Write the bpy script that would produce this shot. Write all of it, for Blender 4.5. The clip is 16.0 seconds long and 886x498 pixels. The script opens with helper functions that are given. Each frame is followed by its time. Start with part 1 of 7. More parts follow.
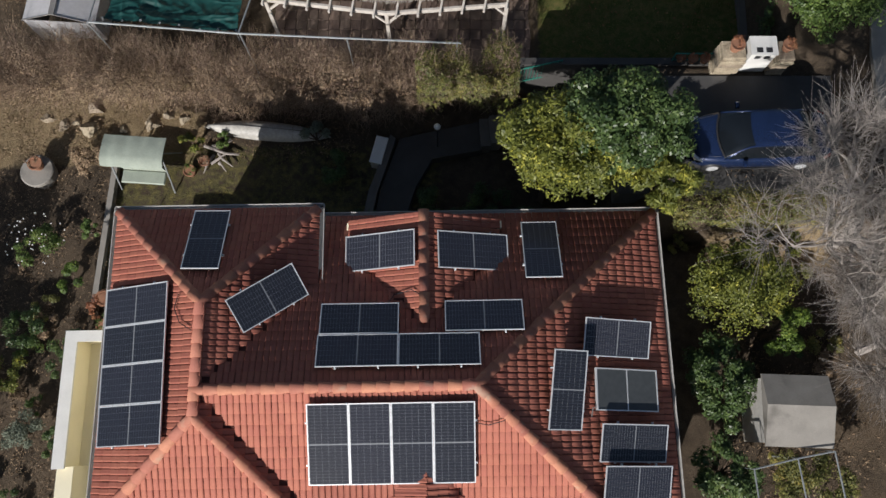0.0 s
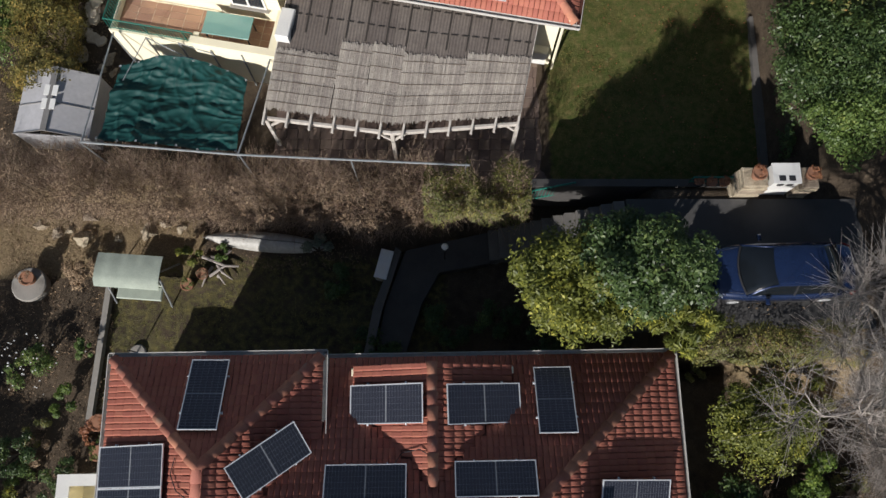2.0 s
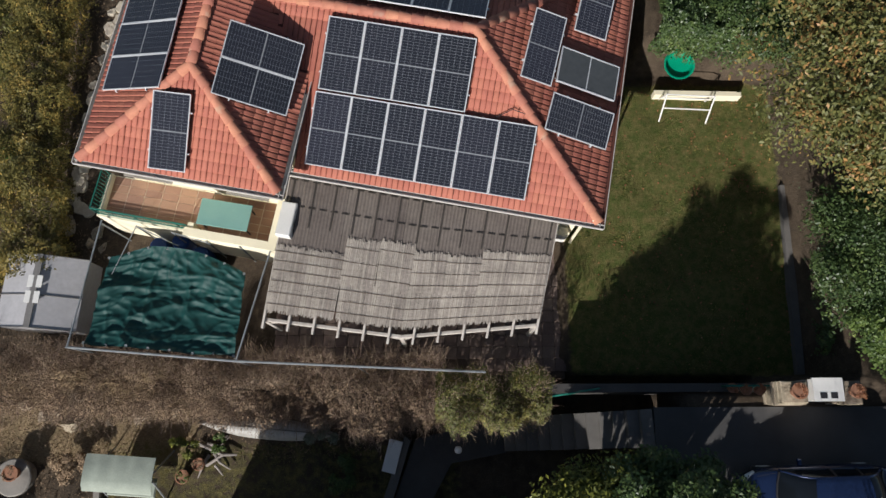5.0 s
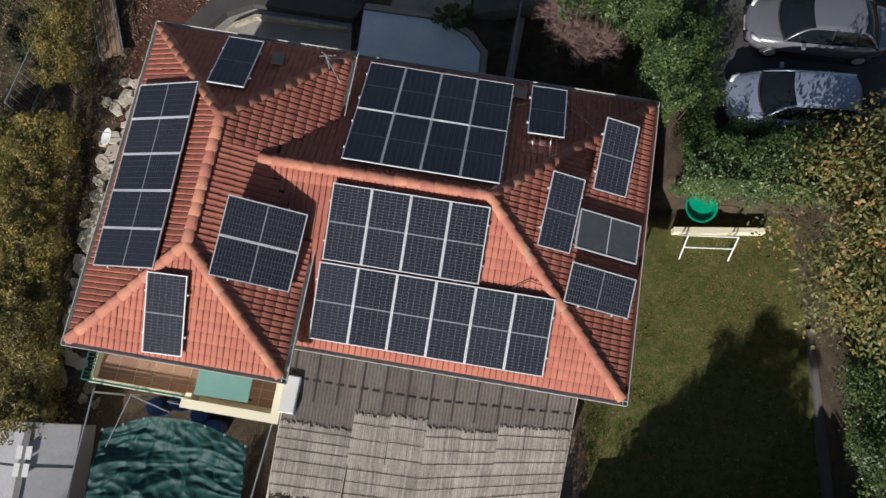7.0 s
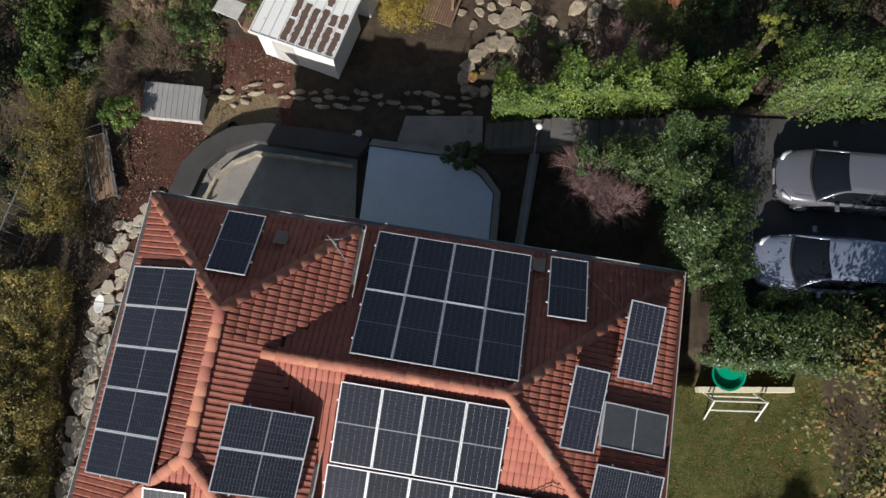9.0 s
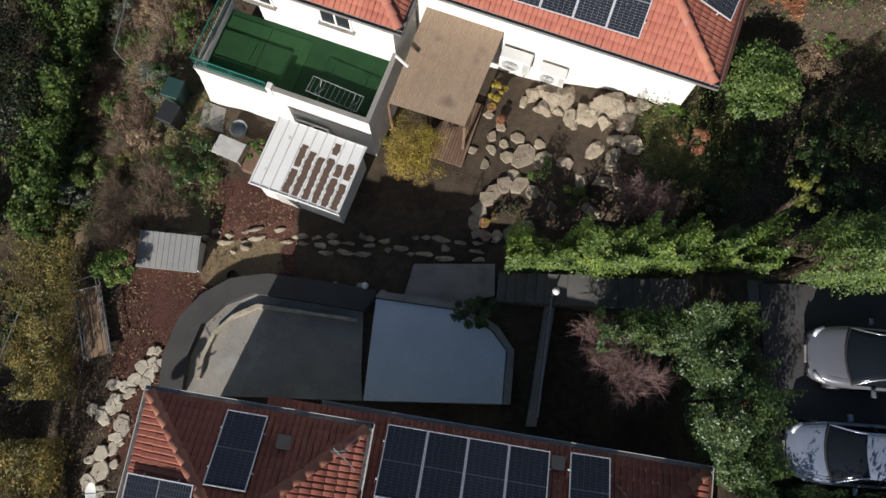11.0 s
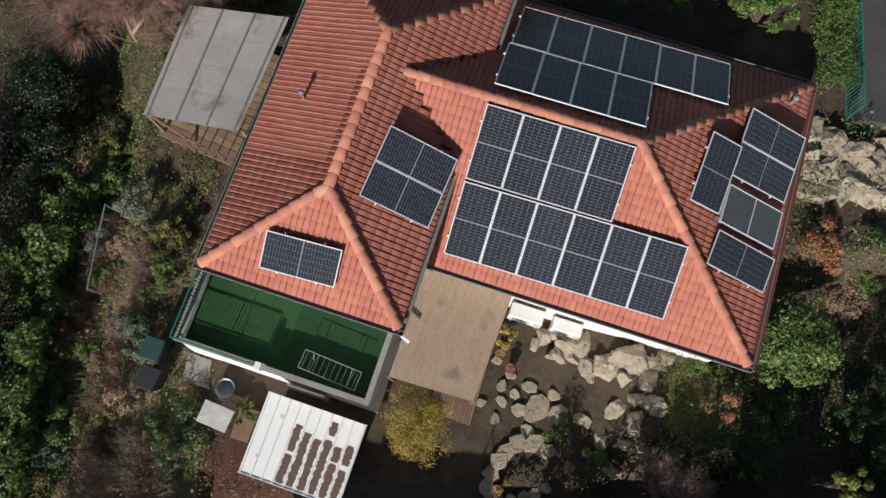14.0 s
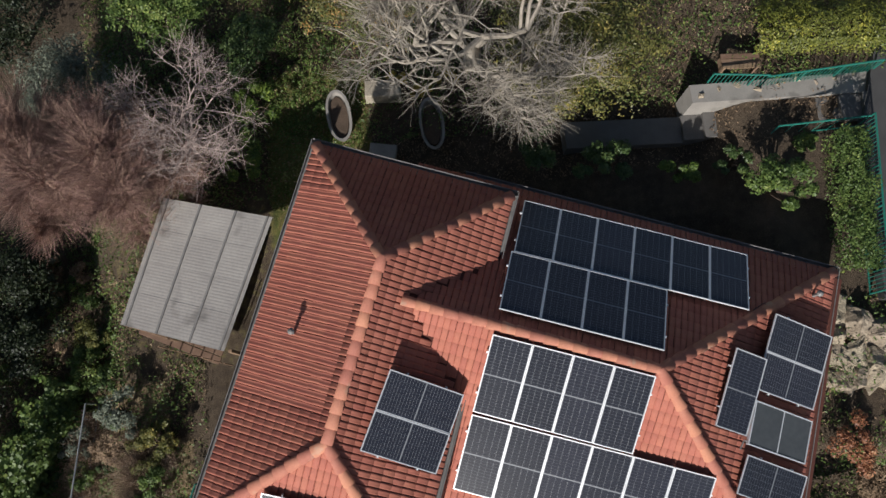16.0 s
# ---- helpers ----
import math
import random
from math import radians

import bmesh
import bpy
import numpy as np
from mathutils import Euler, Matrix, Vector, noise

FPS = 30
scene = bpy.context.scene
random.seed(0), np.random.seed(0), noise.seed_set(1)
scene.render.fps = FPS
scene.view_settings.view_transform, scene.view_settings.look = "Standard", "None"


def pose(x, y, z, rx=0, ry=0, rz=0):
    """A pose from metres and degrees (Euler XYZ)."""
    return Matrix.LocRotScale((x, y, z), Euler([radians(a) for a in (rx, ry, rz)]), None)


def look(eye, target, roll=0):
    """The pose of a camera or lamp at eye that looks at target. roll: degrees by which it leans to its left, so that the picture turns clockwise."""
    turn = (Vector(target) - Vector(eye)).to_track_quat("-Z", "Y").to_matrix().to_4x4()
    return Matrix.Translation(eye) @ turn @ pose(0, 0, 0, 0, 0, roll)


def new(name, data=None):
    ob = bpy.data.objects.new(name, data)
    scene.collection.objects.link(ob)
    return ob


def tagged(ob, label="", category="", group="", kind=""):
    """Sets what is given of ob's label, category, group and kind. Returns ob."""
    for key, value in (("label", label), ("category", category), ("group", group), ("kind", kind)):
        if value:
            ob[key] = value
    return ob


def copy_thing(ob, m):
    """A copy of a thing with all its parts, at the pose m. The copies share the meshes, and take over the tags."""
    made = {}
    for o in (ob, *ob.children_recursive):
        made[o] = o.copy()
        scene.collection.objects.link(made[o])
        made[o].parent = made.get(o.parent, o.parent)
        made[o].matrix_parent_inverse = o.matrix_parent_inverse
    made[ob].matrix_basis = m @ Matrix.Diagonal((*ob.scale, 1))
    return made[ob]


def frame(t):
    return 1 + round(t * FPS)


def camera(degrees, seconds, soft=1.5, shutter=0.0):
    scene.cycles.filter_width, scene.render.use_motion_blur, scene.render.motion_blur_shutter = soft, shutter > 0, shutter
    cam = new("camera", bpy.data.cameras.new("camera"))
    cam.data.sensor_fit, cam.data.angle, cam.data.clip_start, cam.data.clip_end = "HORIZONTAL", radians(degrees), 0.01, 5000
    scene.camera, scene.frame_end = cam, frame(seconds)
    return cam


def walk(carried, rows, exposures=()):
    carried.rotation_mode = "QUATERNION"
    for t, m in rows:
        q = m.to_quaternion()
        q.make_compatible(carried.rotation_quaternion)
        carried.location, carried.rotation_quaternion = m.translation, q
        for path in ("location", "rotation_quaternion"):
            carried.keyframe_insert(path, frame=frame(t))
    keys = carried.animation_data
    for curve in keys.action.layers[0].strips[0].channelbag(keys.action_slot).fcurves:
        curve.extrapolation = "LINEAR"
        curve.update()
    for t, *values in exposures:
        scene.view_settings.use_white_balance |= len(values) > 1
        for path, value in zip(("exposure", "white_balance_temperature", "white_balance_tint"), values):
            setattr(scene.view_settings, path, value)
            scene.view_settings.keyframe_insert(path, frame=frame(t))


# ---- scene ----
cam = camera(63.8, 16.0)
METRES, EYE, TILT, LEAN, TURN = 42.0, 22.0, -76.0, 0.0, 0.0
ROWS = [
    (0.0, 0.0, 0.0, 0.0, -0.0, 0.0, 0.0),
    (0.5, -0.0018, 0.0055, 0.0238, 0.0, 0.0, -0.02),
    (1.0, -0.0035, 0.0113, 0.0498, 0.01, 0.0, -0.04),
    (1.5, -0.0049, 0.0167, 0.0733, 0.01, 0.02, -0.04),
    (2.0, -0.0063, 0.0229, 0.0993, -0.01, 0.01, -0.03),
    (2.5, -0.0077, 0.029, 0.1235, 0.0, -0.05, -0.04),
    (3.0, -0.0096, 0.0358, 0.1501, -0.01, -0.12, -0.06),
    (5.5, -0.0188, 0.0684, 0.2794, -0.18, -0.15, 0.29),
    (6.0, -0.0208, 0.0759, 0.3092, -0.19, -0.21, 0.44),
    (6.5, -0.0238, 0.0829, 0.3377, -0.28, -0.17, 0.55),
    (7.0, -0.0253, 0.0904, 0.3691, -0.26, -0.2, 0.68),
    (7.5, -0.0266, 0.0973, 0.3986, -0.26, -0.26, 0.78),
    (8.0, -0.0298, 0.1051, 0.4305, -0.35, -0.21, 0.84),
    (8.5, -0.031, 0.1126, 0.4608, -0.34, -0.33, 0.91),
    (9.0, -0.0332, 0.1207, 0.4942, -0.34, -0.45, 0.96),
    (11.5, -0.0396, 0.159, 0.6527, -0.35, -0.66, 0.99),
    (12.0, -0.04, 0.1674, 0.6863, -0.31, -0.71, 1.0),
    (12.5, -0.0408, 0.1753, 0.7177, -0.33, -0.7, 1.03),
    (13.0, -0.0404, 0.1837, 0.7522, -0.43, -0.71, 1.49),
    (13.5, -0.04, 0.1919, 0.7855, -0.59, -0.77, 2.18),
    (14.0, -0.04, 0.2012, 0.8229, -0.79, -0.92, 2.83),
    (14.5, -0.0391, 0.2099, 0.857, -0.95, -0.97, 3.51),
    (15.0, -0.0384, 0.2195, 0.8943, -1.17, -1.01, 4.23),
    (15.5, -0.0379, 0.2283, 0.9296, -1.43, -1.1, 4.95),
    (16.0, -0.0368, 0.2381, 0.9698, -1.66, -1.24, 5.71),
]
walk(cam, [(t, pose(0, 0, EYE, TILT, LEAN, TURN) @ pose(METRES * x, METRES * y, METRES * z, 90 + pitch, roll, yaw)) for t, x, y, z, yaw, pitch, roll in ROWS])

# ---- light ----
SUN_EL, SUN_AZ = 27.0, 204.5
world = bpy.data.worlds.new("world")
scene.world = world
world.use_nodes = True
_nt = world.node_tree
_sky = _nt.nodes.new("ShaderNodeTexSky")
_sky.sky_type = "NISHITA"
_sky.sun_disc = False
_sky.sun_elevation, _sky.sun_rotation = radians(SUN_EL), radians(SUN_AZ)
_nt.links.new(_sky.outputs[0], _nt.nodes["Background"].inputs[0])
_nt.nodes["Background"].inputs[1].default_value = 0.06
_sd = Vector((math.sin(radians(SUN_AZ)) * math.cos(radians(SUN_EL)), math.cos(radians(SUN_AZ)) * math.cos(radians(SUN_EL)), math.sin(radians(SUN_EL))))
sun_data = bpy.data.lights.new("sun", "SUN")
sun_data.energy, sun_data.angle, sun_data.color = 5.0, radians(0.55), (1.0, 0.968, 0.94)
sun = new("sun", sun_data)
sun.matrix_world = look(_sd * 100 + Vector((0, 20, 0)), (0, 20, 0))
scene.view_settings.exposure = 0.21

R = random.Random(7)
NR = np.random.RandomState(11)


# ---- materials ----
def mat(name, c1, c2=None, rough=0.8, scale=3.0, bump=0.15, metal=0.0, fine=40.0, obj_var=0.0, isl_var=0.0, spec=0.3, detail=5.0, spots=None, bdist=0.02, space="Object"):
    """Two-scale mottled surface: c1 and c2 mixed by broad and fine noise, with a small relief."""
    m = bpy.data.materials.new(name)
    m.use_nodes = True
    nt = m.node_tree
    N, L = nt.nodes, nt.links
    b = N["Principled BSDF"]
    c2 = c2 or tuple(x * 0.75 for x in c1)
    if space == "World":
        co = N.new("ShaderNodeNewGeometry").outputs["Position"]
    else:
        co = N.new("ShaderNodeTexCoord").outputs["Object"]
    n1 = N.new("ShaderNodeTexNoise")
    n1.inputs["Scale"].default_value, n1.inputs["Detail"].default_value, n1.inputs["Roughness"].default_value = scale, detail, 0.62
    L.new(co, n1.inputs["Vector"])
    n2 = N.new("ShaderNodeTexNoise")
    n2.inputs["Scale"].default_value, n2.inputs["Detail"].default_value = fine, 3.0
    L.new(co, n2.inputs["Vector"])
    mx = N.new("ShaderNodeMix")
    mx.data_type = "FLOAT"
    mx.inputs[0].default_value = 0.4
    L.new(n1.outputs[0], mx.inputs[2]), L.new(n2.outputs[0], mx.inputs[3])
    rp = N.new("ShaderNodeValToRGB")
    rp.color_ramp.elements[0].position, rp.color_ramp.elements[1].position = 0.33, 0.67
    rp.color_ramp.elements[0].color, rp.color_ramp.elements[1].color = (*c2, 1), (*c1, 1)
    L.new(mx.outputs[0], rp.inputs[0])
    out = rp.outputs[0]
    if spots:
        n3 = N.new("ShaderNodeTexNoise")
        n3.inputs["Scale"].default_value, n3.inputs["Detail"].default_value = spots[1], 6.0
        L.new(co, n3.inputs["Vector"])
        r3 = N.new("ShaderNodeValToRGB")
        r3.color_ramp.elements[0].position, r3.color_ramp.elements[1].position = spots[2], spots[2] + 0.1
        L.new(n3.outputs[0], r3.inputs[0])
        m3 = N.new("ShaderNodeMix")
        m3.data_type = "RGBA"
        L.new(r3.outputs[0], m3.inputs[0]), L.new(out, m3.inputs[6])
        m3.inputs[7].default_value = (*spots[0], 1)
        out = m3.outputs[2]
    if obj_var or isl_var:
        h = N.new("ShaderNodeHueSaturation")
        v = N.new("ShaderNodeMath")
        v.operation = "MULTIPLY_ADD"
        k = obj_var or isl_var
        v.inputs[1].default_value, v.inputs[2].default_value = k, 1 - k / 2
        src = N.new("ShaderNodeObjectInfo").outputs["Random"] if obj_var else N.new("ShaderNodeNewGeometry").outputs["Random Per Island"]
        L.new(src, v.inputs[0]), L.new(v.outputs[0], h.inputs["Value"]), L.new(out, h.inputs["Color"])
        hv = N.new("ShaderNodeMath")
        hv.operation = "MULTIPLY_ADD"
        hv.inputs[1].default_value, hv.inputs[2].default_value = 0.05 * k, 0.5 - 0.025 * k
        L.new(src, hv.inputs[0]), L.new(hv.outputs[0], h.inputs["Hue"])
        out = h.outputs[0]
    L.new(out, b.inputs["Base Color"])
    b.inputs["Roughness"].default_value, b.inputs["Metallic"].default_value = rough, metal
    b.inputs["Specular IOR Level"].default_value = spec
    if bump:
        bp = N.new("ShaderNodeBump")
        bp.inputs["Strength"].default_value, bp.inputs["Distance"].default_value = bump, bdist
        L.new(mx.outputs[0], bp.inputs["Height"]), L.new(bp.outputs[0], b.inputs["Normal"])
    return m


def leaf_mat(name, c1, c2, c3=None, rough=0.5, trans=0.25, split=0.8):
    """Leaves: every island takes its own tone, from dark to light, some light coming through."""
    m = bpy.data.materials.new(name)
    m.use_nodes = True
    N, L = m.node_tree.nodes, m.node_tree.links
    b = N["Principled BSDF"]
    g = N.new("ShaderNodeNewGeometry")
    rp = N.new("ShaderNodeValToRGB")
    e = rp.color_ramp.elements
    e[0].color, e[1].color = (*c1, 1), (*c2, 1)
    e[1].position = split if c3 else 1.0
    if c3:
        x = e.new(min(0.97, split + 0.2))
        x.color = (*c3, 1)
    n = N.new("ShaderNodeTexNoise")
    n.inputs["Scale"].default_value = 1.3
    L.new(g.outputs["Position"], n.inputs["Vector"])
    a = N.new("ShaderNodeMath")
    a.operation = "MULTIPLY_ADD"
    a.inputs[1].default_value, a.inputs[2].default_value = 1.3, -0.4
    L.new(n.outputs[0], a.inputs[0])
    s = N.new("ShaderNodeMath")
    s.operation = "MULTIPLY_ADD"
    s.inputs[1].default_value = 0.6
    L.new(g.outputs["Random Per Island"], s.inputs[0]), L.new(a.outputs[0], s.inputs[2])
    L.new(s.outputs[0], rp.inputs[0])
    L.new(rp.outputs[0], b.inputs["Base Color"])
    b.inputs["Roughness"].default_value, b.inputs["Specular IOR Level"].default_value = rough, 0.35
    tr = N.new("ShaderNodeBsdfTranslucent")
    L.new(rp.outputs[0], tr.inputs[0])
    mix = N.new("ShaderNodeMixShader")
    mix.inputs[0].default_value = trans
    L.new(b.outputs[0], mix.inputs[1]), L.new(tr.outputs[0], mix.inputs[2])
    L.new(mix.outputs[0], N["Material Output"].inputs[0])
    return m


M_TILE = mat("terracotta_tile", (0.375, 0.136, 0.094), (0.29, 0.094, 0.065), 0.8, 1.0, 0.2, fine=25, isl_var=0.11, space="World")
M_TILE_P = mat("terracotta_tile_single", (0.375, 0.136, 0.094), (0.29, 0.094, 0.065), 0.8, 1.0, 0.2, fine=25, obj_var=0.11, space="World")
M_CAP = mat("ridge_terracotta", (0.44, 0.19, 0.125), (0.33, 0.125, 0.085), 0.8, 2.5, 0.3, fine=30, obj_var=0.3, space="World", spots=((0.36, 0.22, 0.16), 2.0, 0.62))
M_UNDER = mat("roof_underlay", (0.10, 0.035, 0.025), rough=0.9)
M_GUTTER = mat("gutter_metal", (0.22, 0.21, 0.20), (0.13, 0.125, 0.12), 0.5, 4, 0.1)
M_GUTTER_W = mat("gutter_white", (0.55, 0.53, 0.49), (0.36, 0.35, 0.33), 0.5, 4, 0.1)
M_WHITE = mat("white_render", (0.74, 0.72, 0.68), (0.62, 0.60, 0.555), 0.9, 0.8, 0.2, fine=60, space="World")
M_CREAM = mat("cream_render", (0.80, 0.74, 0.56), (0.70, 0.64, 0.47), 0.9, 0.8, 0.2, fine=60, space="World")
M_FRAME = mat("aluminium", (0.74, 0.75, 0.76), (0.64, 0.65, 0.66), 0.4, 5, 0.0, metal=0.35)
M_CONC = mat("concrete", (0.30, 0.28, 0.25), (0.20, 0.185, 0.165), 0.9, 1.5, 0.3, fine=50, space="World", spots=((0.14, 0.13, 0.115), 0.9, 0.6))
M_STONE = mat("limestone", (0.43, 0.36, 0.265), (0.19, 0.15, 0.105), 0.9, 3.5, 1.0, fine=22, obj_var=0.3, space="World", bdist=0.08, spots=((0.13, 0.11, 0.085), 5.0, 0.6))
M_STONE_S = mat("limestone_joined", (0.42, 0.37, 0.29), (0.19, 0.16, 0.12), 0.9, 2.5, 0.8, fine=18, isl_var=0.35, space="World", bdist=0.05)
M_ASPH = mat("asphalt", (0.075, 0.072, 0.070), (0.045, 0.044, 0.043), 0.85, 1.0, 0.4, fine=90, space="World", spots=((0.10, 0.095, 0.09), 0.6, 0.62))
M_SOIL = mat("soil", (0.12, 0.085, 0.06), (0.06, 0.042, 0.03), 0.95, 2.0, 0.8, fine=25, space="World", bdist=0.06)


# ---- mesh helpers ----
class MB:
    """Collects vertices and faces of one mesh."""
    def __init__(self):
        self.v, self.f = [], []

    def add(self, vs, fs):
        n = len(self.v)
        self.v += [tuple(p) for p in vs]
        self.f += [tuple(i + n for i in f) for f in fs]
        return self

    def box(self, x0, y0, z0, x1, y1, z1, m=None, bev=0.0):
        if bev:
            b = bev
            lo = [(x0 + b, y0 + b), (x1 - b, y0 + b), (x1 - b, y1 - b), (x0 + b, y1 - b)]
            hi = [(x0, y0), (x1, y0), (x1, y1), (x0, y1)]
            vs = [(*p, z0) for p in lo] + [(*p, z0 + b) for p in hi] + [(*p, z1 - b) for p in hi] + [(*p, z1) for p in lo]
            fs = [(3, 2, 1, 0), (12, 13, 14, 15)]
            for k in range(3):
                for i in range(4):
                    j = (i + 1) % 4
                    fs.append((k * 4 + i, k * 4 + j, k * 4 + 4 + j, k * 4 + 4 + i))
        else:
            vs = [(x0, y0, z0), (x1, y0, z0), (x1, y1, z0), (x0, y1, z0), (x0, y0, z1), (x1, y0, z1), (x1, y1, z1), (x0, y1, z1)]
            fs = [(3, 2, 1, 0), (4, 5, 6, 7), (0, 1, 5, 4), (1, 2, 6, 5), (2, 3, 7, 6), (3, 0, 4, 7)]
        if m is not None:
            vs = [m @ Vector(p) for p in vs]
        return self.add(vs, fs)

    def prism(self, pts, z0, z1, bev=0.0):
        """Upright prism over a ring of (x, y); bev shrinks the top ring."""
        n = len(pts)
        cx, cy = sum(p[0] for p in pts) / n, sum(p[1] for p in pts) / n
        area = sum(pts[i][0] * pts[(i + 1) % n][1] - pts[(i + 1) % n][0] * pts[i][1] for i in range(n))
        if area < 0:
            pts = list(pts)[::-1]
        rings = [[(x, y, z0) for x, y in pts]]
        if bev:
            rings.append([(x, y, z1 - bev) for x, y in pts])
            top = []
            for x, y in pts:
                d = math.hypot(x - cx, y - cy) or 1
                k = max(0, 1 - bev / d)
                top.append((cx + (x - cx) * k, cy + (y - cy) * k, z1))
            rings.append(top)
        else:
            rings.append([(x, y, z1) for x, y in pts])
        vs = [p for r in rings for p in r]
        fs = [tuple(range(n))[::-1], tuple(range(n * (len(rings) - 1), n * len(rings)))]
        for k in range(len(rings) - 1):
            for i in range(n):
                j = (i + 1) % n
                fs.append((k * n + i, k * n + j, k * n + n + j, k * n + n + i))
        return self.add(vs, fs)

    def tube(self, pts, radii, sides=6, cap=True):
        """A tube along a polyline, with a radius at each point."""
        pts = [Vector(p) for p in pts]
        if not isinstance(radii, (list, tuple)):
            radii = [radii] * len(pts)
        vs, fs = [], []
        for k, p in enumerate(pts):
            d = (pts[min(k + 1, len(pts) - 1)] - pts[max(k - 1, 0)]).normalized()
            a = d.cross(Vector((0, 0, 1)))
            if a.length < 0.05:
                a = d.cross(Vector((1, 0, 0)))
            a.normalize()
            b = a.cross(d)
            for s in range(sides):
                w = 2 * math.pi * s / sides
                vs.append(p + (a * math.cos(w) + b * math.sin(w)) * radii[k])
        for k in range(len(pts) - 1):
            for s in range(sides):
                t = (s + 1) % sides
                fs.append((k * sides + s, k * sides + t, k * sides + sides + t, k * sides + sides + s))
        if cap:
            fs.append(tuple(range(sides))[::-1])
            fs.append(tuple(range(len(vs) - sides, len(vs))))
        return self.add(vs, fs)

    def lathe(self, cx, cy, prof, sides=20):
        """A turned form about an upright axis: prof lists (radius, z)."""
        vs, fs = [], []
        for r, z in prof:
            for s in range(sides):
                w = 2 * math.pi * s / sides
                vs.append((cx + r * math.cos(w), cy + r * math.sin(w), z))
        for k in range(len(prof) - 1):
            for s in range(sides):
                t = (s + 1) % sides
                fs.append((k * sides + s, k * sides + t, k * sides + sides + t, k * sides + sides + s))
        fs.append(tuple(range(sides))[::-1])
        fs.append(tuple(range(len(vs) - sides, len(vs))))
        return self.add(vs, fs)

    def mesh(self, name, material, smooth=False):
        me = bpy.data.meshes.new(name)
        me.from_pydata(self.v, [], self.f)
        me.materials.append(material)
        if smooth:
            me.polygons.foreach_set("use_smooth", [True] * len(me.polygons))
        me.update()
        return me


def thing(name, label, category, group="", kind="", at=None):
    ob = tagged(new(name), label, category, group, kind)
    if at is not None:
        ob.matrix_world = at
    return ob


def part(name, mb, material, parent, label="", smooth=False, kind=""):
    ob = new(name, mb.mesh(name, material, smooth) if isinstance(mb, MB) else mb)
    ob.parent = parent
    return tagged(ob, label, kind=kind)


def single(name, mb, material, label, category, group="", kind="", smooth=False):
    return tagged(new(name, mb.mesh(name, material, smooth)), label, category, group, kind)


def fast_mesh(name, V, F, material):
    """A mesh from numpy arrays: V (n, 3), F (m, k), all faces of k corners."""
    me = bpy.data.meshes.new(name)
    m, k = F.shape
    me.vertices.add(len(V))
    me.vertices.foreach_set("co", np.asarray(V, np.float32).ravel())
    me.loops.add(m * k)
    me.loops.foreach_set("vertex_index", np.asarray(F, np.int32).ravel())
    me.polygons.add(m)
    me.polygons.foreach_set("loop_start", np.arange(0, m * k, k, dtype=np.int32))
    me.materials.append(material)
    me.update(calc_edges=True)
    return me


# ---- ground ----
def smooth01(t):
    t = np.clip(t, 0, 1)
    return t * t * (3 - 2 * t)


# (x0, x1, y0, y1, softness x, softness y, height): later zones lie over earlier ones
ZONES = [
    (-900, 900, 12.6, 900, 1, 0.9, -1.5),
    (-900, -14.5, -900, 900, 3, 1, -3.6),
    (-9.0, 900, 33.2, 900, 1.5, 0.6, -1.25),
    (-900, 9, 47.5, 900, 3, 2.5, -0.8),
    (-900, -12.5, 34, 900, 3.0, 2, -3.3),
    (3.0, 900, 34.0, 900, 4, 2, 0.0),
    (9.5, 900, -900, 900, 2.5, 1, 0.9),
    (6.6, 900, -900, 6.2, 0.8, 0.8, -1.6),
    (6.2, 900, 6.4, 12.0, 0.8, 0.5, 0.3),
    (3.2, 11.2, 12.3, 22.95, 0.5, 0.15, -1.3),
    (5.9, 900, 23.05, 31.2, 0.5, 0.12, 0.95),
    (8.3, 900, 31.2, 900, 2.0, 1.5, 1.3),
    (13.5, 900, -900, 900, 2.0, 1, 0.75),
    (13.0, 900, 30, 900, 2.0, 4, 1.5),
    (7.6, 14.5, 32.4, 39.2, 1.2, 1.2, -0.7),
]


def ground_z(x, y):
    x, y = np.asarray(x, float), np.asarray(y, float)
    h = np.full(np.broadcast(x, y).shape, -3.2)
    for x0, x1, y0, y1, sx, sy, z in ZONES:
        w = smooth01((x - x0) / sx + 0.5) * smooth01((x1 - x) / sx + 0.5) * smooth01((y - y0) / sy + 0.5) * smooth01((y1 - y) / sy + 0.5)
        h = h * (1 - w) + z * w
    return h


def gz(x, y):
    return float(ground_z(x, y))


def axis(lo, hi, step):
    near = np.arange(lo, hi + step / 2, step)
    far = np.array([3, 8, 20, 50, 120, 300, 800, 2000.0])
    return np.concatenate([lo - far[::-1], near, hi + far])


GX, GY = axis(-24, 20, 0.2), axis(-8, 62, 0.2)
gx, gy = np.meshgrid(GX, GY)
gzz = ground_z(gx, gy)
_ruf = np.array([noise.noise((a * 0.9, b * 0.9, 0)) * 0.06 + noise.noise((a * 3.1, b * 3.1, 4)) * 0.03 for a, b in zip(gx.ravel(), gy.ravel())]).reshape(gx.shape)
gzz = gzz + _ruf * (np.abs(gx) < 24)
nx, ny = len(GX), len(GY)
_i = np.arange(nx * ny).reshape(ny, nx)
GF = np.stack([_i[:-1, :-1], _i[:-1, 1:], _i[1:, 1:], _i[1:, :-1]], -1).reshape(-1, 4)

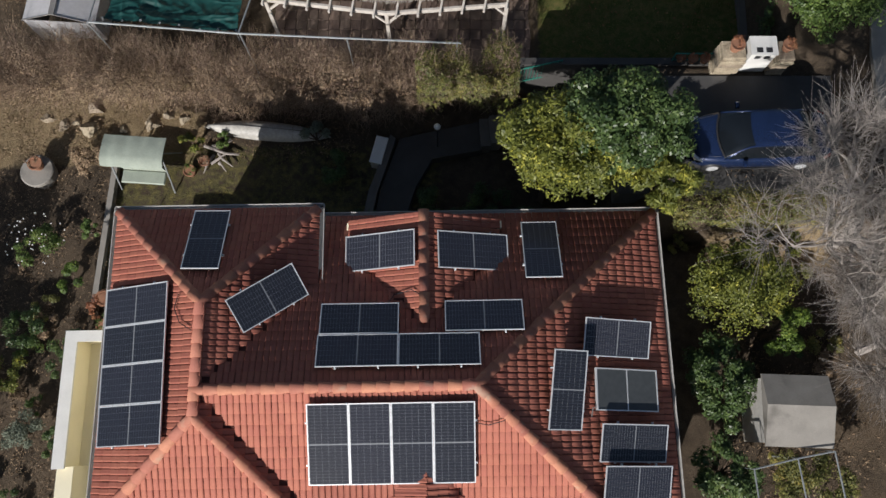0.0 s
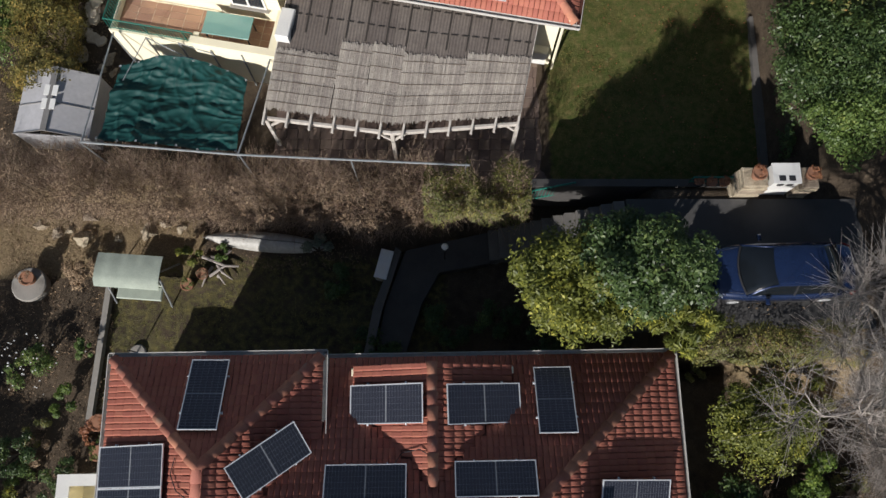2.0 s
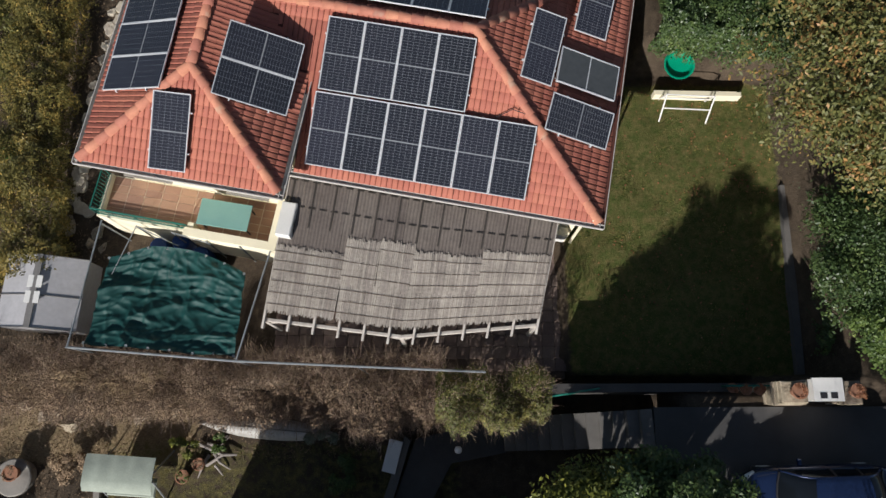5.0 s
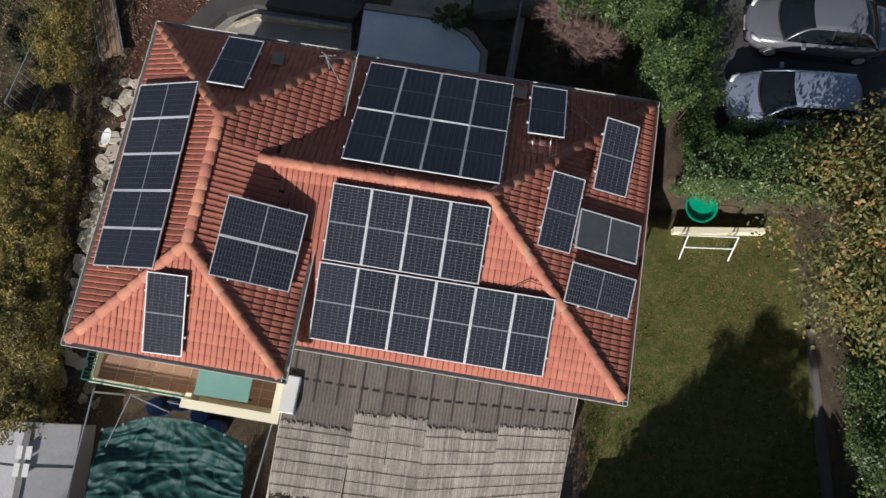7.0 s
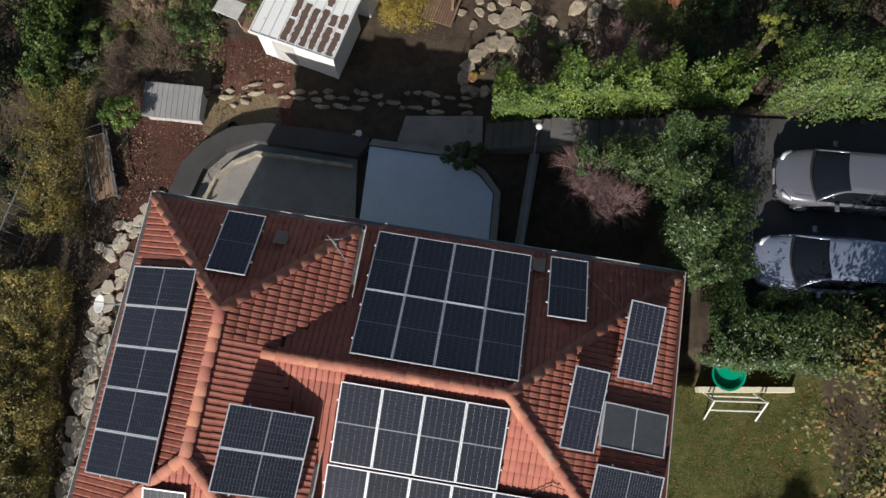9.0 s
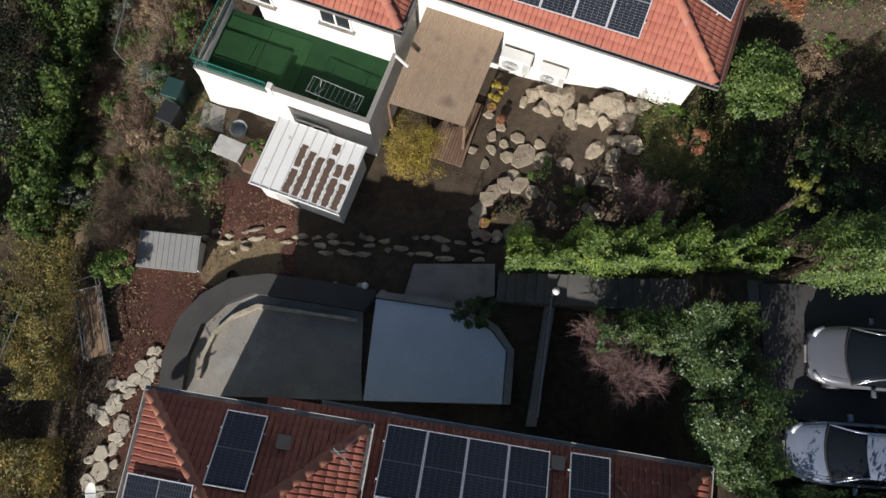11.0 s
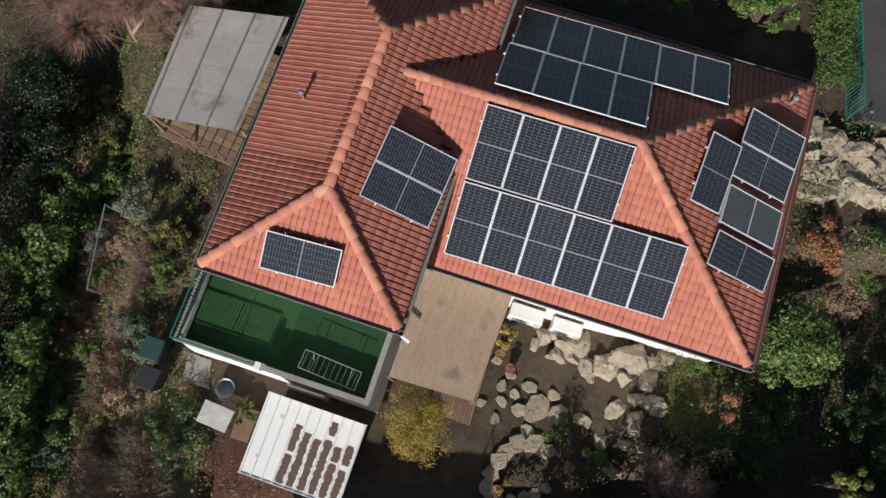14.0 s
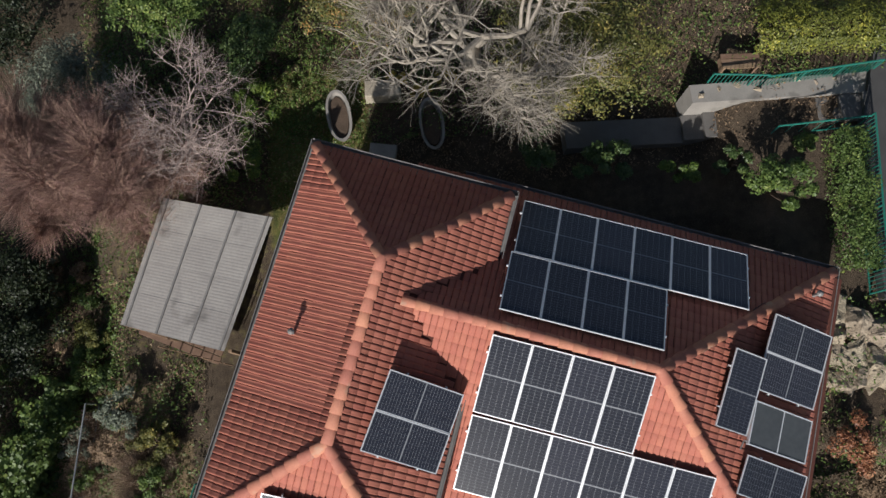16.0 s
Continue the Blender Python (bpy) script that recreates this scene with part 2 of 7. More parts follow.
# grass, red mulch and dry straw cover, each a patch of the plan
GRASS = [(-12.3, 0, 4.5, 10.4, 0.42), (3.5, 10.9, 12.4, 22.6, 1.0), (-13, -6, 44, 60, 0.3), (-14, -9, 34, 50, 0.2), (-6.5, -3, 47, 54, 0.8), (5, 9, 34, 37, 0.6)]
MULCH = [(-12.3, -8.5, 27.5, 33.5, 1.0), (-9.5, -6.5, 31.5, 35.0, 0.9), (-12.5, -9, 25.5, 29, 0.8)]
STRAW = [(-9.7, -7.0, 31.3, 32.9, 0.75), (-14.5, -10.2, 34, 44, 0.6), (-18, -9, 9.5, 13, 0.7), (-15.5, -9.5, 33, 42, 0.8), (9, 13, 5, 8, 0.6), (10, 15, 36, 42, 0.2)]


def cover(zs):
    w = np.zeros(gx.shape)
    for x0, x1, y0, y1, k in zs:
        s = 0.5
        w = np.maximum(w, k * smooth01((gx - x0) / s + 0.5) * smooth01((x1 - gx) / s + 0.5) * smooth01((gy - y0) / s + 0.5) * smooth01((y1 - gy) / s + 0.5))
    return w


def ground_material():
    m = bpy.data.materials.new("garden_ground")
    m.use_nodes = True
    N, L = m.node_tree.nodes, m.node_tree.links
    b = N["Principled BSDF"]
    pos = N.new("ShaderNodeNewGeometry").outputs["Position"]
    at = N.new("ShaderNodeVertexColor")
    at.layer_name = "cover"
    sep = N.new("ShaderNodeSeparateColor")
    L.new(at.outputs[0], sep.inputs[0])

    def nz(scale, detail=6.0):
        n = N.new("ShaderNodeTexNoise")
        n.inputs["Scale"].default_value, n.inputs["Detail"].default_value, n.inputs["Roughness"].default_value = scale, detail, 0.65
        L.new(pos, n.inputs["Vector"])
        return n.outputs[0]

    def ramp(src, a, b_, p0=0.35, p1=0.65):
        r = N.new("ShaderNodeValToRGB")
        r.color_ramp.elements[0].position, r.color_ramp.elements[1].position = p0, p1
        r.color_ramp.elements[0].color, r.color_ramp.elements[1].color = (*a, 1), (*b_, 1)
        L.new(src, r.inputs[0])
        return r.outputs[0]

    big, mid, fine = nz(0.8), nz(4.0), nz(30.0)

    def mix(fac, a, b_):
        k = N.new("ShaderNodeMix")
        k.data_type = "RGBA"
        L.new(fac, k.inputs[0]), L.new(a, k.inputs[6]), L.new(b_, k.inputs[7])
        return k.outputs[2]

    def edge(ch):
        a = N.new("ShaderNodeMath")
        a.operation = "MULTIPLY_ADD"
        a.inputs[1].default_value = 1.0
        L.new(sep.outputs[ch], a.inputs[0])
        c = N.new("ShaderNodeMath")
        c.operation = "MULTIPLY_ADD"
        c.inputs[1].default_value, c.inputs[2].default_value = 1.3, -0.65
        L.new(mid, c.inputs[0]), L.new(c.outputs[0], a.inputs[2])
        return ramp(a.outputs[0], (0, 0, 0), (1, 1, 1), 0.3, 0.62)

    soil = mix(ramp(fine, (0, 0, 0), (0.8, 0.8, 0.8), 0.4, 0.7), ramp(big, (0.035, 0.027, 0.02), (0.095, 0.07, 0.048)), ramp(mid, (0.07, 0.052, 0.036), (0.17, 0.13, 0.09)))
    grass = mix(ramp(mid, (0, 0, 0), (1, 1, 1), 0.4, 0.72), ramp(fine, (0.045, 0.065, 0.015), (0.105, 0.12, 0.035)), ramp(fine, (0.13, 0.105, 0.04), (0.22, 0.17, 0.075)))
    mulch = ramp(fine, (0.04, 0.02, 0.016), (0.16, 0.075, 0.055))
    straw = ramp(fine, (0.12, 0.085, 0.045), (0.33, 0.25, 0.15))
    col = mix(edge(1), soil, mulch)
    col = mix(edge(2), col, straw)
    col = mix(edge(0), col, grass)
    L.new(col, b.inputs["Base Color"])
    b.inputs["Roughness"].default_value, b.inputs["Specular IOR Level"].default_value = 0.95, 0.15
    bp = N.new("ShaderNodeBump")
    bp.inputs["Strength"].default_value, bp.inputs["Distance"].default_value = 0.9, 0.05
    L.new(fine, bp.inputs["Height"]), L.new(bp.outputs[0], b.inputs["Normal"])
    return m


_me = fast_mesh("ground", np.stack([gx, gy, gzz], -1).reshape(-1, 3), GF, ground_material())
_ca = _me.color_attributes.new("cover", "FLOAT_COLOR", "POINT")
_ca.data.foreach_set("color", np.stack([cover(GRASS), cover(MULCH), cover(STRAW), np.ones(gx.shape)], -1).astype(np.float32).ravel())
_me.polygons.foreach_set("use_smooth", [True] * len(_me.polygons))
tagged(new("ground", _me), "terraced garden soil with dry grass and red mulch patches", "ground", kind="structure")


# ---- houses ----
class Roof:
    """A wing with four hipped slopes and a lower main roof against its side, in a turned frame (u, v)."""
    def __init__(self, ox, oy, ang, W, L, zw, rw, v0, v1, U, zm, rm, rv, hr, dormer=None):
        self.o, self.a = Vector((ox, oy, 0)), radians(ang)
        self.W, self.L, self.zw, self.rw = W, L, zw, rw
        self.v0, self.v1, self.U, self.zm, self.rm, self.rv, self.hr = v0, v1, U, zm, rm, rv, hr
        self.dormer = dormer
        self.M = Matrix.Translation(self.o) @ Matrix.Rotation(self.a, 4, "Z")
        h = W / 2
        k, kf, kb, kr = rw / h, rm / (rv - v0), rm / (v1 - rv), rm / hr
        # slopes: name, gradient (du, dv) uphill, a point of the eave
        self.faces = {
            "wl": (k, 0, 0, 0, zw), "wr": (-k, 0, W, 0, zw), "wf": (0, k, 0, 0, zw), "wb": (0, -k, 0, L, zw),
            "mf": (0, kf, 0, v0, zm), "mb": (0, -kb, 0, v1, zm), "mr": (-kr, 0, U, 0, zm)}
        if dormer:
            du, hw, dv0, dz = dormer
            self.faces["dl"] = (k, 0, du, 0, dz)
            self.faces["dr"] = (-k, 0, du, 0, dz)

    def fz(self, f, u, v):
        a, b, u0, v0, z = self.faces[f]
        return z + a * (u - u0) + b * (v - v0)

    def top(self, u, v):
        """The uppermost slope at (u, v) and its height."""
        best, zb = None, -99.0
        if -1e-6 <= u <= self.W + 1e-6 and -1e-6 <= v <= self.L + 1e-6:
            f = min(("wl", "wr", "wf", "wb"), key=lambda n: self.fz(n, u, v))
            best, zb = f, self.fz(f, u, v)
        if self.W * 0.5 <= u <= self.U + 1e-6 and self.v0 - 1e-6 <= v <= self.v1 + 1e-6:
            f = min(("mf", "mb", "mr"), key=lambda n: self.fz(n, u, v))
            if self.fz(f, u, v) > zb:
                best, zb = f, self.fz(f, u, v)
            if self.dormer:
                du, hw, dv1, dz = self.dormer
                if abs(u - du) <= hw and v <= dv1:
                    f = min(("dl", "dr"), key=lambda n: self.fz(n, u, v))
                    if self.fz(f, u, v) > zb:
                        best, zb = f, self.fz(f, u, v)
        return best, zb

    def frame_at(self, f):
        """Uphill, sideways and normal directions of a slope, in the turned frame."""
        a, b = self.faces[f][:2]
        g = math.hypot(a, b)
        up = Vector((a / g, b / g, g)).normalized()
        side = Vector((b / g, -a / g, 0))
        return up, side, side.cross(up)


ROOFS = {
    "A": Roof(-9.36, -2.75, 1.0, 5.9, 8.9, 2.0, 1.15, -1.8, 8.85, 15.95, 1.2, 1.95, 3.62, 5.65, (8.95, 2.3, 8.6, 2.52)),
    "B": Roof(-11.11, 18.24, -10.4, 5.93, 9.6, 2.93, 1.12, 1.0, 9.95, 15.1, 2.12, 1.45, 5.75, 4.55),
    "C": Roof(-8.0, 39.83, -21.1, 5.7, 10.4, 3.5, 1.1, 2.13, 10.95, 15.02, 2.45, 1.82, 6.7, 4.75),
}
TW, TL = 0.165, 0.30


def tile_shape():
    """One roof tile in its own frame (x across, y uphill, z out): a flat pan and a raised roll, with a thick lower lip."""
    prof = [(0.0, -0.012), (0.011, 0.011), (0.05, 0.009), (0.080, 0.016), (0.108, 0.025), (0.135, 0.025), (0.150, 0.016), (0.160, -0.012)]
    vs = [(x, 0.0, z + 0.015) for x, z in prof] + [(x, TL + 0.03, z + 0.004) for x, z in prof] + [(x, 0.0, z - 0.012) for x, z in prof]
    n = len(prof)
    fs = [(i, i + 1, n + i + 1, n + i) for i in range(n - 1)] + [(2 * n + i, 2 * n + i + 1, i + 1, i) for i in range(n - 1)]
    return vs, fs


def build_roof(r, owner, near):
    """Underlay, tiles and ridge tiles; near(u, v) picks the slope stretch whose tiles are single pieces."""
    vs, fs = tile_shape()
    V0, F0 = np.array(vs), np.array(fs)
    tile_me = bpy.data.meshes.new("tile")
    tile_me.from_pydata(vs, [], fs)
    tile_me.materials.append(M_TILE_P)
    # underlay: a grid of the top surface, a little below the tiles
    und = MB()
    allV, allF, n, singles = [], [], 0, []
    rng = random.Random(3)
    for f in r.faces:
        up, side, nor = r.frame_at(f)
        a, b, u0, v0, z0 = r.faces[f]
        g = math.hypot(a, b)
        base = Vector((u0, v0, z0))
        S, K = 170, 45
        k0 = -K if f in ("dl", "dr") else 0
        for k in range(k0, K):
            for s in range(-S, S):
                p = base + side * ((s + 0.5) * TW) + up * ((k + 0.5) * TL)
                t, z = r.top(p.x, p.y)
                if t != f or abs(z - p.z) > 0.02:
                    continue
                o = base + side * (s * TW) + up * (k * TL) + side * rng.uniform(-0.006, 0.006) + nor * rng.uniform(-0.004, 0.006)
                m = Matrix((side, up, nor)).transposed().to_4x4()
                m.translation = o
                m = m @ Matrix.Rotation(rng.uniform(-0.012, 0.012), 4, "Z")
                if near(p.x, p.y) and len(singles) < 300:
                    singles.append(m)
                else:
                    mm = np.array(m)
                    allV.append(V0 @ mm[:3, :3].T + mm[:3, 3])
                    allF.append(F0 + n)
                    n += len(V0)
    # underlay sheets
    st = 0.25
    iu, iv = int(r.U / st) + 1, int((max(r.L, r.v1) - min(0, r.v0)) / st) + 1
    vm = min(0, r.v0)
    for i in range(iu):
        for j in range(iv):
            u, v = i * st, vm + j * st
            c = [(u, v), (u + st, v), (u + st, v + st), (u, v + st)]
            zs = [r.top(min(x, r.U), y) for x, y in c]
            if all(q[0] for q in zs):
                if max(q[1] for q in zs) - min(q[1] for q in zs) < 0.4:
                    und.add([(x, y, q[1] - 0.02) for (x, y), q in zip(c, zs)], [(0, 1, 2, 3)])
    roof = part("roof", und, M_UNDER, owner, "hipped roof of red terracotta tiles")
    rest = fast_mesh("roof_tiles", np.concatenate(allV), np.concatenate(allF), M_TILE)
    rp = part("roof_tiles", rest, None, roof, kind="stuff")
    for m in singles:
        t = new("tile", tile_me)
        t.parent = roof
        t.matrix_parent_inverse.identity()
        t.matrix_basis = m
    return roof


def cap_line(r, owner, p, q, w=0.13):
    """Half-round ridge tiles laid from p (low) to q (high), each overlapping the one below."""
    p, q = Vector(p), Vector(q)
    d = q - p
    n = max(1, int(d.length / 0.36))
    mb = MB()
    l = d.length / n + 0.05
    K = 7
    for end, (y, rr) in enumerate(((0, w * 1.12), (l, w * 0.9))):
        mb.v += [(rr * math.cos(math.pi * i / (K - 1)) * 1.1, y, rr * 0.95 * math.sin(math.pi * i / (K - 1)) - 0.02) for i in range(K)]
    mb.f = [(i + 1, i, K + i, K + i + 1) for i in range(K - 1)] + [tuple(range(K))]
    me = mb.mesh("ridge_tile", M_CAP, True)
    y = d.normalized()
    x = y.cross(Vector((0, 0, 1))).normalized()
    z = x.cross(y)
    for i in range(n):
        m = Matrix((x, y, z)).transposed().to_4x4()
        m.translation = p + d * (i / n) + z * (0.045 + R.uniform(-0.006, 0.01))
        t = new("ridge_tile", me)
        t.parent = owner
        t.matrix_basis = m @ Matrix.Rotation(R.uniform(-0.03, 0.03), 4, "Z")


def gutter(owner, p, q, material, drop=0.06):
    """An open trough hung along an eave."""
    p, q = Vector(p), Vector(q)
    y = (q - p).normalized()
    x = y.cross(Vector((0, 0, 1)))
    prof = [(-0.02, 0.0), (-0.02, -0.1), (0.02, -0.13), (0.09, -0.13), (0.13, -0.09), (0.13, 0.01), (0.11, 0.01), (0.11, -0.08), (0.085, -0.11), (0.025, -0.11), (0.0, -0.09), (0.0, 0.0)]
    n = len(prof)
    vs = [e + x * a + Vector((0, 0, b - drop + 0.06)) for e in (p - y * 0.1, q + y * 0.1) for a, b in prof]
    fs = [(i, (i + 1) % n, n + (i + 1) % n, n + i) for i in range(n)] + [tuple(range(n)), tuple(range(n, 2 * n))[::-1]]
    part("gutter", MB().add(vs, fs), material, owner)


def build_house(key, wall_mat, gut, near, zg, label, front=0.45):
    r = ROOFS[key]
    h = thing("house", label, "house", at=r.M)
    roof = build_roof(r, h, near)
    W, L, U, v0, v1 = r.W, r.L, r.U, r.v0, r.v1
    ins, c = 0.45, r.W / 2
    zp = r.zw + r.rw
    ra, rb = (c, c, zp), (c, L - c, zp)
    for a, b in (((0.05, 0.05, r.zw), ra), ((W - 0.05, 0.05, r.zw), ra), ((0.05, L - 0.05, r.zw), rb), ((W - 0.05, L - 0.05, r.zw), rb), (ra, rb)):
        cap_line(r, roof, a, b)
    zr = r.zm + r.rm
    uj = W - (zr - r.zw) / (r.rw / c)
    cap_line(r, roof, (max(uj, c) - 0.1, r.rv, zr), (U - r.hr, r.rv, zr))
    cap_line(r, roof, (U - 0.05, v0 + 0.05, r.zm), (U - r.hr, r.rv, zr))
    cap_line(r, roof, (U - 0.05, v1 - 0.05, r.zm), (U - r.hr, r.rv, zr))
    # eaves
    for a, b, z in (((0, 0), (W, 0), r.zw), ((W, 0), (W, L), r.zw), ((W, L), (0, L), r.zw), ((0, L), (0, 0), r.zw),
                    ((W - 0.6, v0), (U, v0), r.zm), ((U, v0), (U, v1), r.zm), ((U, v1), (W - 1.4, v1), r.zm)):
        gutter(roof, (*a, z), (*b, z), gut)
    # soffits and walls
    sof = MB().box(0.02, 0.02, r.zw - 0.16, W - 0.02, L - 0.02, r.zw - 0.1)
    sof.box(W, v0 + 0.02, r.zm - 0.16, U - 0.02, v1 - 0.02, r.zm - 0.1)
    part("soffit", sof, wall_mat, h)
    part("wall", MB().box(ins, ins, zg - 1.0, W - ins, L - ins, r.zw - 0.16), wall_mat, h, "rendered wall of the wing")
    part("wall", MB().box(W - ins, v0 + front, zg - 1.0, U - ins, v1 - ins, r.zm - 0.16), wall_mat, h, "rendered wall of the main house")
    # roof side above the lower main eaves
    part("wall", MB().box(W - 0.14, max(v0, 0) + 0.2, r.zm - 0.3, W - 0.06, min(L, v1) - 0.2, r.zw - 0.12), wall_mat, h, "narrow wall between the two roofs")
    return h, roof


HA, RA = build_house("A", M_CREAM, M_GUTTER_W, lambda u, v: 5.9 < u < 9.5 and 3.8 > v > 0.3, -3.2, "cream house with red tiled hip roof and solar panels")
HB, RB = build_house("B", M_CREAM, M_GUTTER_W, lambda u, v: 3 < u < 8 and 2.5 < v < 6, -1.6, "cream house with red tiled hip roof and solar panels")
HC, RC = build_house("C", M_WHITE, M_GUTTER, lambda u, v: 0 < u < 3 and 3.5 < v < 9, -1.3, "white house with red tiled hip roof and solar panels", 0.16)
# the cross gable on the roof facing the lower garden
_r = ROOFS["A"]
_du, _hw, _dv, _dz = _r.dormer
cap_line(_r, RA, (_du, _dv, _dz), (_du, 5.4, _dz))
_g = _dz - _hw * _r.rw / (_r.W / 2)
part("gable_wall", MB().add([(_du - _hw, _dv - 0.1, _g - 0.5), (_du + _hw, _dv - 0.1, _g - 0.5), (_du + _hw, _dv - 0.1, _g), (_du, _dv - 0.1, _dz - 0.02), (_du - _hw, _dv - 0.1, _g),
     (_du - _hw, _dv - 0.3, _g - 0.5), (_du + _hw, _dv - 0.3, _g - 0.5), (_du + _hw, _dv - 0.3, _g), (_du, _dv - 0.3, _dz - 0.02), (_du - _hw, _dv - 0.3, _g)],
     [(0, 4, 3, 2, 1), (5, 6, 7, 8, 9), (0, 1, 6, 5), (1, 2, 7, 6), (2, 3, 8, 7), (3, 4, 9, 8), (4, 0, 5, 9)]), M_CREAM, HA)


# ---- solar panels ----
def panel_glass():
    m = mat("solar_cell", (0.027, 0.029, 0.039), (0.020, 0.022, 0.030), 0.22, 2.0, 0.0, fine=8, obj_var=0.35, spec=0.5)
    return m


M_CELL = panel_glass()
M_BACK = mat("panel_backsheet", (0.25, 0.26, 0.275), (0.21, 0.22, 0.235), 0.3, 3, 0.0)
M_COLL = mat("collector_glass", (0.075, 0.082, 0.085), (0.055, 0.06, 0.064), 0.3, 1.5, 0.0, fine=6)
PW, PH = 1.05, 2.10


def frame_bars(w, h, t, z0, z1):
    mb = MB()
    mb.box(-w / 2, -h / 2, z0, w / 2, -h / 2 + t, z1)
    mb.box(-w / 2, h / 2 - t, z0, w / 2, h / 2, z1)
    mb.box(-w / 2, -h / 2 + t, z0, -w / 2 + t, h / 2 - t, z1)
    mb.box(w / 2 - t, -h / 2 + t, z0, w / 2, h / 2 - t, z1)
    return mb


def make_panel():
    """Half-cut module: backsheet, 6 by 24 cells in two halves, aluminium frame, two rails."""
    p = tagged(new("solar_panel"), "dark blue solar panel in a silver frame on roof rails")
    part("frame", frame_bars(PW, PH, 0.024, -0.02, 0.022), M_FRAME, p, "silver aluminium frame")
    part("backsheet", MB().box(-PW / 2 + 0.02, -PH / 2 + 0.02, -0.01, PW / 2 - 0.02, PH / 2 - 0.02, 0.008), M_BACK, p)
    mb = MB()
    cw, ch, gap = (PW - 0.07) / 6, (PH - 0.10) / 24, 0.0075
    for i in range(6):
        for j in range(24):
            x = -PW / 2 + 0.035 + i * cw
            y = -PH / 2 + 0.035 + j * ch + (0.03 if j > 11 else 0)
            mb.add([(x + gap / 2, y + gap * 0.45, 0.013), (x + cw - gap / 2, y + gap * 0.45, 0.013), (x + cw - gap / 2, y + ch - gap * 0.45, 0.013), (x + gap / 2, y + ch - gap * 0.45, 0.013)], [(0, 1, 2, 3)])
    part("cell_grid", mb, M_CELL, p, "dark blue silicon cells under glass", kind="stuff")
    for y in (-0.55, 0.55):
        part("mounting_rail", MB().box(-PW / 2 - 0.05, y - 0.02, -0.09, PW / 2 + 0.05, y + 0.02, -0.022), M_FRAME, p)
    return p


def make_collector():
    p = tagged(new("solar_collector"), "grey glass solar water heating collector on the roof")
    part("casing", frame_bars(1.15, 1.95, 0.03, -0.06, 0.03), M_FRAME, p)
    part("glass", MB().box(-0.55, -0.95, -0.04, 0.55, 0.95, 0.012), M_COLL, p, "dull grey glass")
    part("glazing_bar", MB().box(-0.55, -0.014, 0.0125, 0.55, 0.014, 0.022), M_FRAME, p)
    part("pipe", MB().tube([(-0.5, 0.98, -0.02), (-0.5, 1.08, -0.02), (-0.75, 1.12, -0.05)], 0.02), M_GUTTER, p)
    return p


# house, slope, sideways, uphill, turn, columns, rows, width, height; True for a collector
PANELS = [
    ("A", "wl", -4.38, 1.19, 92, 1, 4, 2.15, 4.31), ("A", "wb", -2.83, 1.21, 179, 1, 1, 1.05, 2.02), ("A", "wr", 6.11, 1.43, -56.5, 1, 1, 2.07, 1.03),
    ("A", "dl", -7.50, -1.30, 90, 1, 1, 2.2, 1.07), ("A", "dr", 7.47, -1.46, -89, 1, 1, 2.2, 1.09), ("A", "mb", -7.17, 3.64, 180, 1, 1, 2.16, 0.95),
    ("A", "mb", -8.25, 4.60, 180, 2, 1, 4.38, 0.95), ("A", "mb", -10.59, 3.60, 180, 1, 1, 2.16, 0.95), ("A", "mb", -12.36, 1.44, 180, 1, 1, 1.07, 1.95),
    ("A", "mr", 4.91, 1.81, -92, 1, 1, 2.1, 1.07), ("A", "mr", 3.50, 3.52, -92, 1, 1, 1.0, 2.14), ("A", "mr", 2.07, 1.52, -92, 1, 1, 2.07, 1.04), ("A", "mr", 0.98, 1.50, -92, 1, 1, 2.07, 1.04),
    ("A", "mf", 8.06, 4.29, 0, 4, 1, 4.38, 2.2),
    ("B", "wl", -4.84, 1.30, 92, 1, 5, 2.1, 5.42), ("B", "wb", -2.78, 1.20, 180, 1, 1, 1.08, 1.95), ("B", "wf", 2.66, 1.24, 2.5, 1, 1, 1.09, 2.18),
    ("B", "wr", 3.34, 1.41, -90, 1, 2, 2.13, 2.17), ("B", "mf", 8.48, 3.58, 0.3, 4, 1, 4.35, 2.13), ("B", "mf", 9.53, 1.38, 0.3, 6, 1, 6.53, 2.16),
    ("B", "mb", -8.57, 2.19, 180, 4, 2, 4.42, 3.85), ("B", "mb", -11.87, 1.14, 181, 1, 1, 1.08, 1.92), ("B", "mr", 7.76, 1.27, -90, 1, 1, 1.08, 2.13),
    ("B", "mr", 5.72, 2.74, -91, 1, 1, 1.0, 2.13), ("B", "mr", 3.83, 1.23, -92, 1, 1, 2.02, 1.15),
    ("C", "wf", 2.69, 1.05, 3, 1, 1, 2.08, 1.03), ("C", "wr", 3.88, 1.19, -93, 1, 2, 2.05, 2.06), ("C", "mf", 8.12, 3.70, 0.6, 4, 1, 4.15, 2.1), ("C", "mf", 9.22, 1.56, 0.9, 6, 1, 6.29, 2.1),
    ("C", "mb", -9.25, 1.38, 181, 6, 1, 6.39, 1.86), ("C", "mb", -8.15, 3.27, 181, 4, 1, 4.26, 1.86), ("C", "mr", 6.77, 2.76, -91.5, 1, 1, 1.02, 2.05), ("C", "mr", 7.98, 1.21, -91.5, 1, 2, 2.0, 2.06),
    ("C", "mr", 4.75, 1.24, -93, 1, 1, 2.02, 1.02),
]
COLLECTORS = [("A", "mr", 3.48, 1.57, -92), ("B", "mr", 5.42, 1.15, -91.5), ("C", "mr", 6.09, 1.23, -92)]


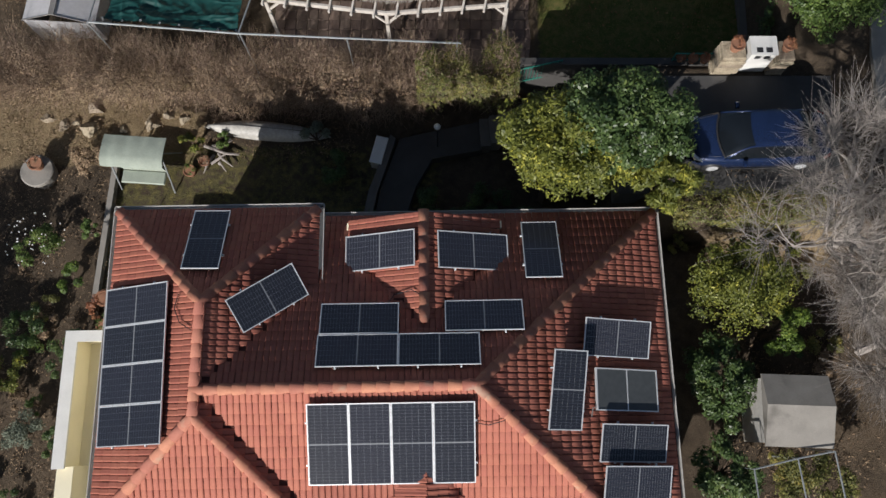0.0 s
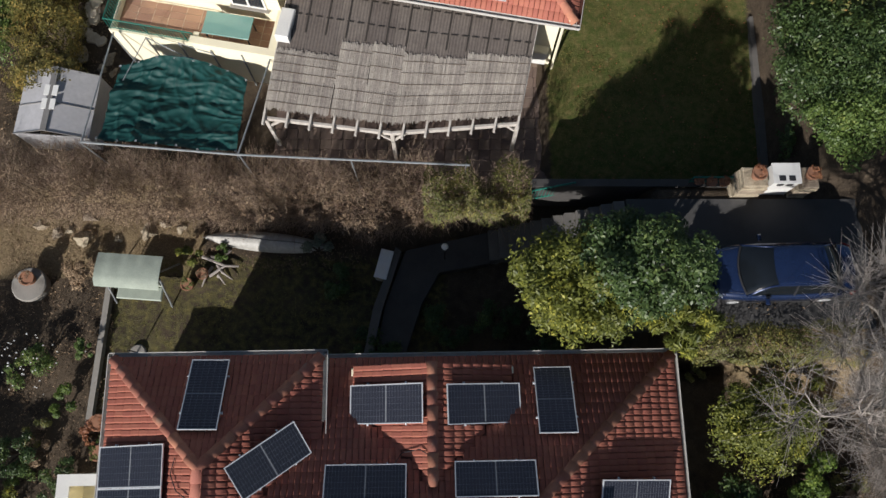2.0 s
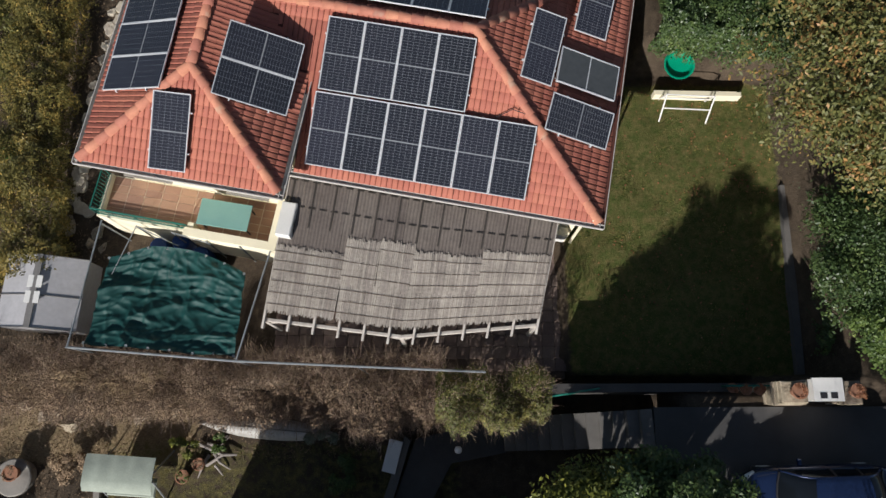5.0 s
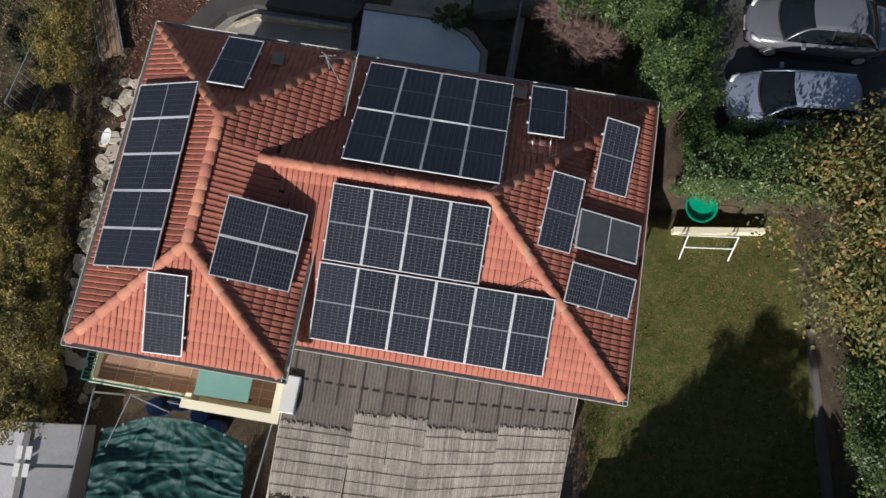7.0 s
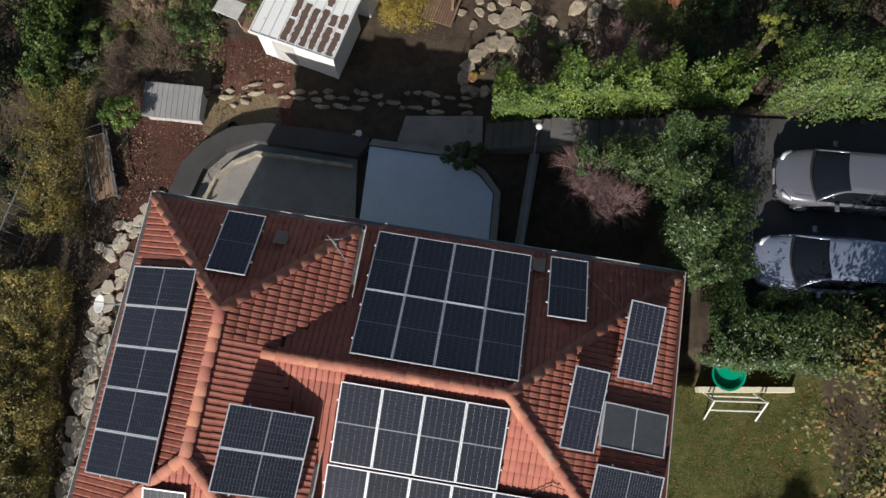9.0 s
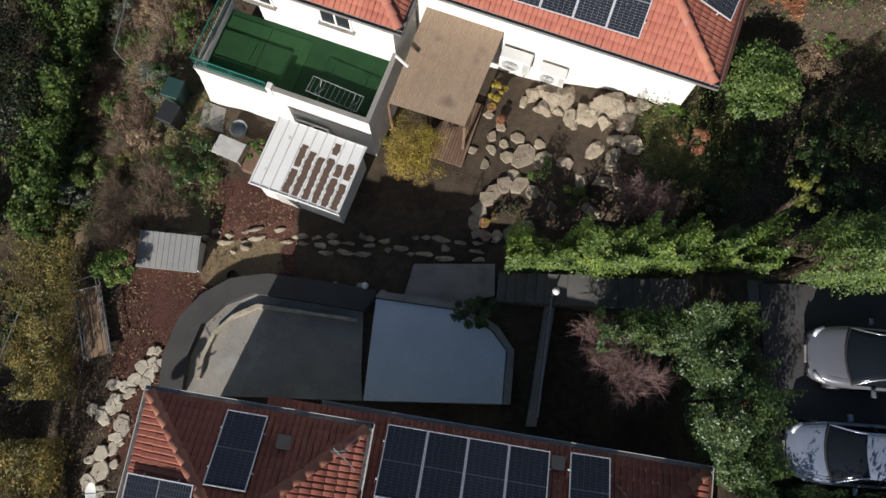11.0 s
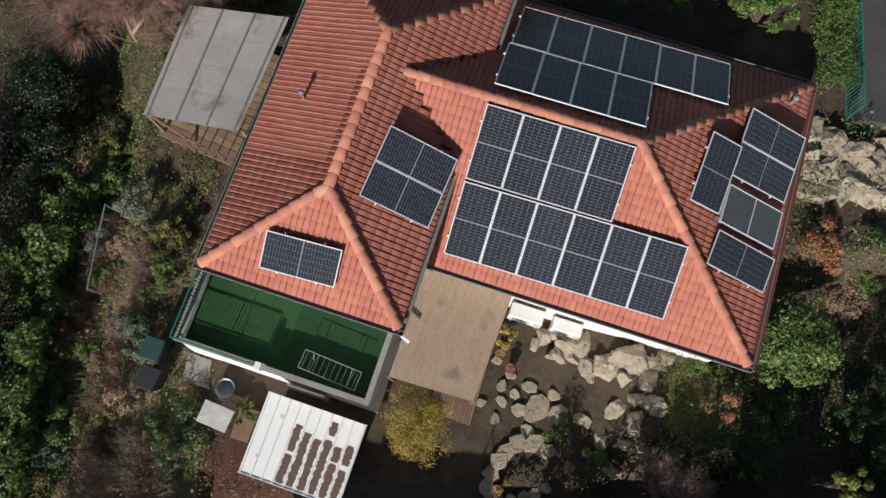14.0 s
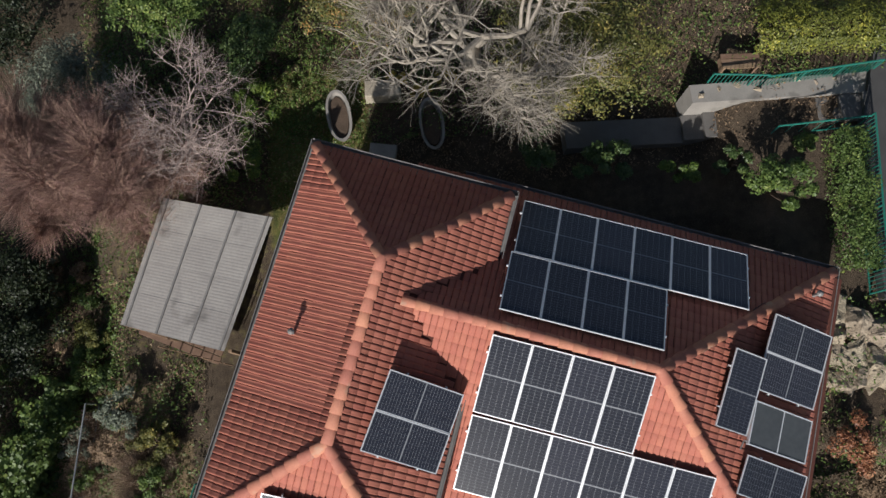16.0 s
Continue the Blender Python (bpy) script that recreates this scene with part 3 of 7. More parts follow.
def on_slope(key, f, s, t, deg, lift):
    r = ROOFS[key]
    up, side, nor = r.frame_at(f)
    a, b, u0, v0, z0 = r.faces[f]
    m = Matrix((side, up, nor)).transposed().to_4x4()
    m.translation = Vector((u0, v0, z0)) + side * s + up * t + nor * lift
    return r.M @ m @ Matrix.Rotation(radians(deg), 4, "Z")


TILTS = {"A": 13, "B": 9, "C": 6}
_first = None
HOUSES = {"A": HA, "B": HB, "C": HC}
for key, f, s, t, deg, nu, nv, w, h in PANELS:
    m0 = on_slope(key, f, s, t, deg, 0.17)
    if f in ("mr", "wr"):
        m0 = m0 @ Matrix.Translation((0, -h / 2, 0)) @ Matrix.Rotation(radians(TILTS[key]), 4, "X") @ Matrix.Translation((0, h / 2, 0))
    cw, ch = w / nu, h / nv
    for i in range(nu):
        for j in range(nv):
            m = m0 @ Matrix.Translation(((i - nu / 2 + 0.5) * cw, (j - nv / 2 + 0.5) * ch, R.uniform(-0.004, 0.004)))
            x, y = cw, ch
            if cw > ch:
                m, x, y = m @ Matrix.Rotation(math.pi / 2, 4, "Z"), ch, cw
            m = m @ Matrix.Rotation(R.uniform(-0.006, 0.006), 4, "X")
            sc = (min(1.08, (x - 0.009) / PW), min(1.08, (y - 0.007) / PH), 1)
            ob = make_panel() if _first is None else copy_thing(_first, m)
            ob.parent = HOUSES[key]
            ob.matrix_basis = ROOFS[key].M.inverted() @ m @ Matrix.Diagonal((*sc, 1))
            _first = _first or ob
_fc = None
for key, f, s, t, deg in COLLECTORS:
    m = on_slope(key, f, s, t, deg, 0.2) @ Matrix.Rotation(math.pi / 2, 4, "Z")
    ob = make_collector() if _fc is None else copy_thing(_fc, m)
    ob.parent = HOUSES[key]
    ob.matrix_basis = ROOFS[key].M.inverted() @ m
    _fc = _fc or ob


# ---- building pieces ----
M_GREEN = mat("green_paint", (0.02, 0.16, 0.12), (0.015, 0.11, 0.085), 0.45, 3, 0.1)
M_DARK = mat("dark_metal", (0.035, 0.035, 0.037), (0.02, 0.02, 0.022), 0.5, 3, 0.1)
M_PIPE = mat("galvanised_pipe", (0.34, 0.36, 0.37), (0.22, 0.235, 0.24), 0.45, 4, 0.1, metal=0.4)
M_PAINTW = mat("white_paint", (0.78, 0.76, 0.72), (0.62, 0.60, 0.56), 0.5, 3, 0.1, spots=((0.45, 0.40, 0.33), 3.0, 0.66))
M_WOOD = mat("weathered_wood", (0.26, 0.17, 0.11), (0.15, 0.095, 0.06), 0.8, 3, 0.4, fine=30, obj_var=0.4)
M_AC = mat("white_enamel", (0.72, 0.71, 0.68), (0.60, 0.59, 0.56), 0.4, 2, 0.05)
M_WIN = mat("window_glass", (0.03, 0.035, 0.04), (0.02, 0.022, 0.026), 0.05, 1, 0.0, spec=0.8)
# Turf and mat greens, darkened further to carry the shade on the terrace.
M_TURF = mat("artificial_grass", (0.012, 0.055, 0.016), (0.007, 0.033, 0.010), 0.9, 2, 0.5, fine=60)
M_RUG = mat("green_mat", (0.019, 0.068, 0.020), (0.012, 0.048, 0.014), 0.9, 3, 0.4, fine=60)
M_TERR = mat("terrace_tile", (0.42, 0.25, 0.17), (0.33, 0.19, 0.13), 0.7, 2, 0.1, obj_var=0.25)
M_AQUA = mat("aqua_glass", (0.20, 0.36, 0.32), (0.15, 0.29, 0.26), 0.12, 1, 0.0, spec=0.6)


def beam(mb, p, q, w, h):
    """A squared timber from p to q; w across, h high."""
    p, q = Vector(p), Vector(q)
    y = (q - p).normalized()
    x = y.cross(Vector((0, 0, 1)))
    x = x.normalized() if x.length > 0.01 else Vector((1, 0, 0))
    z = x.cross(y)
    m = Matrix((x, y, z)).transposed().to_4x4()
    m.translation = p
    return mb.box(-w / 2, 0, -h / 2, w / 2, (q - p).length, h / 2, m, bev=min(w, h) * 0.12)


def window(owner, u, v, z, w, h, facing="v"):
    """A framed two-pane window proud of a wall that faces the lower v."""
    o = part("window", frame_bars_upright(u, v - 0.05, z, w, h, 0.07), M_PAINTW, owner, "white framed window")
    part("pane", MB().box(u - w / 2 + 0.06, v - 0.03, z + 0.06, u - 0.03, v - 0.01, z + h - 0.06), M_WIN, o)
    part("pane", MB().box(u + 0.03, v - 0.03, z + 0.06, u + w / 2 - 0.06, v - 0.01, z + h - 0.06), M_WIN, o)
    part("window_sill", MB().box(u - w / 2 - 0.08, v - 0.14, z - 0.06, u + w / 2 + 0.08, v + 0.0, z - 0.01), M_CONC, o)


def frame_bars_upright(u, v, z, w, h, t):
    mb = MB()
    mb.box(u - w / 2, v, z, u + w / 2, v + 0.06, z + t)
    mb.box(u - w / 2, v, z + h - t, u + w / 2, v + 0.06, z + h)
    mb.box(u - w / 2, v, z + t, u - w / 2 + t, v + 0.06, z + h - t)
    mb.box(u + w / 2 - t, v, z + t, u + w / 2, v + 0.06, z + h - t)
    mb.box(u - t / 2, v, z + t, u + t / 2, v + 0.06, z + h - t)
    return mb


def railing(owner, p, q, h, material, gap=0.11, r=0.012, name="railing"):
    """Posts, top and bottom rail and thin bars between p and q (their feet)."""
    p, q = Vector(p), Vector(q)
    d = q - p
    up = Vector((0, 0, h))
    o = part(name, MB().tube([p + up, q + up], 0.025), material, owner, "green painted metal railing" if material is M_GREEN else "")
    part("bottom_rail", MB().tube([p + up * 0.12, q + up * 0.12], 0.018), material, o)
    n = max(2, int(d.length / gap))
    for i in range(n + 1):
        a = p + d * (i / n)
        thick = i % 12 == 0 or i == n
        part("post" if thick else "bar", MB().tube([a, a + up], r * 2 if thick else r, 5), material, o)
    return o


def ac_unit(m, group=""):
    a = thing("air_conditioner", "white outdoor air conditioner unit beside the wall", "air conditioner", "outdoor air conditioners", at=m)
    part("casing", MB().box(-0.42, -0.17, 0, 0.42, 0.17, 0.62, bev=0.02), M_AC, a)
    g = MB()
    for k in range(4):
        rr = 0.06 + k * 0.055
        g.tube([(-0.1 + rr * math.cos(w * math.pi / 8), -0.185, 0.31 + rr * math.sin(w * math.pi / 8)) for w in range(17)], 0.006, 4, False)
    part("fan_grille", g, M_DARK, a)
    part("side_panel", MB().box(0.24, -0.18, 0.03, 0.40, -0.171, 0.59), M_GUTTER_W, a)
    for x in (-0.32, 0.32):
        part("bracket", MB().box(x - 0.02, -0.2, -0.06, x + 0.02, 0.22, -0.005), M_PIPE, a)
    return a


# house B: balcony on the wing's front
rB, rC, rA = ROOFS["B"], ROOFS["C"], ROOFS["A"]
bal = part("balcony", MB().box(-0.3, -1.0, 0.12, 5.6, 0.45, 0.29), M_CREAM, HB, "cream balcony with red tiled floor")
part("wall", MB().box(-0.3, -1.0, -2.6, 5.6, -0.8, 0.12), M_CREAM, HB)
part("wall", MB().box(-0.3, -0.8, -2.6, -0.1, 0.44, 0.12), M_CREAM, HB)
part("parapet", MB().box(2.8, -1.2, -1.2, 5.6, -1.01, 1.0).box(2.8, -1.01, 0.29, 3.0, -0.8, 1.0).box(5.42, -1.01, 0.29, 5.6, 0.44, 1.0), M_CREAM, bal)
part("coping", MB().box(2.75, -1.24, 1.0, 5.65, -0.98, 1.04).box(5.38, -0.98, 1.0, 5.65, 0.44, 1.04), M_CREAM, bal)
part("kerb", MB().box(-0.3, -1.0, 0.29, 2.79, -0.86, 0.5).box(-0.3, -0.86, 0.29, -0.18, 0.44, 0.5), M_CREAM, bal)
for i in range(10):
    for j in range(5):
        part("floor_tile", MB().box(-0.16 + i * 0.55, -0.85 + j * 0.255, 0.29, 0.375 + i * 0.55, -0.605 + j * 0.255, 0.298), M_TERR, bal)
railing(HB, (-0.24, -0.93, 0.5), (2.78, -0.93, 0.5), 0.6, M_GREEN)
railing(HB, (-0.24, -0.93, 0.5), (-0.24, 0.4, 0.5), 0.6, M_GREEN)
window(HB, 1.2, 0.45, 1.0, 1.4, 1.2), window(HB, 4.4, 0.45, 1.0, 1.2, 1.2)
window(HB, 8.0, 1.45, 0.0, 1.4, 1.1), window(HB, 12.0, 1.45, 0.0, 1.4, 1.1)
tb = thing("balcony_table", "aqua green glass topped table on the balcony", "table", at=rB.M @ pose(3.85, -0.38, 0.298, 0, 0, 1))
part("tabletop", MB().box(-0.8, -0.42, 0.68, 0.8, 0.42, 0.72, bev=0.01), M_AQUA, tb)
for x in (-0.7, 0.7):
    for y in (-0.34, 0.34):
        part("leg", MB().tube([(x, y, 0), (x, y, 0.68)], 0.025), M_DARK, tb)
ac_unit(rB.M @ pose(5.95, -0.35, 0.9, 0, 0, 90) @ Matrix.Diagonal((1.25, 1.3, 1.4, 1)))
# corner fittings on the front right of house B
mb = MB().tube([(14.75, 1.3, -1.5), (14.75, 1.3, 2.1)], 0.05).tube([(14.75, 1.3, 2.1), (14.9, 1.05, 2.2)], 0.05)
part("downpipe", mb, M_CREAM, HB)
bx = thing("meter_box", "cream meter box on the house corner", "meter box", at=rB.M @ pose(14.2, 1.3, -0.9))
part("casing", MB().box(-0.3, -0.16, 0, 0.3, 0.14, 0.8, bev=0.02), M_CREAM, bx)
part("lid", MB().box(-0.26, -0.18, 0.06, 0.26, -0.161, 0.74), M_AC, bx)

# house C: terrace with green turf on the wing's front
ter = part("terrace", MB().box(-0.69, -1.975, 0.1, 5.175, 0.44, 0.45), M_WHITE, HC, "white walled terrace laid with artificial grass")
part("wall", MB().add([(-1.0, -2.5, -3.0), (5.62, -2.5, -3.0), (5.62, 0.44, -3.0), (-1.0, 0.44, -3.0), (-0.9, -2.13, 0.098), (5.33, -2.13, 0.098), (5.33, 0.44, 0.098), (-0.9, 0.44, 0.098)], [(3, 2, 1, 0), (4, 5, 6, 7), (0, 1, 5, 4), (1, 2, 6, 5), (2, 3, 7, 6), (3, 0, 4, 7)]), M_WHITE, HC)
part("parapet", MB().box(1.95, -2.12, 0.1, 5.32, -1.98, 1.1).box(5.18, -1.98, 0.1, 5.32, 0.44, 1.1).box(-0.9, -2.12, 0.1, 1.95, -1.98, 0.75).box(-0.9, -1.98, 0.1, -0.7, 0.6, 0.75).box(1.8, -2.16, 0.75, 1.98, -1.94, 1.25), M_WHITE, ter)
part("coping", MB().box(2.0, -2.13, 1.1, 5.33, -1.97, 1.13).box(5.17, -1.97, 1.1, 5.33, 0.44, 1.13).box(-0.92, -2.13, 0.75, 1.78, -1.97, 0.78).box(-0.92, -1.97, 0.75, -0.68, 0.6, 0.78), M_CONC, ter)
part("turf", MB().box(-0.69, -1.97, 0.451, 5.17, 0.43, 0.47), M_TURF, ter, "dark green artificial grass")
for i in range(2):
    single_u = -0.6 + i * 1.5
    rg = single("turf_mat", MB().add([rC.M @ Vector(p) for p in [(single_u, -1.75, 0.475), (single_u + 1.47, -1.7, 0.475), (single_u + 1.47, 0.2, 0.475), (single_u, 0.2, 0.475), (single_u, -1.75, 0.49), (single_u + 1.47, -1.7, 0.49), (single_u + 1.47, 0.2, 0.49), (single_u, 0.2, 0.49)]],
        [(3, 2, 1, 0), (4, 5, 6, 7), (0, 1, 5, 4), (1, 2, 6, 5), (2, 3, 7, 6), (3, 0, 4, 7)]), M_RUG, "light green turf mat on the terrace", "mat", "terrace mats")
railing(HC, (-0.8, -2.05, 0.78), (1.75, -2.05, 0.78), 0.6, M_GREEN)
railing(HC, (-0.8, -2.05, 0.78), (-0.8, 0.6, 0.78), 0.6, M_GREEN)
window(HC, 0.6, 0.45, 1.6, 1.0, 1.0), window(HC, 3.3, 0.45, 1.7, 1.1, 0.9), window(HC, 3.2, -2.3, -0.9, 1.2, 0.7)
rack = thing("drying_rack", "folding metal laundry rack on the terrace", "drying rack", at=rC.M @ pose(3.9, -1.5, 0.47, 0, 0, -4))
fr = MB()
fr.tube([(-0.9, -0.28, 0.55), (0.9, -0.28, 0.55)], 0.013).tube([(-0.9, 0.28, 0.55), (0.9, 0.28, 0.55)], 0.013).tube([(-0.9, -0.28, 0.55), (-0.9, 0.28, 0.55)], 0.013).tube([(0.9, -0.28, 0.55), (0.9, 0.28, 0.55)], 0.013)
part("frame", fr, M_PIPE, rack)
for i in range(10):
    part("bar", MB().tube([(-0.8 + i * 0.178, -0.28, 0.55), (-0.8 + i * 0.178, 0.28, 0.55)], 0.006, 4), M_PIPE, rack)
for x in (-0.6, 0.6):
    part("leg", MB().tube([(x, -0.25, 0), (x, 0.25, 0.55)], 0.012).tube([(x + 0.03, 0.25, 0), (x + 0.03, -0.25, 0.55)], 0.012), M_PIPE, rack)
ac_unit(rC.M @ pose(8.95, 1.95, 0.0) @ Matrix.Diagonal((1.25, 1.3, 1.2, 1))), ac_unit(rC.M @ pose(10.25, 1.98, -0.1) @ Matrix.Diagonal((1.1, 1.15, 1.0, 1)))
part("spout", MB().tube([(5.4, 0.15, 1.6), (5.9, -0.05, 1.55)], 0.05), M_PAINTW, HC)
# vent pipes and clutter on the roofs
for r, own, u, v in ((rC, HC, 1.15, 5.2), (rC, HC, 14.4, 10.0), (rA, HA, 2.3, -1.0)):
    f, z = r.top(u, v)
    part("vent_pipe", MB().tube([(u, v, z), (u, v, z + 0.4)], 0.05).lathe(u, v, [(0.085, z + 0.36), (0.09, z + 0.42), (0.03, z + 0.47)], 8), M_CAP if own is not HC else M_GUTTER, own)
for u, v in ((3.9, 8.9), (11.0, 9.5)):
    f, z = rB.top(u, v)
    part("roof_vent", MB().box(u - 0.14, v - 0.14, z, u + 0.14, v + 0.14, z + 0.16, bev=0.02).box(u - 0.18, v - 0.18, z + 0.16, u + 0.18, v + 0.18, z + 0.2), M_DARK, HB)
f, z = rA.top(9.0, -1.1)
part("chimney", MB().lathe(9.0, -1.1, [(0.28, z - 0.3), (0.28, z + 0.3), (0.36, z + 0.33), (0.36, z + 0.42), (0.1, z + 0.48)], 14), M_CONC, HA)
an = thing("roof_antenna", "small metal antenna mast with stays on the roof", "antenna", at=rB.M @ pose(5.4, 8.9, rB.top(5.4, 8.9)[1] + 0.02))
part("mast", MB().tube([(0, 0, 0), (0, 0, 0.9)], 0.02), M_PIPE, an)
part("crossbar", MB().tube([(-0.2, 0, 0.75), (0.25, 0.1, 0.75)], 0.012).tube([(-0.15, 0.1, 0.85), (0.15, -0.1, 0.85)], 0.012), M_PIPE, an)
part("stay", MB().tube([(0, 0, 0.7), (0.4, -0.4, 0.05)], 0.012).tube([(0, 0, 0.7), (0.35, 0.45, 0.0)], 0.012), M_PIPE, an)
for r, f, pts in ((rB, HB, [(13.0, 3.0), (12.6, 3.6), (12.0, 3.7), (11.4, 3.3)]), (rB, HB, [(10.9, 9.0), (11.6, 9.3), (12.6, 9.2), (13.3, 8.6)]), (rA, HA, [(7.9, 5.9), (8.1, 6.2), (8.6, 6.3), (8.9, 6.1)]), (rA, HA, [(2.9, 5.1), (2.4, 5.4), (2.2, 5.8), (2.3, 6.2)]),
                  (rA, HA, [(11.3, 3.0), (11.0, 2.7), (10.6, 2.6), (10.3, 2.65)]), (rB, HB, [(2.9, 3.0), (3.4, 2.6), (3.9, 2.7), (4.3, 3.0)]), (rC, HC, [(12.6, 9.0), (12.9, 9.3), (13.3, 9.1), (13.4, 8.7)])):
    part("cable", MB().tube([(u, v, r.top(u, v)[1] + 0.10) for u, v in pts], 0.013, 5), M_DARK, f)
# house A: side terrace with a cream parapet
sa = part("side_terrace", MB().box(-2.2, 1.6, -3.4, 0.44, 5.6, -1.15), M_CREAM, HA, "narrow cream walled side terrace")
part("parapet", MB().box(-2.2, 1.6, -1.15, -1.95, 5.6, -0.2).box(-1.95, 5.38, -1.15, 0.4, 5.6, -0.2).box(-2.3, -2.0, -1.9, -1.8, 1.6, -0.5), M_CREAM, sa)
part("coping", MB().box(-2.28, 1.55, -0.2, -1.9, 5.68, -0.12).box(-1.9, 5.34, -0.2, 0.4, 5.68, -0.12), M_AC, sa)


# ---- plants ----
G_OLIVE = leaf_mat("olive_leaves", (0.043, 0.058, 0.017), (0.189, 0.181, 0.051), (0.348, 0.275, 0.072))
G_HEDGE = leaf_mat("golden_olive_leaves", (0.036, 0.038, 0.012), (0.20, 0.17, 0.048), (0.37, 0.26, 0.07), split=0.7)
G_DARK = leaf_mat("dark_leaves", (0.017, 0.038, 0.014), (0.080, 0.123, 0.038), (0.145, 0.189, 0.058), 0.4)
G_MID = leaf_mat("mid_green_leaves", (0.032, 0.065, 0.017), (0.123, 0.181, 0.043), (0.232, 0.275, 0.072))
G_BRIGHT = leaf_mat("bright_green_leaves", (0.020, 0.043, 0.010), (0.125, 0.190, 0.032), (0.250, 0.305, 0.058))
G_YELLOW = leaf_mat("yellow_green_leaves", (0.034, 0.050, 0.012), (0.185, 0.198, 0.036), (0.40, 0.37, 0.06))
G_GOLD = leaf_mat("golden_leaves", (0.15, 0.10, 0.02), (0.42, 0.31, 0.055), (0.54, 0.47, 0.08))
G_AUTUMN = leaf_mat("autumn_leaves", (0.035, 0.052, 0.016), (0.175, 0.175, 0.055), (0.36, 0.20, 0.07), split=0.7)
G_RUST = leaf_mat("rust_leaves", (0.131, 0.051, 0.029), (0.348, 0.145, 0.072), (0.478, 0.261, 0.131))
G_BROWN = leaf_mat("dry_brown_leaves", (0.087, 0.058, 0.036), (0.275, 0.189, 0.116), (0.435, 0.319, 0.203), 0.8, 0.1)
G_GREY = leaf_mat("grey_green_leaves", (0.072, 0.087, 0.065), (0.232, 0.261, 0.189), None, 0.7)
# Dark evergreen leaves with the shade on the far slope put into the colour.
G_SHADED = leaf_mat("shade_blackened_leaves", (0.006, 0.011, 0.005), (0.028, 0.040, 0.016), (0.06, 0.07, 0.03))
M_BARK = mat("grey_bark", (0.36, 0.32, 0.29), (0.22, 0.195, 0.175), 0.9, 6, 0.5, fine=40)
M_BARKW = mat("pale_bark", (0.37, 0.33, 0.27), (0.22, 0.19, 0.155), 0.9, 6, 0.5, fine=40)
M_BARKP = mat("pinkish_grey_bark", (0.46, 0.37, 0.33), (0.30, 0.235, 0.21), 0.9, 6, 0.5, fine=40)
M_BARKD = mat("brown_bark", (0.12, 0.085, 0.06), (0.07, 0.05, 0.035), 0.9, 6, 0.5, fine=40)
M_TWIG = mat("dry_twigs", (0.35, 0.255, 0.19), (0.18, 0.125, 0.09), 0.9, 5, 0.0, isl_var=0.9)
M_TWIGR = mat("reddish_twigs", (0.37, 0.235, 0.19), (0.22, 0.13, 0.105), 0.9, 5, 0.0, isl_var=0.8)
M_TWIGP = mat("pinkish_twigs", (0.30, 0.20, 0.18), (0.17, 0.10, 0.09), 0.9, 5, 0.0, isl_var=0.6)


def unit(n):
    d = NR.normal(size=(n, 3))
    return d / np.linalg.norm(d, axis=1, keepdims=True)


def leaves(P, size, nrm=None, spread=0.7, slim=0.5):
    """Pointed leaves at the places P, each folded a little along its rib, facing about nrm."""
    n = len(P)
    N = unit(n) * spread + (nrm if nrm is not None else np.array([0, 0, 1.0]))
    N /= np.linalg.norm(N, axis=1, keepdims=True) + 1e-9
    A = np.cross(N, unit(n))
    A /= np.linalg.norm(A, axis=1, keepdims=True) + 1e-9
    B = np.cross(N, A)
    s = (size * NR.uniform(0.6, 1.3, n))[:, None]
    V = np.stack([P - A * s * 0.5, P + B * s * 0.5 * slim - N * s * 0.08, P + A * s * 0.5, P - B * s * 0.5 * slim - N * s * 0.08], 1).reshape(-1, 3)
    F = np.arange(n * 4).reshape(n, 4)
    return V, F


def twigs(P0, P1, r):
    """Thin three-sided twigs from P0 to P1."""
    n = len(P0)
    D = P1 - P0
    D /= np.linalg.norm(D, axis=1, keepdims=True) + 1e-9
    A = np.cross(D, unit(n))
    A /= np.linalg.norm(A, axis=1, keepdims=True) + 1e-9
    B = np.cross(D, A)
    ring = [A, -0.5 * A + 0.87 * B, -0.5 * A - 0.87 * B]
    r = np.broadcast_to(r, n)[:, None]
    V = np.stack([P0 + q * r for q in ring] + [P1 + q * r * 0.4 for q in ring], 1).reshape(-1, 3)
    base = np.arange(n)[:, None] * 6
    F = np.concatenate([base + np.array([[0, 1, 4, 3]]), base + np.array([[1, 2, 5, 4]]), base + np.array([[2, 0, 3, 5]])], 0)
    return V, F


def clumps(c, rad, k, flat=0.0):
    """Centres and radii of k leaf clumps making an uneven crown of half-axes rad about c."""
    d = unit(k)
    d[:, 2] = np.abs(d[:, 2]) * 1.0 - 0.25
    f = NR.uniform(0.35, 1.0, k) ** 0.5 * NR.uniform(0.8, 1.12, k)
    C = np.array(c) + d * np.array(rad) * f[:, None] * 0.85
    return C, NR.uniform(0.16, 0.34, k) * min(rad[0], rad[1])


def crown_mesh(name, C, cr, n, size, material, slim=0.5, squash=0.75):
    idx = NR.randint(0, len(C), n)
    d = unit(n)
    d[:, 2] = np.where(NR.rand(n) < 0.75, np.abs(d[:, 2]), d[:, 2])
    P = C[idx] + d * (cr[idx] * NR.uniform(0.45, 1.12, n))[:, None] * np.array([1, 1, squash])
    V, F = leaves(P, size, d * 0.8 + np.array([0, 0, 0.6]), 0.75, slim)
    return fast_mesh(name, V, F, material)


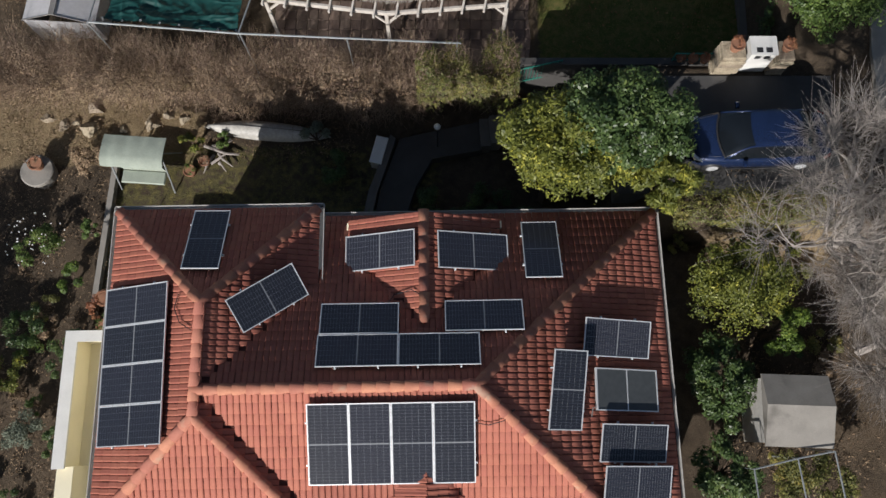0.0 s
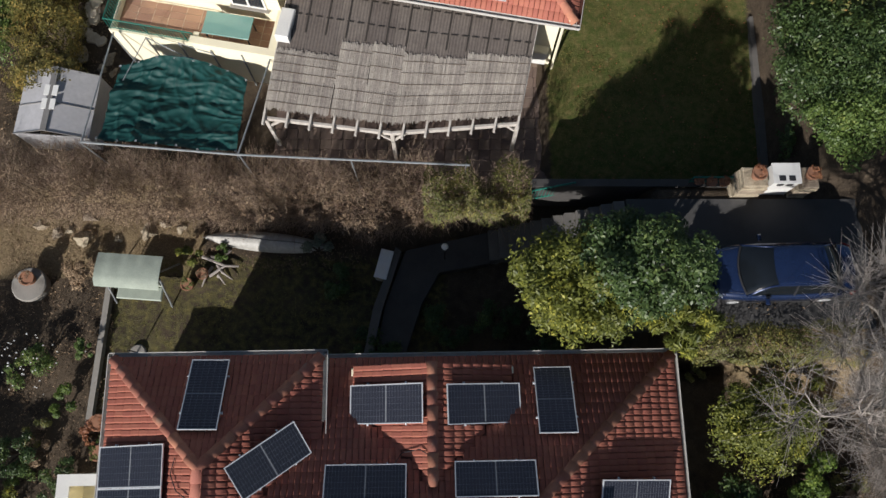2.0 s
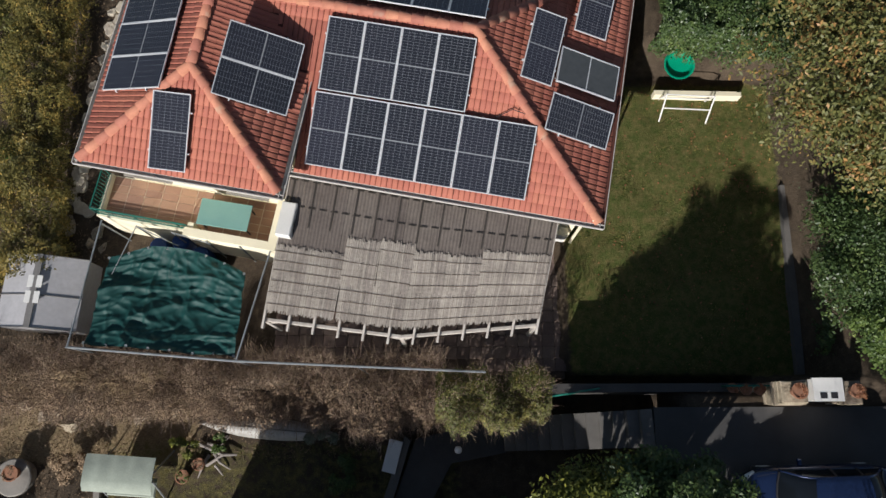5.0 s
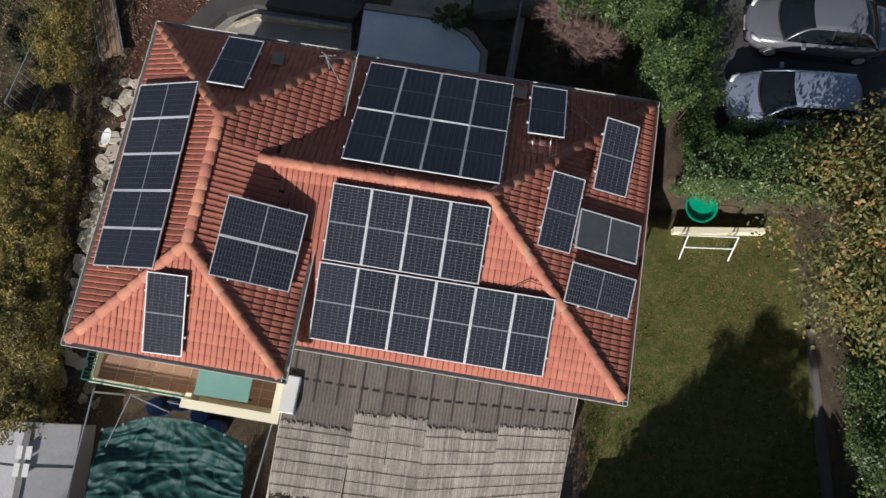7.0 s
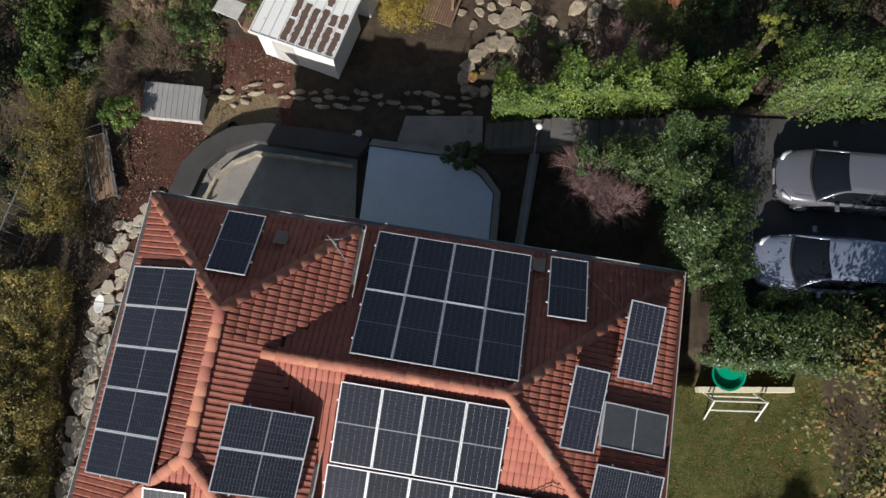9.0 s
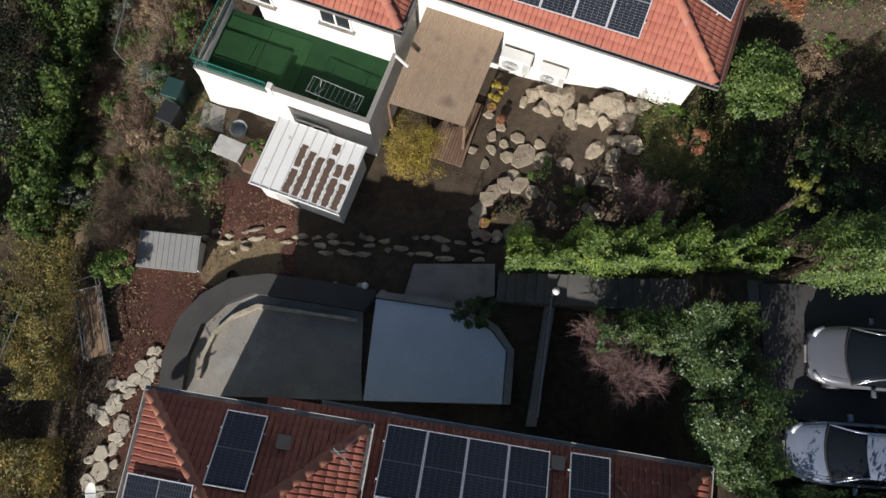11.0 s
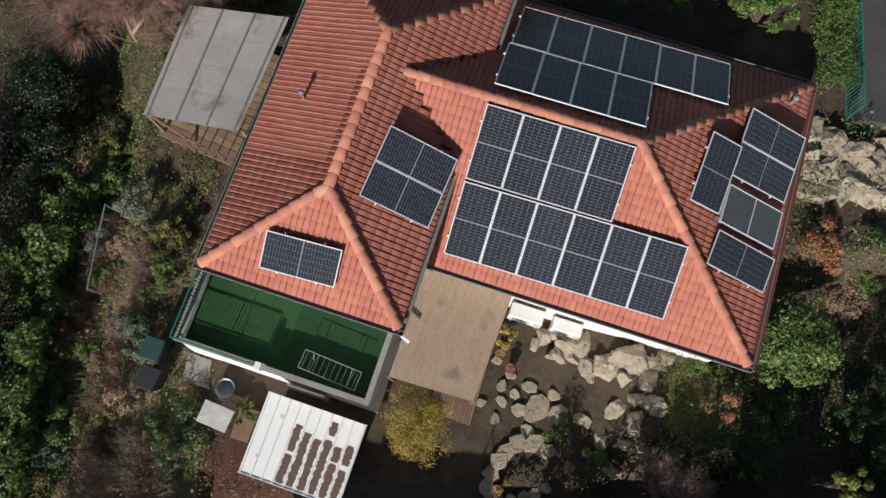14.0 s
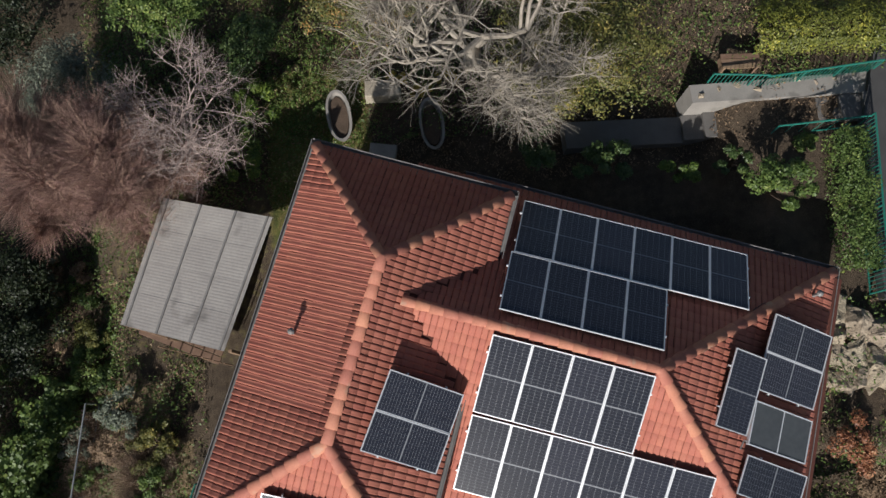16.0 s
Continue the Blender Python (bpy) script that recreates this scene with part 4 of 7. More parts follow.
def bush(name, label, cat, x, y, rx, ry, h, material, n, size, group="", z=None, bark=None, k=None, low=0.25, slim=0.5):
    """A leafy shrub or tree: stem and limbs that reach the clumps of an uneven crown."""
    z = gz(x, y) - 0.05 if z is None else z
    t = thing(name, label, cat, group, at=pose(x, y, z))
    c = (0, 0, h * (0.5 + low / 2))
    C, cr = clumps(c, (rx, ry, h * (0.5 - low / 2)), k or max(9, int(14 * rx * ry)))
    mb = MB()
    tr = 0.03 + 0.028 * h
    fork = Vector((0, 0, h * low + 0.1))
    mb.tube([(0, 0, -0.1), fork * 0.5 + Vector((R.uniform(-0.05, 0.05), R.uniform(-0.05, 0.05), 0)), fork], [tr * 1.3, tr, tr * 0.8], 7)
    for q in C[:14]:
        q = Vector(q)
        m = fork.lerp(q, 0.5) + Vector((R.uniform(-0.1, 0.1), R.uniform(-0.1, 0.1), 0.12))
        mb.tube([fork, m, q], [tr * 0.5, tr * 0.3, tr * 0.1], 5, False)
    part("trunk", mb, bark or M_BARKD, t)
    part("crown", crown_mesh("crown", C, cr, n, size, material, slim), None, t)
    return t


def hedge(name, label, pts, width, height, material, n, size, z=None, group="", twig=None, ntw=0, slim=0.5, rough=0.22, cat="hedge"):
    """A hedge along a line: leaves on an uneven top and sides, stems inside."""
    pts = [np.array(p, float) for p in pts]
    seg = [np.linalg.norm(b - a) for a, b in zip(pts, pts[1:])]
    tot = sum(seg)
    t = thing(name, label, cat, group)

    def along(s):
        out, dirs = np.zeros((len(s), 2)), np.zeros((len(s), 2))
        acc = 0
        for a, b, l in zip(pts, pts[1:], seg):
            m = (s >= acc) & (s <= acc + l + 1e-6)
            w = ((s[m] - acc) / l)[:, None]
            out[m], dirs[m] = a + (b - a) * w, (b - a) / l
            acc += l
        return out, dirs

    def place(n, shell):
        s = NR.uniform(0, tot, n)
        o, d = along(s)
        nrm2 = np.stack([-d[:, 1], d[:, 0]], 1)
        side = NR.rand(n) < 0.4
        ca = np.where(side, np.sign(NR.rand(n) - 0.5) * NR.uniform(0.93, 1.0, n), NR.uniform(-1, 1, n))
        sa = np.where(side, NR.rand(n) ** 0.7, 1 - 0.22 * np.abs(ca) ** 4)
        a = np.arctan2(sa, ca)
        hv = np.array([noise.noise((p[0] * 1.3, p[1] * 1.3, q * 1.5)) + 0.6 * noise.noise((p[0] * 3.7, p[1] * 3.7, q * 4 + 9)) for p, q in zip(o, a)])
        k = (1 + rough * hv) * NR.uniform(shell, 1.05, n)
        xy = o + nrm2 * (ca * width / 2 * k)[:, None]
        zb = ground_z(xy[:, 0], xy[:, 1]) if z is None else np.full(n, z)
        zz = zb + height * (0.12 + 0.88 * sa * k * (1 + 0.12 * hv))
        N3 = np.concatenate([nrm2 * ca[:, None], (sa + 0.3)[:, None]], 1)
        return np.concatenate([xy, zz[:, None]], 1), N3

    P, N3 = place(n, 0.72)
    if n:
        V, F = leaves(P, size, N3, 0.75, slim)
        part("foliage", fast_mesh("foliage", V, F, material), None, t)
    if ntw:
        P, N3 = place(ntw, 0.35)
        D = N3 / np.linalg.norm(N3, axis=1, keepdims=True) + unit(ntw) * 0.9
        V, F = twigs(P, P + D * NR.uniform(0.12, 0.4, ntw)[:, None], NR.uniform(0.003, 0.008, ntw))
        part("twig_spray", fast_mesh("twig_spray", V, F, twig or M_TWIG), None, t)
    s = np.arange(0.3, tot, 0.5)
    o, d = along(s)
    mb = MB()
    for p in o:
        zb = gz(*p) if z is None else z
        mb.tube([(p[0], p[1], zb - 0.1), (p[0] + R.uniform(-0.1, 0.1), p[1] + R.uniform(-0.1, 0.1), zb + height * 0.8)], [0.03, 0.012], 5, False)
    part("stem", mb, M_BARKD, t, kind="stuff")
    return t


def bare_tree(name, label, x, y, h, spread, bark, depth=5, lean=(0, 0), z=None, r0=0.12, twig=None, seed=1, kids=3, up=0.35, fine=1.0, ntw=3000, sun=None):
    """A leafless tree: trunk and forking limbs, with a spray of fine twigs at the tips."""
    q = random.Random(seed)
    z = gz(x, y) - 0.1 if z is None else z
    t = thing(name, label, "tree", at=pose(x, y, z))
    limb, tips = MB(), []

    def grow(p, d, l, r, k):
        m = p + d * l * 0.5 + Vector((q.uniform(-1, 1), q.uniform(-1, 1), q.uniform(-0.5, 0.5))) * l * 0.09
        e = p + d * l
        limb.tube([p, m, e], [r, r * 0.85, r * 0.68], 6 if k > 2 else 4, False)
        if k <= 2:
            tips.append((m, e))
        if k == 0:
            return
        for i in range(kids if k > 1 else kids + 1):
            nd = Vector((q.uniform(-1, 1) * spread, q.uniform(-1, 1) * spread, q.uniform(-0.25, 1) * up))
            nd = (d * 0.8 + nd).normalized()
            grow(e if i < 2 else m.lerp(e, q.random()), nd, l * q.uniform(0.62, 0.85), r * 0.62, k - 1)

    grow(Vector((0, 0, 0)), Vector((*lean, 1)).normalized(), h * 0.30, r0, depth)
    part("trunk", limb, bark, t)
    if ntw:
        T = np.array([[*a, *b] for a, b in tips])
        i = NR.randint(0, len(T), ntw)
        w = NR.rand(ntw, 1)
        P = T[i, :3] * (1 - w) + T[i, 3:] * w
        D = (T[i, 3:] - T[i, :3])
        D = D / (np.linalg.norm(D, axis=1, keepdims=True) + 1e-9) + unit(ntw) * 0.8
        V, F = twigs(P, P + D * NR.uniform(0.1, 0.45, ntw)[:, None] * fine, NR.uniform(0.003, 0.008, ntw))
        part("twig_spray", fast_mesh("twig_spray", V, F, twig or bark), None, t)
    return t


def scatter(name, label, cat, boxes, size, material, per_m2, lift=0.02, slim=0.5, spread=0.5, tall=0.0):
    """What nobody could count: leaves or blades strewn over patches (x0, x1, y0, y1, weight)."""
    Ps = []
    for x0, x1, y0, y1, w in boxes:
        n = int((x1 - x0) * (y1 - y0) * per_m2 * w)
        x, y = NR.uniform(x0, x1, n), NR.uniform(y0, y1, n)
        keep = np.array([noise.noise((a * 0.7, b * 0.7, 3)) + 0.7 * noise.noise((a * 2.3, b * 2.3, 7)) for a, b in zip(x, y)]) > NR.uniform(-0.7, 0.35, n)
        x, y = x[keep], y[keep]
        hh = np.abs(np.array([noise.noise((a * 0.8, b * 0.8, 11)) for a, b in zip(x, y)]))
        Ps.append(np.stack([x, y, ground_z(x, y) + lift + tall * hh * NR.uniform(0, 2.2, len(x))], 1))
    P = np.concatenate(Ps)
    V, F = leaves(P, size, None, spread, slim)
    return tagged(new(name, fast_mesh(name, V, F, material)), label, cat, kind="stuff")


# garden of house A and the strip towards house B
hedge("dry_hedge", "bare brown twiggy hedge on the bank below the pipe rail", [(-18, 12.45), (-12, 12.3), (-6, 11.95), (-0.6, 11.75)], 2.1, 2.2, G_BROWN, 24000, 0.065, z=-2.5, twig=M_TWIG, ntw=40000, rough=0.5)
hedge("green_hedge", "clipped olive green hedge above the garden steps", [(-0.9, 11.6), (2.6, 11.6)], 1.5, 2.0, G_OLIVE, 13000, 0.075, z=-1.6, twig=M_TWIG, ntw=3000, rough=0.7)
# One tree as two crowns: yellow leaves paint its sunlit side, dark its top.
bush("loquat_tree", "broad evergreen tree beside the driveway, sunlit side in yellow-green leaves", "tree", 3.75, 8.15, 2.4, 1.9, 7.2, G_YELLOW, 27000, 0.14, z=-2.9, k=105, slim=0.42, low=0.35)
bush("loquat_tree", "dark green top of the broad evergreen tree beside the driveway", "tree", 5.3, 8.6, 2.4, 1.7, 8.5, G_DARK, 24000, 0.13, z=-2.9, k=60, low=0.35)
bush("palm_shrub", "yellow-green shrub with long leaves above the wall", "shrub", 6.7, 7.2, 1.4, 0.95, 4.0, G_YELLOW, 6000, 0.24, z=-1.2, k=30, slim=0.22, low=0.4)
hedge("flower_strip", "low olive green border along the driveway edge", [(7.2, 6.7), (12.2, 6.7)], 1.2, 0.9, G_OLIVE, 8000, 0.07, z=0.0, rough=0.5, cat="border plants")
bush("citrus_tree", "yellow-green citrus tree with small fruit", "tree", 9.4, 4.4, 1.8, 1.6, 3.2, G_YELLOW, 15000, 0.10, z=-1.8, k=60)
bush("citrus_tree", "yellow-green citrus tree with small fruit", "tree", 10.6, 2.9, 0.9, 0.9, 2.6, G_BRIGHT, 3600, 0.10, z=-1.7)
bush("laurel_shrub", "dark glossy evergreen shrub beside the house", "shrub", 8.5, 1.3, 1.1, 1.5, 2.6, G_DARK, 9500, 0.12, z=-1.8, k=40)
bush("laurel_shrub", "dark glossy evergreen shrub beside the house", "shrub", 8.6, -1.4, 1.1, 1.2, 2.2, G_DARK, 6000, 0.12, z=-1.8, k=30)
bush("vine_shrub", "straggling olive shrub round a wire frame", "shrub", 11.0, -1.6, 1.6, 1.0, 1.3, G_OLIVE, 5000, 0.09, z=-0.9, k=30)
bare_tree("bare_tree", "large leafless grey tree beside the driveway", 12.4, 5.6, 6.4, 1.15, M_BARK, 6, (-0.12, 0.12), z=0.2, r0=0.16, seed=4, ntw=9000, up=0.5, fine=2.0)
bare_tree("bare_tree", "leafless grey tree at the road edge", 12.6, 2.2, 5.0, 1.0, M_BARK, 6, (-0.1, 0.1), z=0.3, r0=0.13, seed=9, ntw=6000, up=0.5, fine=2.0)
for x, y, rx, ry, h, g, lab in ((-14.4, 6.3, 0.9, 0.9, 1.3, G_MID, "garden shrub with small white flowers"), (-13.2, 5.0, 0.6, 0.8, 0.8, G_BRIGHT, "strappy bright green garden plant"), (-12.6, 6.9, 0.45, 0.7, 0.9, G_MID, "narrow green garden plant along the kerb"),
                              (-14.6, 3.4, 0.9, 0.9, 1.2, G_DARK, "dark green garden shrub on the soil"), (-12.9, 2.2, 0.8, 1.2, 1.0, G_DARK, "dark olive garden shrub on the soil"), (-15.0, 1.7, 0.8, 0.7, 1.5, G_YELLOW, "yellow-green garden shrub on the soil"),
                              (-14.2, -0.2, 0.8, 0.8, 1.1, G_GREY, "grey-green garden shrub on the soil"), (-13.0, -0.6, 0.6, 0.8, 1.0, G_DARK, "dark green garden shrub on the soil"), (-12.3, 4.0, 0.35, 0.5, 0.6, G_RUST, "reddish plant beside the clay pots"),
                              (-13.0, 9.6, 0.9, 0.8, 0.9, G_BROWN, "dry brown shrub on the garden bank"), (-9.3, 10.2, 0.55, 0.5, 1.1, G_YELLOW, "yellowing pot shrub beside the swing seat"), (-8.2, 10.3, 0.4, 0.4, 0.9, G_MID, "pot plant beside the swing seat"),
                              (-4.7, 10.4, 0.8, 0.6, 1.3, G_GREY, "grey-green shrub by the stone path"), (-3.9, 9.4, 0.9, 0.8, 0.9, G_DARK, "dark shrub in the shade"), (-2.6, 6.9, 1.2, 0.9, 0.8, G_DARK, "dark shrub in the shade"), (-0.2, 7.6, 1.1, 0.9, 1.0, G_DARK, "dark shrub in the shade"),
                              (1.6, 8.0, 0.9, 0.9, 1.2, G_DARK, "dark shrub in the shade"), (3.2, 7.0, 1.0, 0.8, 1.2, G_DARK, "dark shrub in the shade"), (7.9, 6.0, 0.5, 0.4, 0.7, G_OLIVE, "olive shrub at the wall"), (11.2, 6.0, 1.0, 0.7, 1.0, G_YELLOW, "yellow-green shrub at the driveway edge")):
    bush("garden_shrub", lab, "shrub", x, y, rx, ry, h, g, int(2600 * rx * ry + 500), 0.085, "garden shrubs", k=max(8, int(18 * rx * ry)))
fl = MB()
for i in range(46):
    a, b = R.gauss(0, 0.55), R.gauss(0, 0.5)
    fl.lathe(-14.4 + a, 6.5 + b, [(0.008, -1.9 - 0.4 * (a * a + b * b)), (0.028, -1.86 - 0.4 * (a * a + b * b)), (0.02, -1.83 - 0.4 * (a * a + b * b))], 5)
tagged(single("white_blossoms", fl, M_AC, "small white blossoms over the garden shrub", "flowers"), kind="stuff")

# house B
hedge("tall_hedge", "tall olive green clipped hedge along the side path", [(-14.2, 15.5), (-14.8, 20.0), (-14.9, 26.4)], 2.3, 1.65, G_HEDGE, 42000, 0.10, z=-1.9, rough=0.55)
hedge("tall_hedge", "olive green hedge beside the mulch path", [(-14.4, 27.6), (-14.3, 32.6)], 1.6, 2.0, G_HEDGE, 15000, 0.09, z=-2.0, rough=0.5)
bush("autumn_tree", "large tree with green and orange autumn leaves beside the lawn", "tree", 12.1, 20.5, 4.2, 4.2, 6.6, G_AUTUMN, 52000, 0.14, z=-0.3, k=190, bark=M_BARKD)
bush("evergreen_tree", "dense dark green evergreen beside the lawn", "tree", 12.6, 15.6, 2.8, 2.9, 4.4, G_DARK, 32000, 0.11, z=-0.8, k=110, low=0.1)
bush("evergreen_tree", "dense green evergreen beside the gate pillar", "tree", 12.5, 13.5, 1.9, 1.6, 3.2, G_MID, 14000, 0.11, z=0.1, k=60, low=0.1)
hedge("ivy_hedge", "broad dark green hedge above the low garden wall", [(6.3, 23.85), (11.6, 23.45)], 2.1, 2.5, G_DARK, 37000, 0.10, z=-0.05, rough=0.35)
hedge("ivy_hedge", "tall dark green hedge beside the parking", [(6.6, 25.0), (6.3, 27.2), (6.3, 29.7)], 1.8, 2.9, G_DARK, 26000, 0.1, z=0.2, rough=0.4)
hedge("ivy_hedge", "grey-green hedge above the small garden", [(2.9, 29.2), (5.8, 29.1)], 1.2, 2.4, G_DARK, 12000, 0.08, z=-0.6, rough=0.5)
bare_tree("pink_bush", "leafless pinkish twiggy bush in the small garden", 4.05, 28.5, 3.5, 1.25, M_TWIGP, 5, z=-1.3, r0=0.06, twig=M_TWIGP, seed=21, ntw=4500, up=0.75, fine=0.8)
hedge("bright_hedge", "bright green hedge along the stairs", [(0.5, 31.85), (2.6, 31.8)], 1.1, 1.9, G_BRIGHT, 7500, 0.11, z=-1.1, rough=0.6)
hedge("bright_hedge", "tall bright green hedge along the upper stairs", [(2.5, 31.75), (5.0, 31.7), (8.3, 31.5)], 1.15, 2.9, G_BRIGHT, 20000, 0.11, z=-0.8, rough=0.6)
hedge("bright_hedge", "green leafy hedge beside the parking", [(8.7, 31.1), (13.2, 30.9)], 1.6, 3.0, G_MID, 20000, 0.10, z=1.0, rough=0.5)
bush("slab_shrub", "dark green rounded shrub at the edge of the landing", "shrub", -0.4, 30.1, 0.85, 0.65, 1.1, G_DARK, 3200, 0.09, z=-1.35, k=18)
hedge("ivy_hedge", "low dark ivy behind the lawn kerb", [(11.6, 12.9), (11.75, 16.0), (11.85, 19.2)], 1.1, 1.3, G_DARK, 11000, 0.1, z=-0.9, rough=0.6)
bush("lemon_tree", "small lemon tree with yellow fruit on the mulch", "tree", -12.2, 31.7, 0.8, 0.75, 1.7, G_BRIGHT, 3600, 0.09, k=20)

# house C
bush("golden_shrub", "golden yellow shrub beside the canopy", "shrub", -2.4, 35.4, 1.2, 1.35, 2.5, G_GOLD, 9500, 0.07, k=60, slim=0.3)
bare_tree("red_twig_bush", "leafless reddish twiggy bush", 4.9, 33.6, 2.6, 1.2, M_BARKP, 5, r0=0.035, z=-0.9, twig=M_TWIGP, seed=31, ntw=4500, up=0.9, fine=0.6)
bush("yellow_shrub", "yellow-green shrub in the shaded bank", "shrub", 9.2, 33.1, 1.0, 0.6, 2.5, G_YELLOW, 2600, 0.1, z=0.2, low=0.5)
bush("laurel_tree", "green glossy tree at the house corner", "tree", 8.6, 37.2, 1.55, 1.5, 3.4, G_MID, 11000, 0.13, z=-0.8, k=45)
# Dark shrubs from x 7 to 13 stand in for the bank's black shade.
for x, y, rx, ry, h, g in ((0.5, 37.9, 0.4, 0.4, 0.8, G_GOLD), (6.2, 36.4, 0.9, 0.5, 0.5, G_BRIGHT), (1.9, 34.9, 0.5, 0.6, 0.6, G_MID), (3.0, 34.0, 0.5, 0.6, 0.6, G_BRIGHT), (6.6, 35.4, 0.7, 0.5, 1.0, G_RUST), (-7.9, 35.9, 0.5, 0.5, 0.5, G_BRIGHT), (-9.6, 35.3, 0.6, 0.5, 0.5, G_MID),
                           (-11.6, 38.6, 0.8, 0.8, 1.1, G_GREY), (-12.0, 36.6, 0.8, 0.7, 0.9, G_BROWN), (-10.6, 40.6, 0.7, 0.8, 0.9, G_MID), (-11.6, 43.0, 0.8, 0.9, 1.3, G_GREY), (-10.6, 42.0, 0.7, 0.7, 0.8, G_OLIVE), (-9.9, 36.2, 0.5, 0.5, 0.6, G_MID),
                           (-13.4, 38.0, 0.8, 1.1, 1.2, G_MID), (-14.4, 36.0, 0.8, 1.2, 1.2, G_MID), (-15.6, 33.6, 0.9, 1.3, 1.4, G_OLIVE), (-13.3, 41.0, 0.7, 0.9, 1.0, G_MID), (-13.2, 44.6, 0.9, 1.0, 1.4, G_MID), (-10.6, 32.4, 0.5, 0.4, 0.6, G_MID), (-8.0, 38.6, 0.3, 0.4, 0.5, G_BRIGHT), (9.9, 40.0, 0.9, 0.9, 0.7, G_RUST), (11.6, 38.6, 1.2, 1.0, 0.8, G_BROWN), (12.8, 36.0, 1.2, 1.2, 1.0, G_DARK), (7.4, 33.6, 1.0, 0.7, 1.0, G_DARK), (8.6, 35.0, 1.0, 0.8, 1.0, G_DARK), (10.8, 34.8, 1.1, 0.9, 1.1, G_DARK), (11.8, 33.4, 1.2, 0.9, 1.2, G_DARK)):
    bush("wild_shrub", "low wild shrub on the garden slope", "shrub", x, y, rx, ry, h, g, int(2600 * rx * ry + 400), 0.085, "wild shrubs", k=max(8, int(18 * rx * ry)))
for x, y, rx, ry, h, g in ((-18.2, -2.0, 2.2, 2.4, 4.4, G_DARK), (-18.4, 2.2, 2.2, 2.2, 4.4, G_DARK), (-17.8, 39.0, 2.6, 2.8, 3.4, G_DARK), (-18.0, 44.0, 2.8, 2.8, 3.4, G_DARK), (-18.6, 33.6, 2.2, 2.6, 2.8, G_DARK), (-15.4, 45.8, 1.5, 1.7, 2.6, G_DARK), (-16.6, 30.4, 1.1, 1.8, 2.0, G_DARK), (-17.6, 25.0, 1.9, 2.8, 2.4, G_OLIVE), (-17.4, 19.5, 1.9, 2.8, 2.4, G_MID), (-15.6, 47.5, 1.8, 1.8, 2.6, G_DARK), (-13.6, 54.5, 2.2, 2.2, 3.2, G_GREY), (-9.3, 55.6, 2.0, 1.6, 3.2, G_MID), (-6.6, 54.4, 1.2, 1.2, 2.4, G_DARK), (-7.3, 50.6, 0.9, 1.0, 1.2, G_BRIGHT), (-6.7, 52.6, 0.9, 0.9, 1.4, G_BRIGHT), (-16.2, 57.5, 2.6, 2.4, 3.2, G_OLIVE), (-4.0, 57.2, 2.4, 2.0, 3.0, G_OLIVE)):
    # Far left trees get the near-black leaves in place of shade.
    bush("slope_tree", "dense green growth on the wild slope", "tree", x, y, rx, ry, h, G_SHADED if x < -15 and y > 28 else g, int(2300 * rx * ry), 0.11, "slope trees")
bare_tree("reddish_tree", "leafless reddish brown feathery tree", -12.2, 49.6, 7.2, 1.5, M_TWIGR, 6, z=-3.4, r0=0.13, twig=M_TWIGR, seed=41, ntw=52000, up=0.65, fine=1.6)
bare_tree("bare_tree", "leafless grey branching tree on the slope", -8.6, 50.9, 5.4, 1.15, M_BARKP, 6, (-0.1, 0.1), z=-1.8, r0=0.10, seed=52, ntw=2500, up=0.6, fine=1.2)
bare_tree("bare_tree", "wide leafless tree with pale branches over the garden", 0.6, 53.6, 9.0, 1.6, M_BARKW, 6, (0.05, -0.25), z=-0.8, r0=0.24, seed=63, ntw=9000, up=0.3, kids=3, fine=1.3)
bush("olive_tree", "wide sparse olive brown tree beyond the roof", "tree", 3.8, 52.4, 3.3, 2.3, 4.4, G_OLIVE, 17000, 0.1, z=-0.6, k=120)
bush("olive_tree", "sparse yellowing tree among pale branches", "tree", -2.4, 55.2, 2.6, 2.0, 3.6, G_AUTUMN, 9000, 0.1, z=-0.8, k=60)
hedge("yellow_hedge", "bright yellow-green hedge above the stairs", [(9.4, 52.5), (14.0, 52.2)], 1.5, 1.4, G_YELLOW, 12000, 0.085, z=1.3)
for x, y, rx, ry, h, g in ((9.2, 47.5, 1.3, 1.0, 2.9, G_MID), (6.7, 48.5, 0.7, 0.6, 1.5, G_BRIGHT), (4.4, 48.9, 1.2, 0.8, 1.6, G_DARK), (2.4, 49.6, 1.1, 0.8, 1.5, G_DARK), (8.3, 48.6, 0.8, 0.6, 1.2, G_DARK), (10.6, 48.8, 0.7, 0.6, 1.4, G_MID)):
    bush("garden_shrub", "leafy green shrub behind the house", "shrub", x, y, rx, ry, h, g, int(2600 * rx * ry + 400), 0.11, "back garden shrubs", z=0.3)
hedge("ivy_hedge", "ivy covered fence beside the road", [(10.9, 44.6), (11.4, 48.8)], 0.9, 1.6, G_MID, 9000, 0.085, z=1.2)
for i, (x, y) in enumerate(((-0.2, 53.0), (-1.0, 52.6), (-1.9, 53.2))):
    bush("golden_shrub", "yellowish shrub by the planters", "shrub", x, y, 0.5, 0.4, 0.7, G_GOLD, 700, 0.07, "golden shrubs", k=8)
hedge("ivy_bank", "mounded mid-green ivy over the old slope fence", [(-13.9, 44.2), (-15.2, 41.4), (-15.6, 39.6), (-15.9, 37.0), (-16.1, 33.3)], 1.2, 1.7, G_MID, 17000, 0.14, rough=0.9, slim=0.75, cat="ivy")
q9 = random.Random(17)
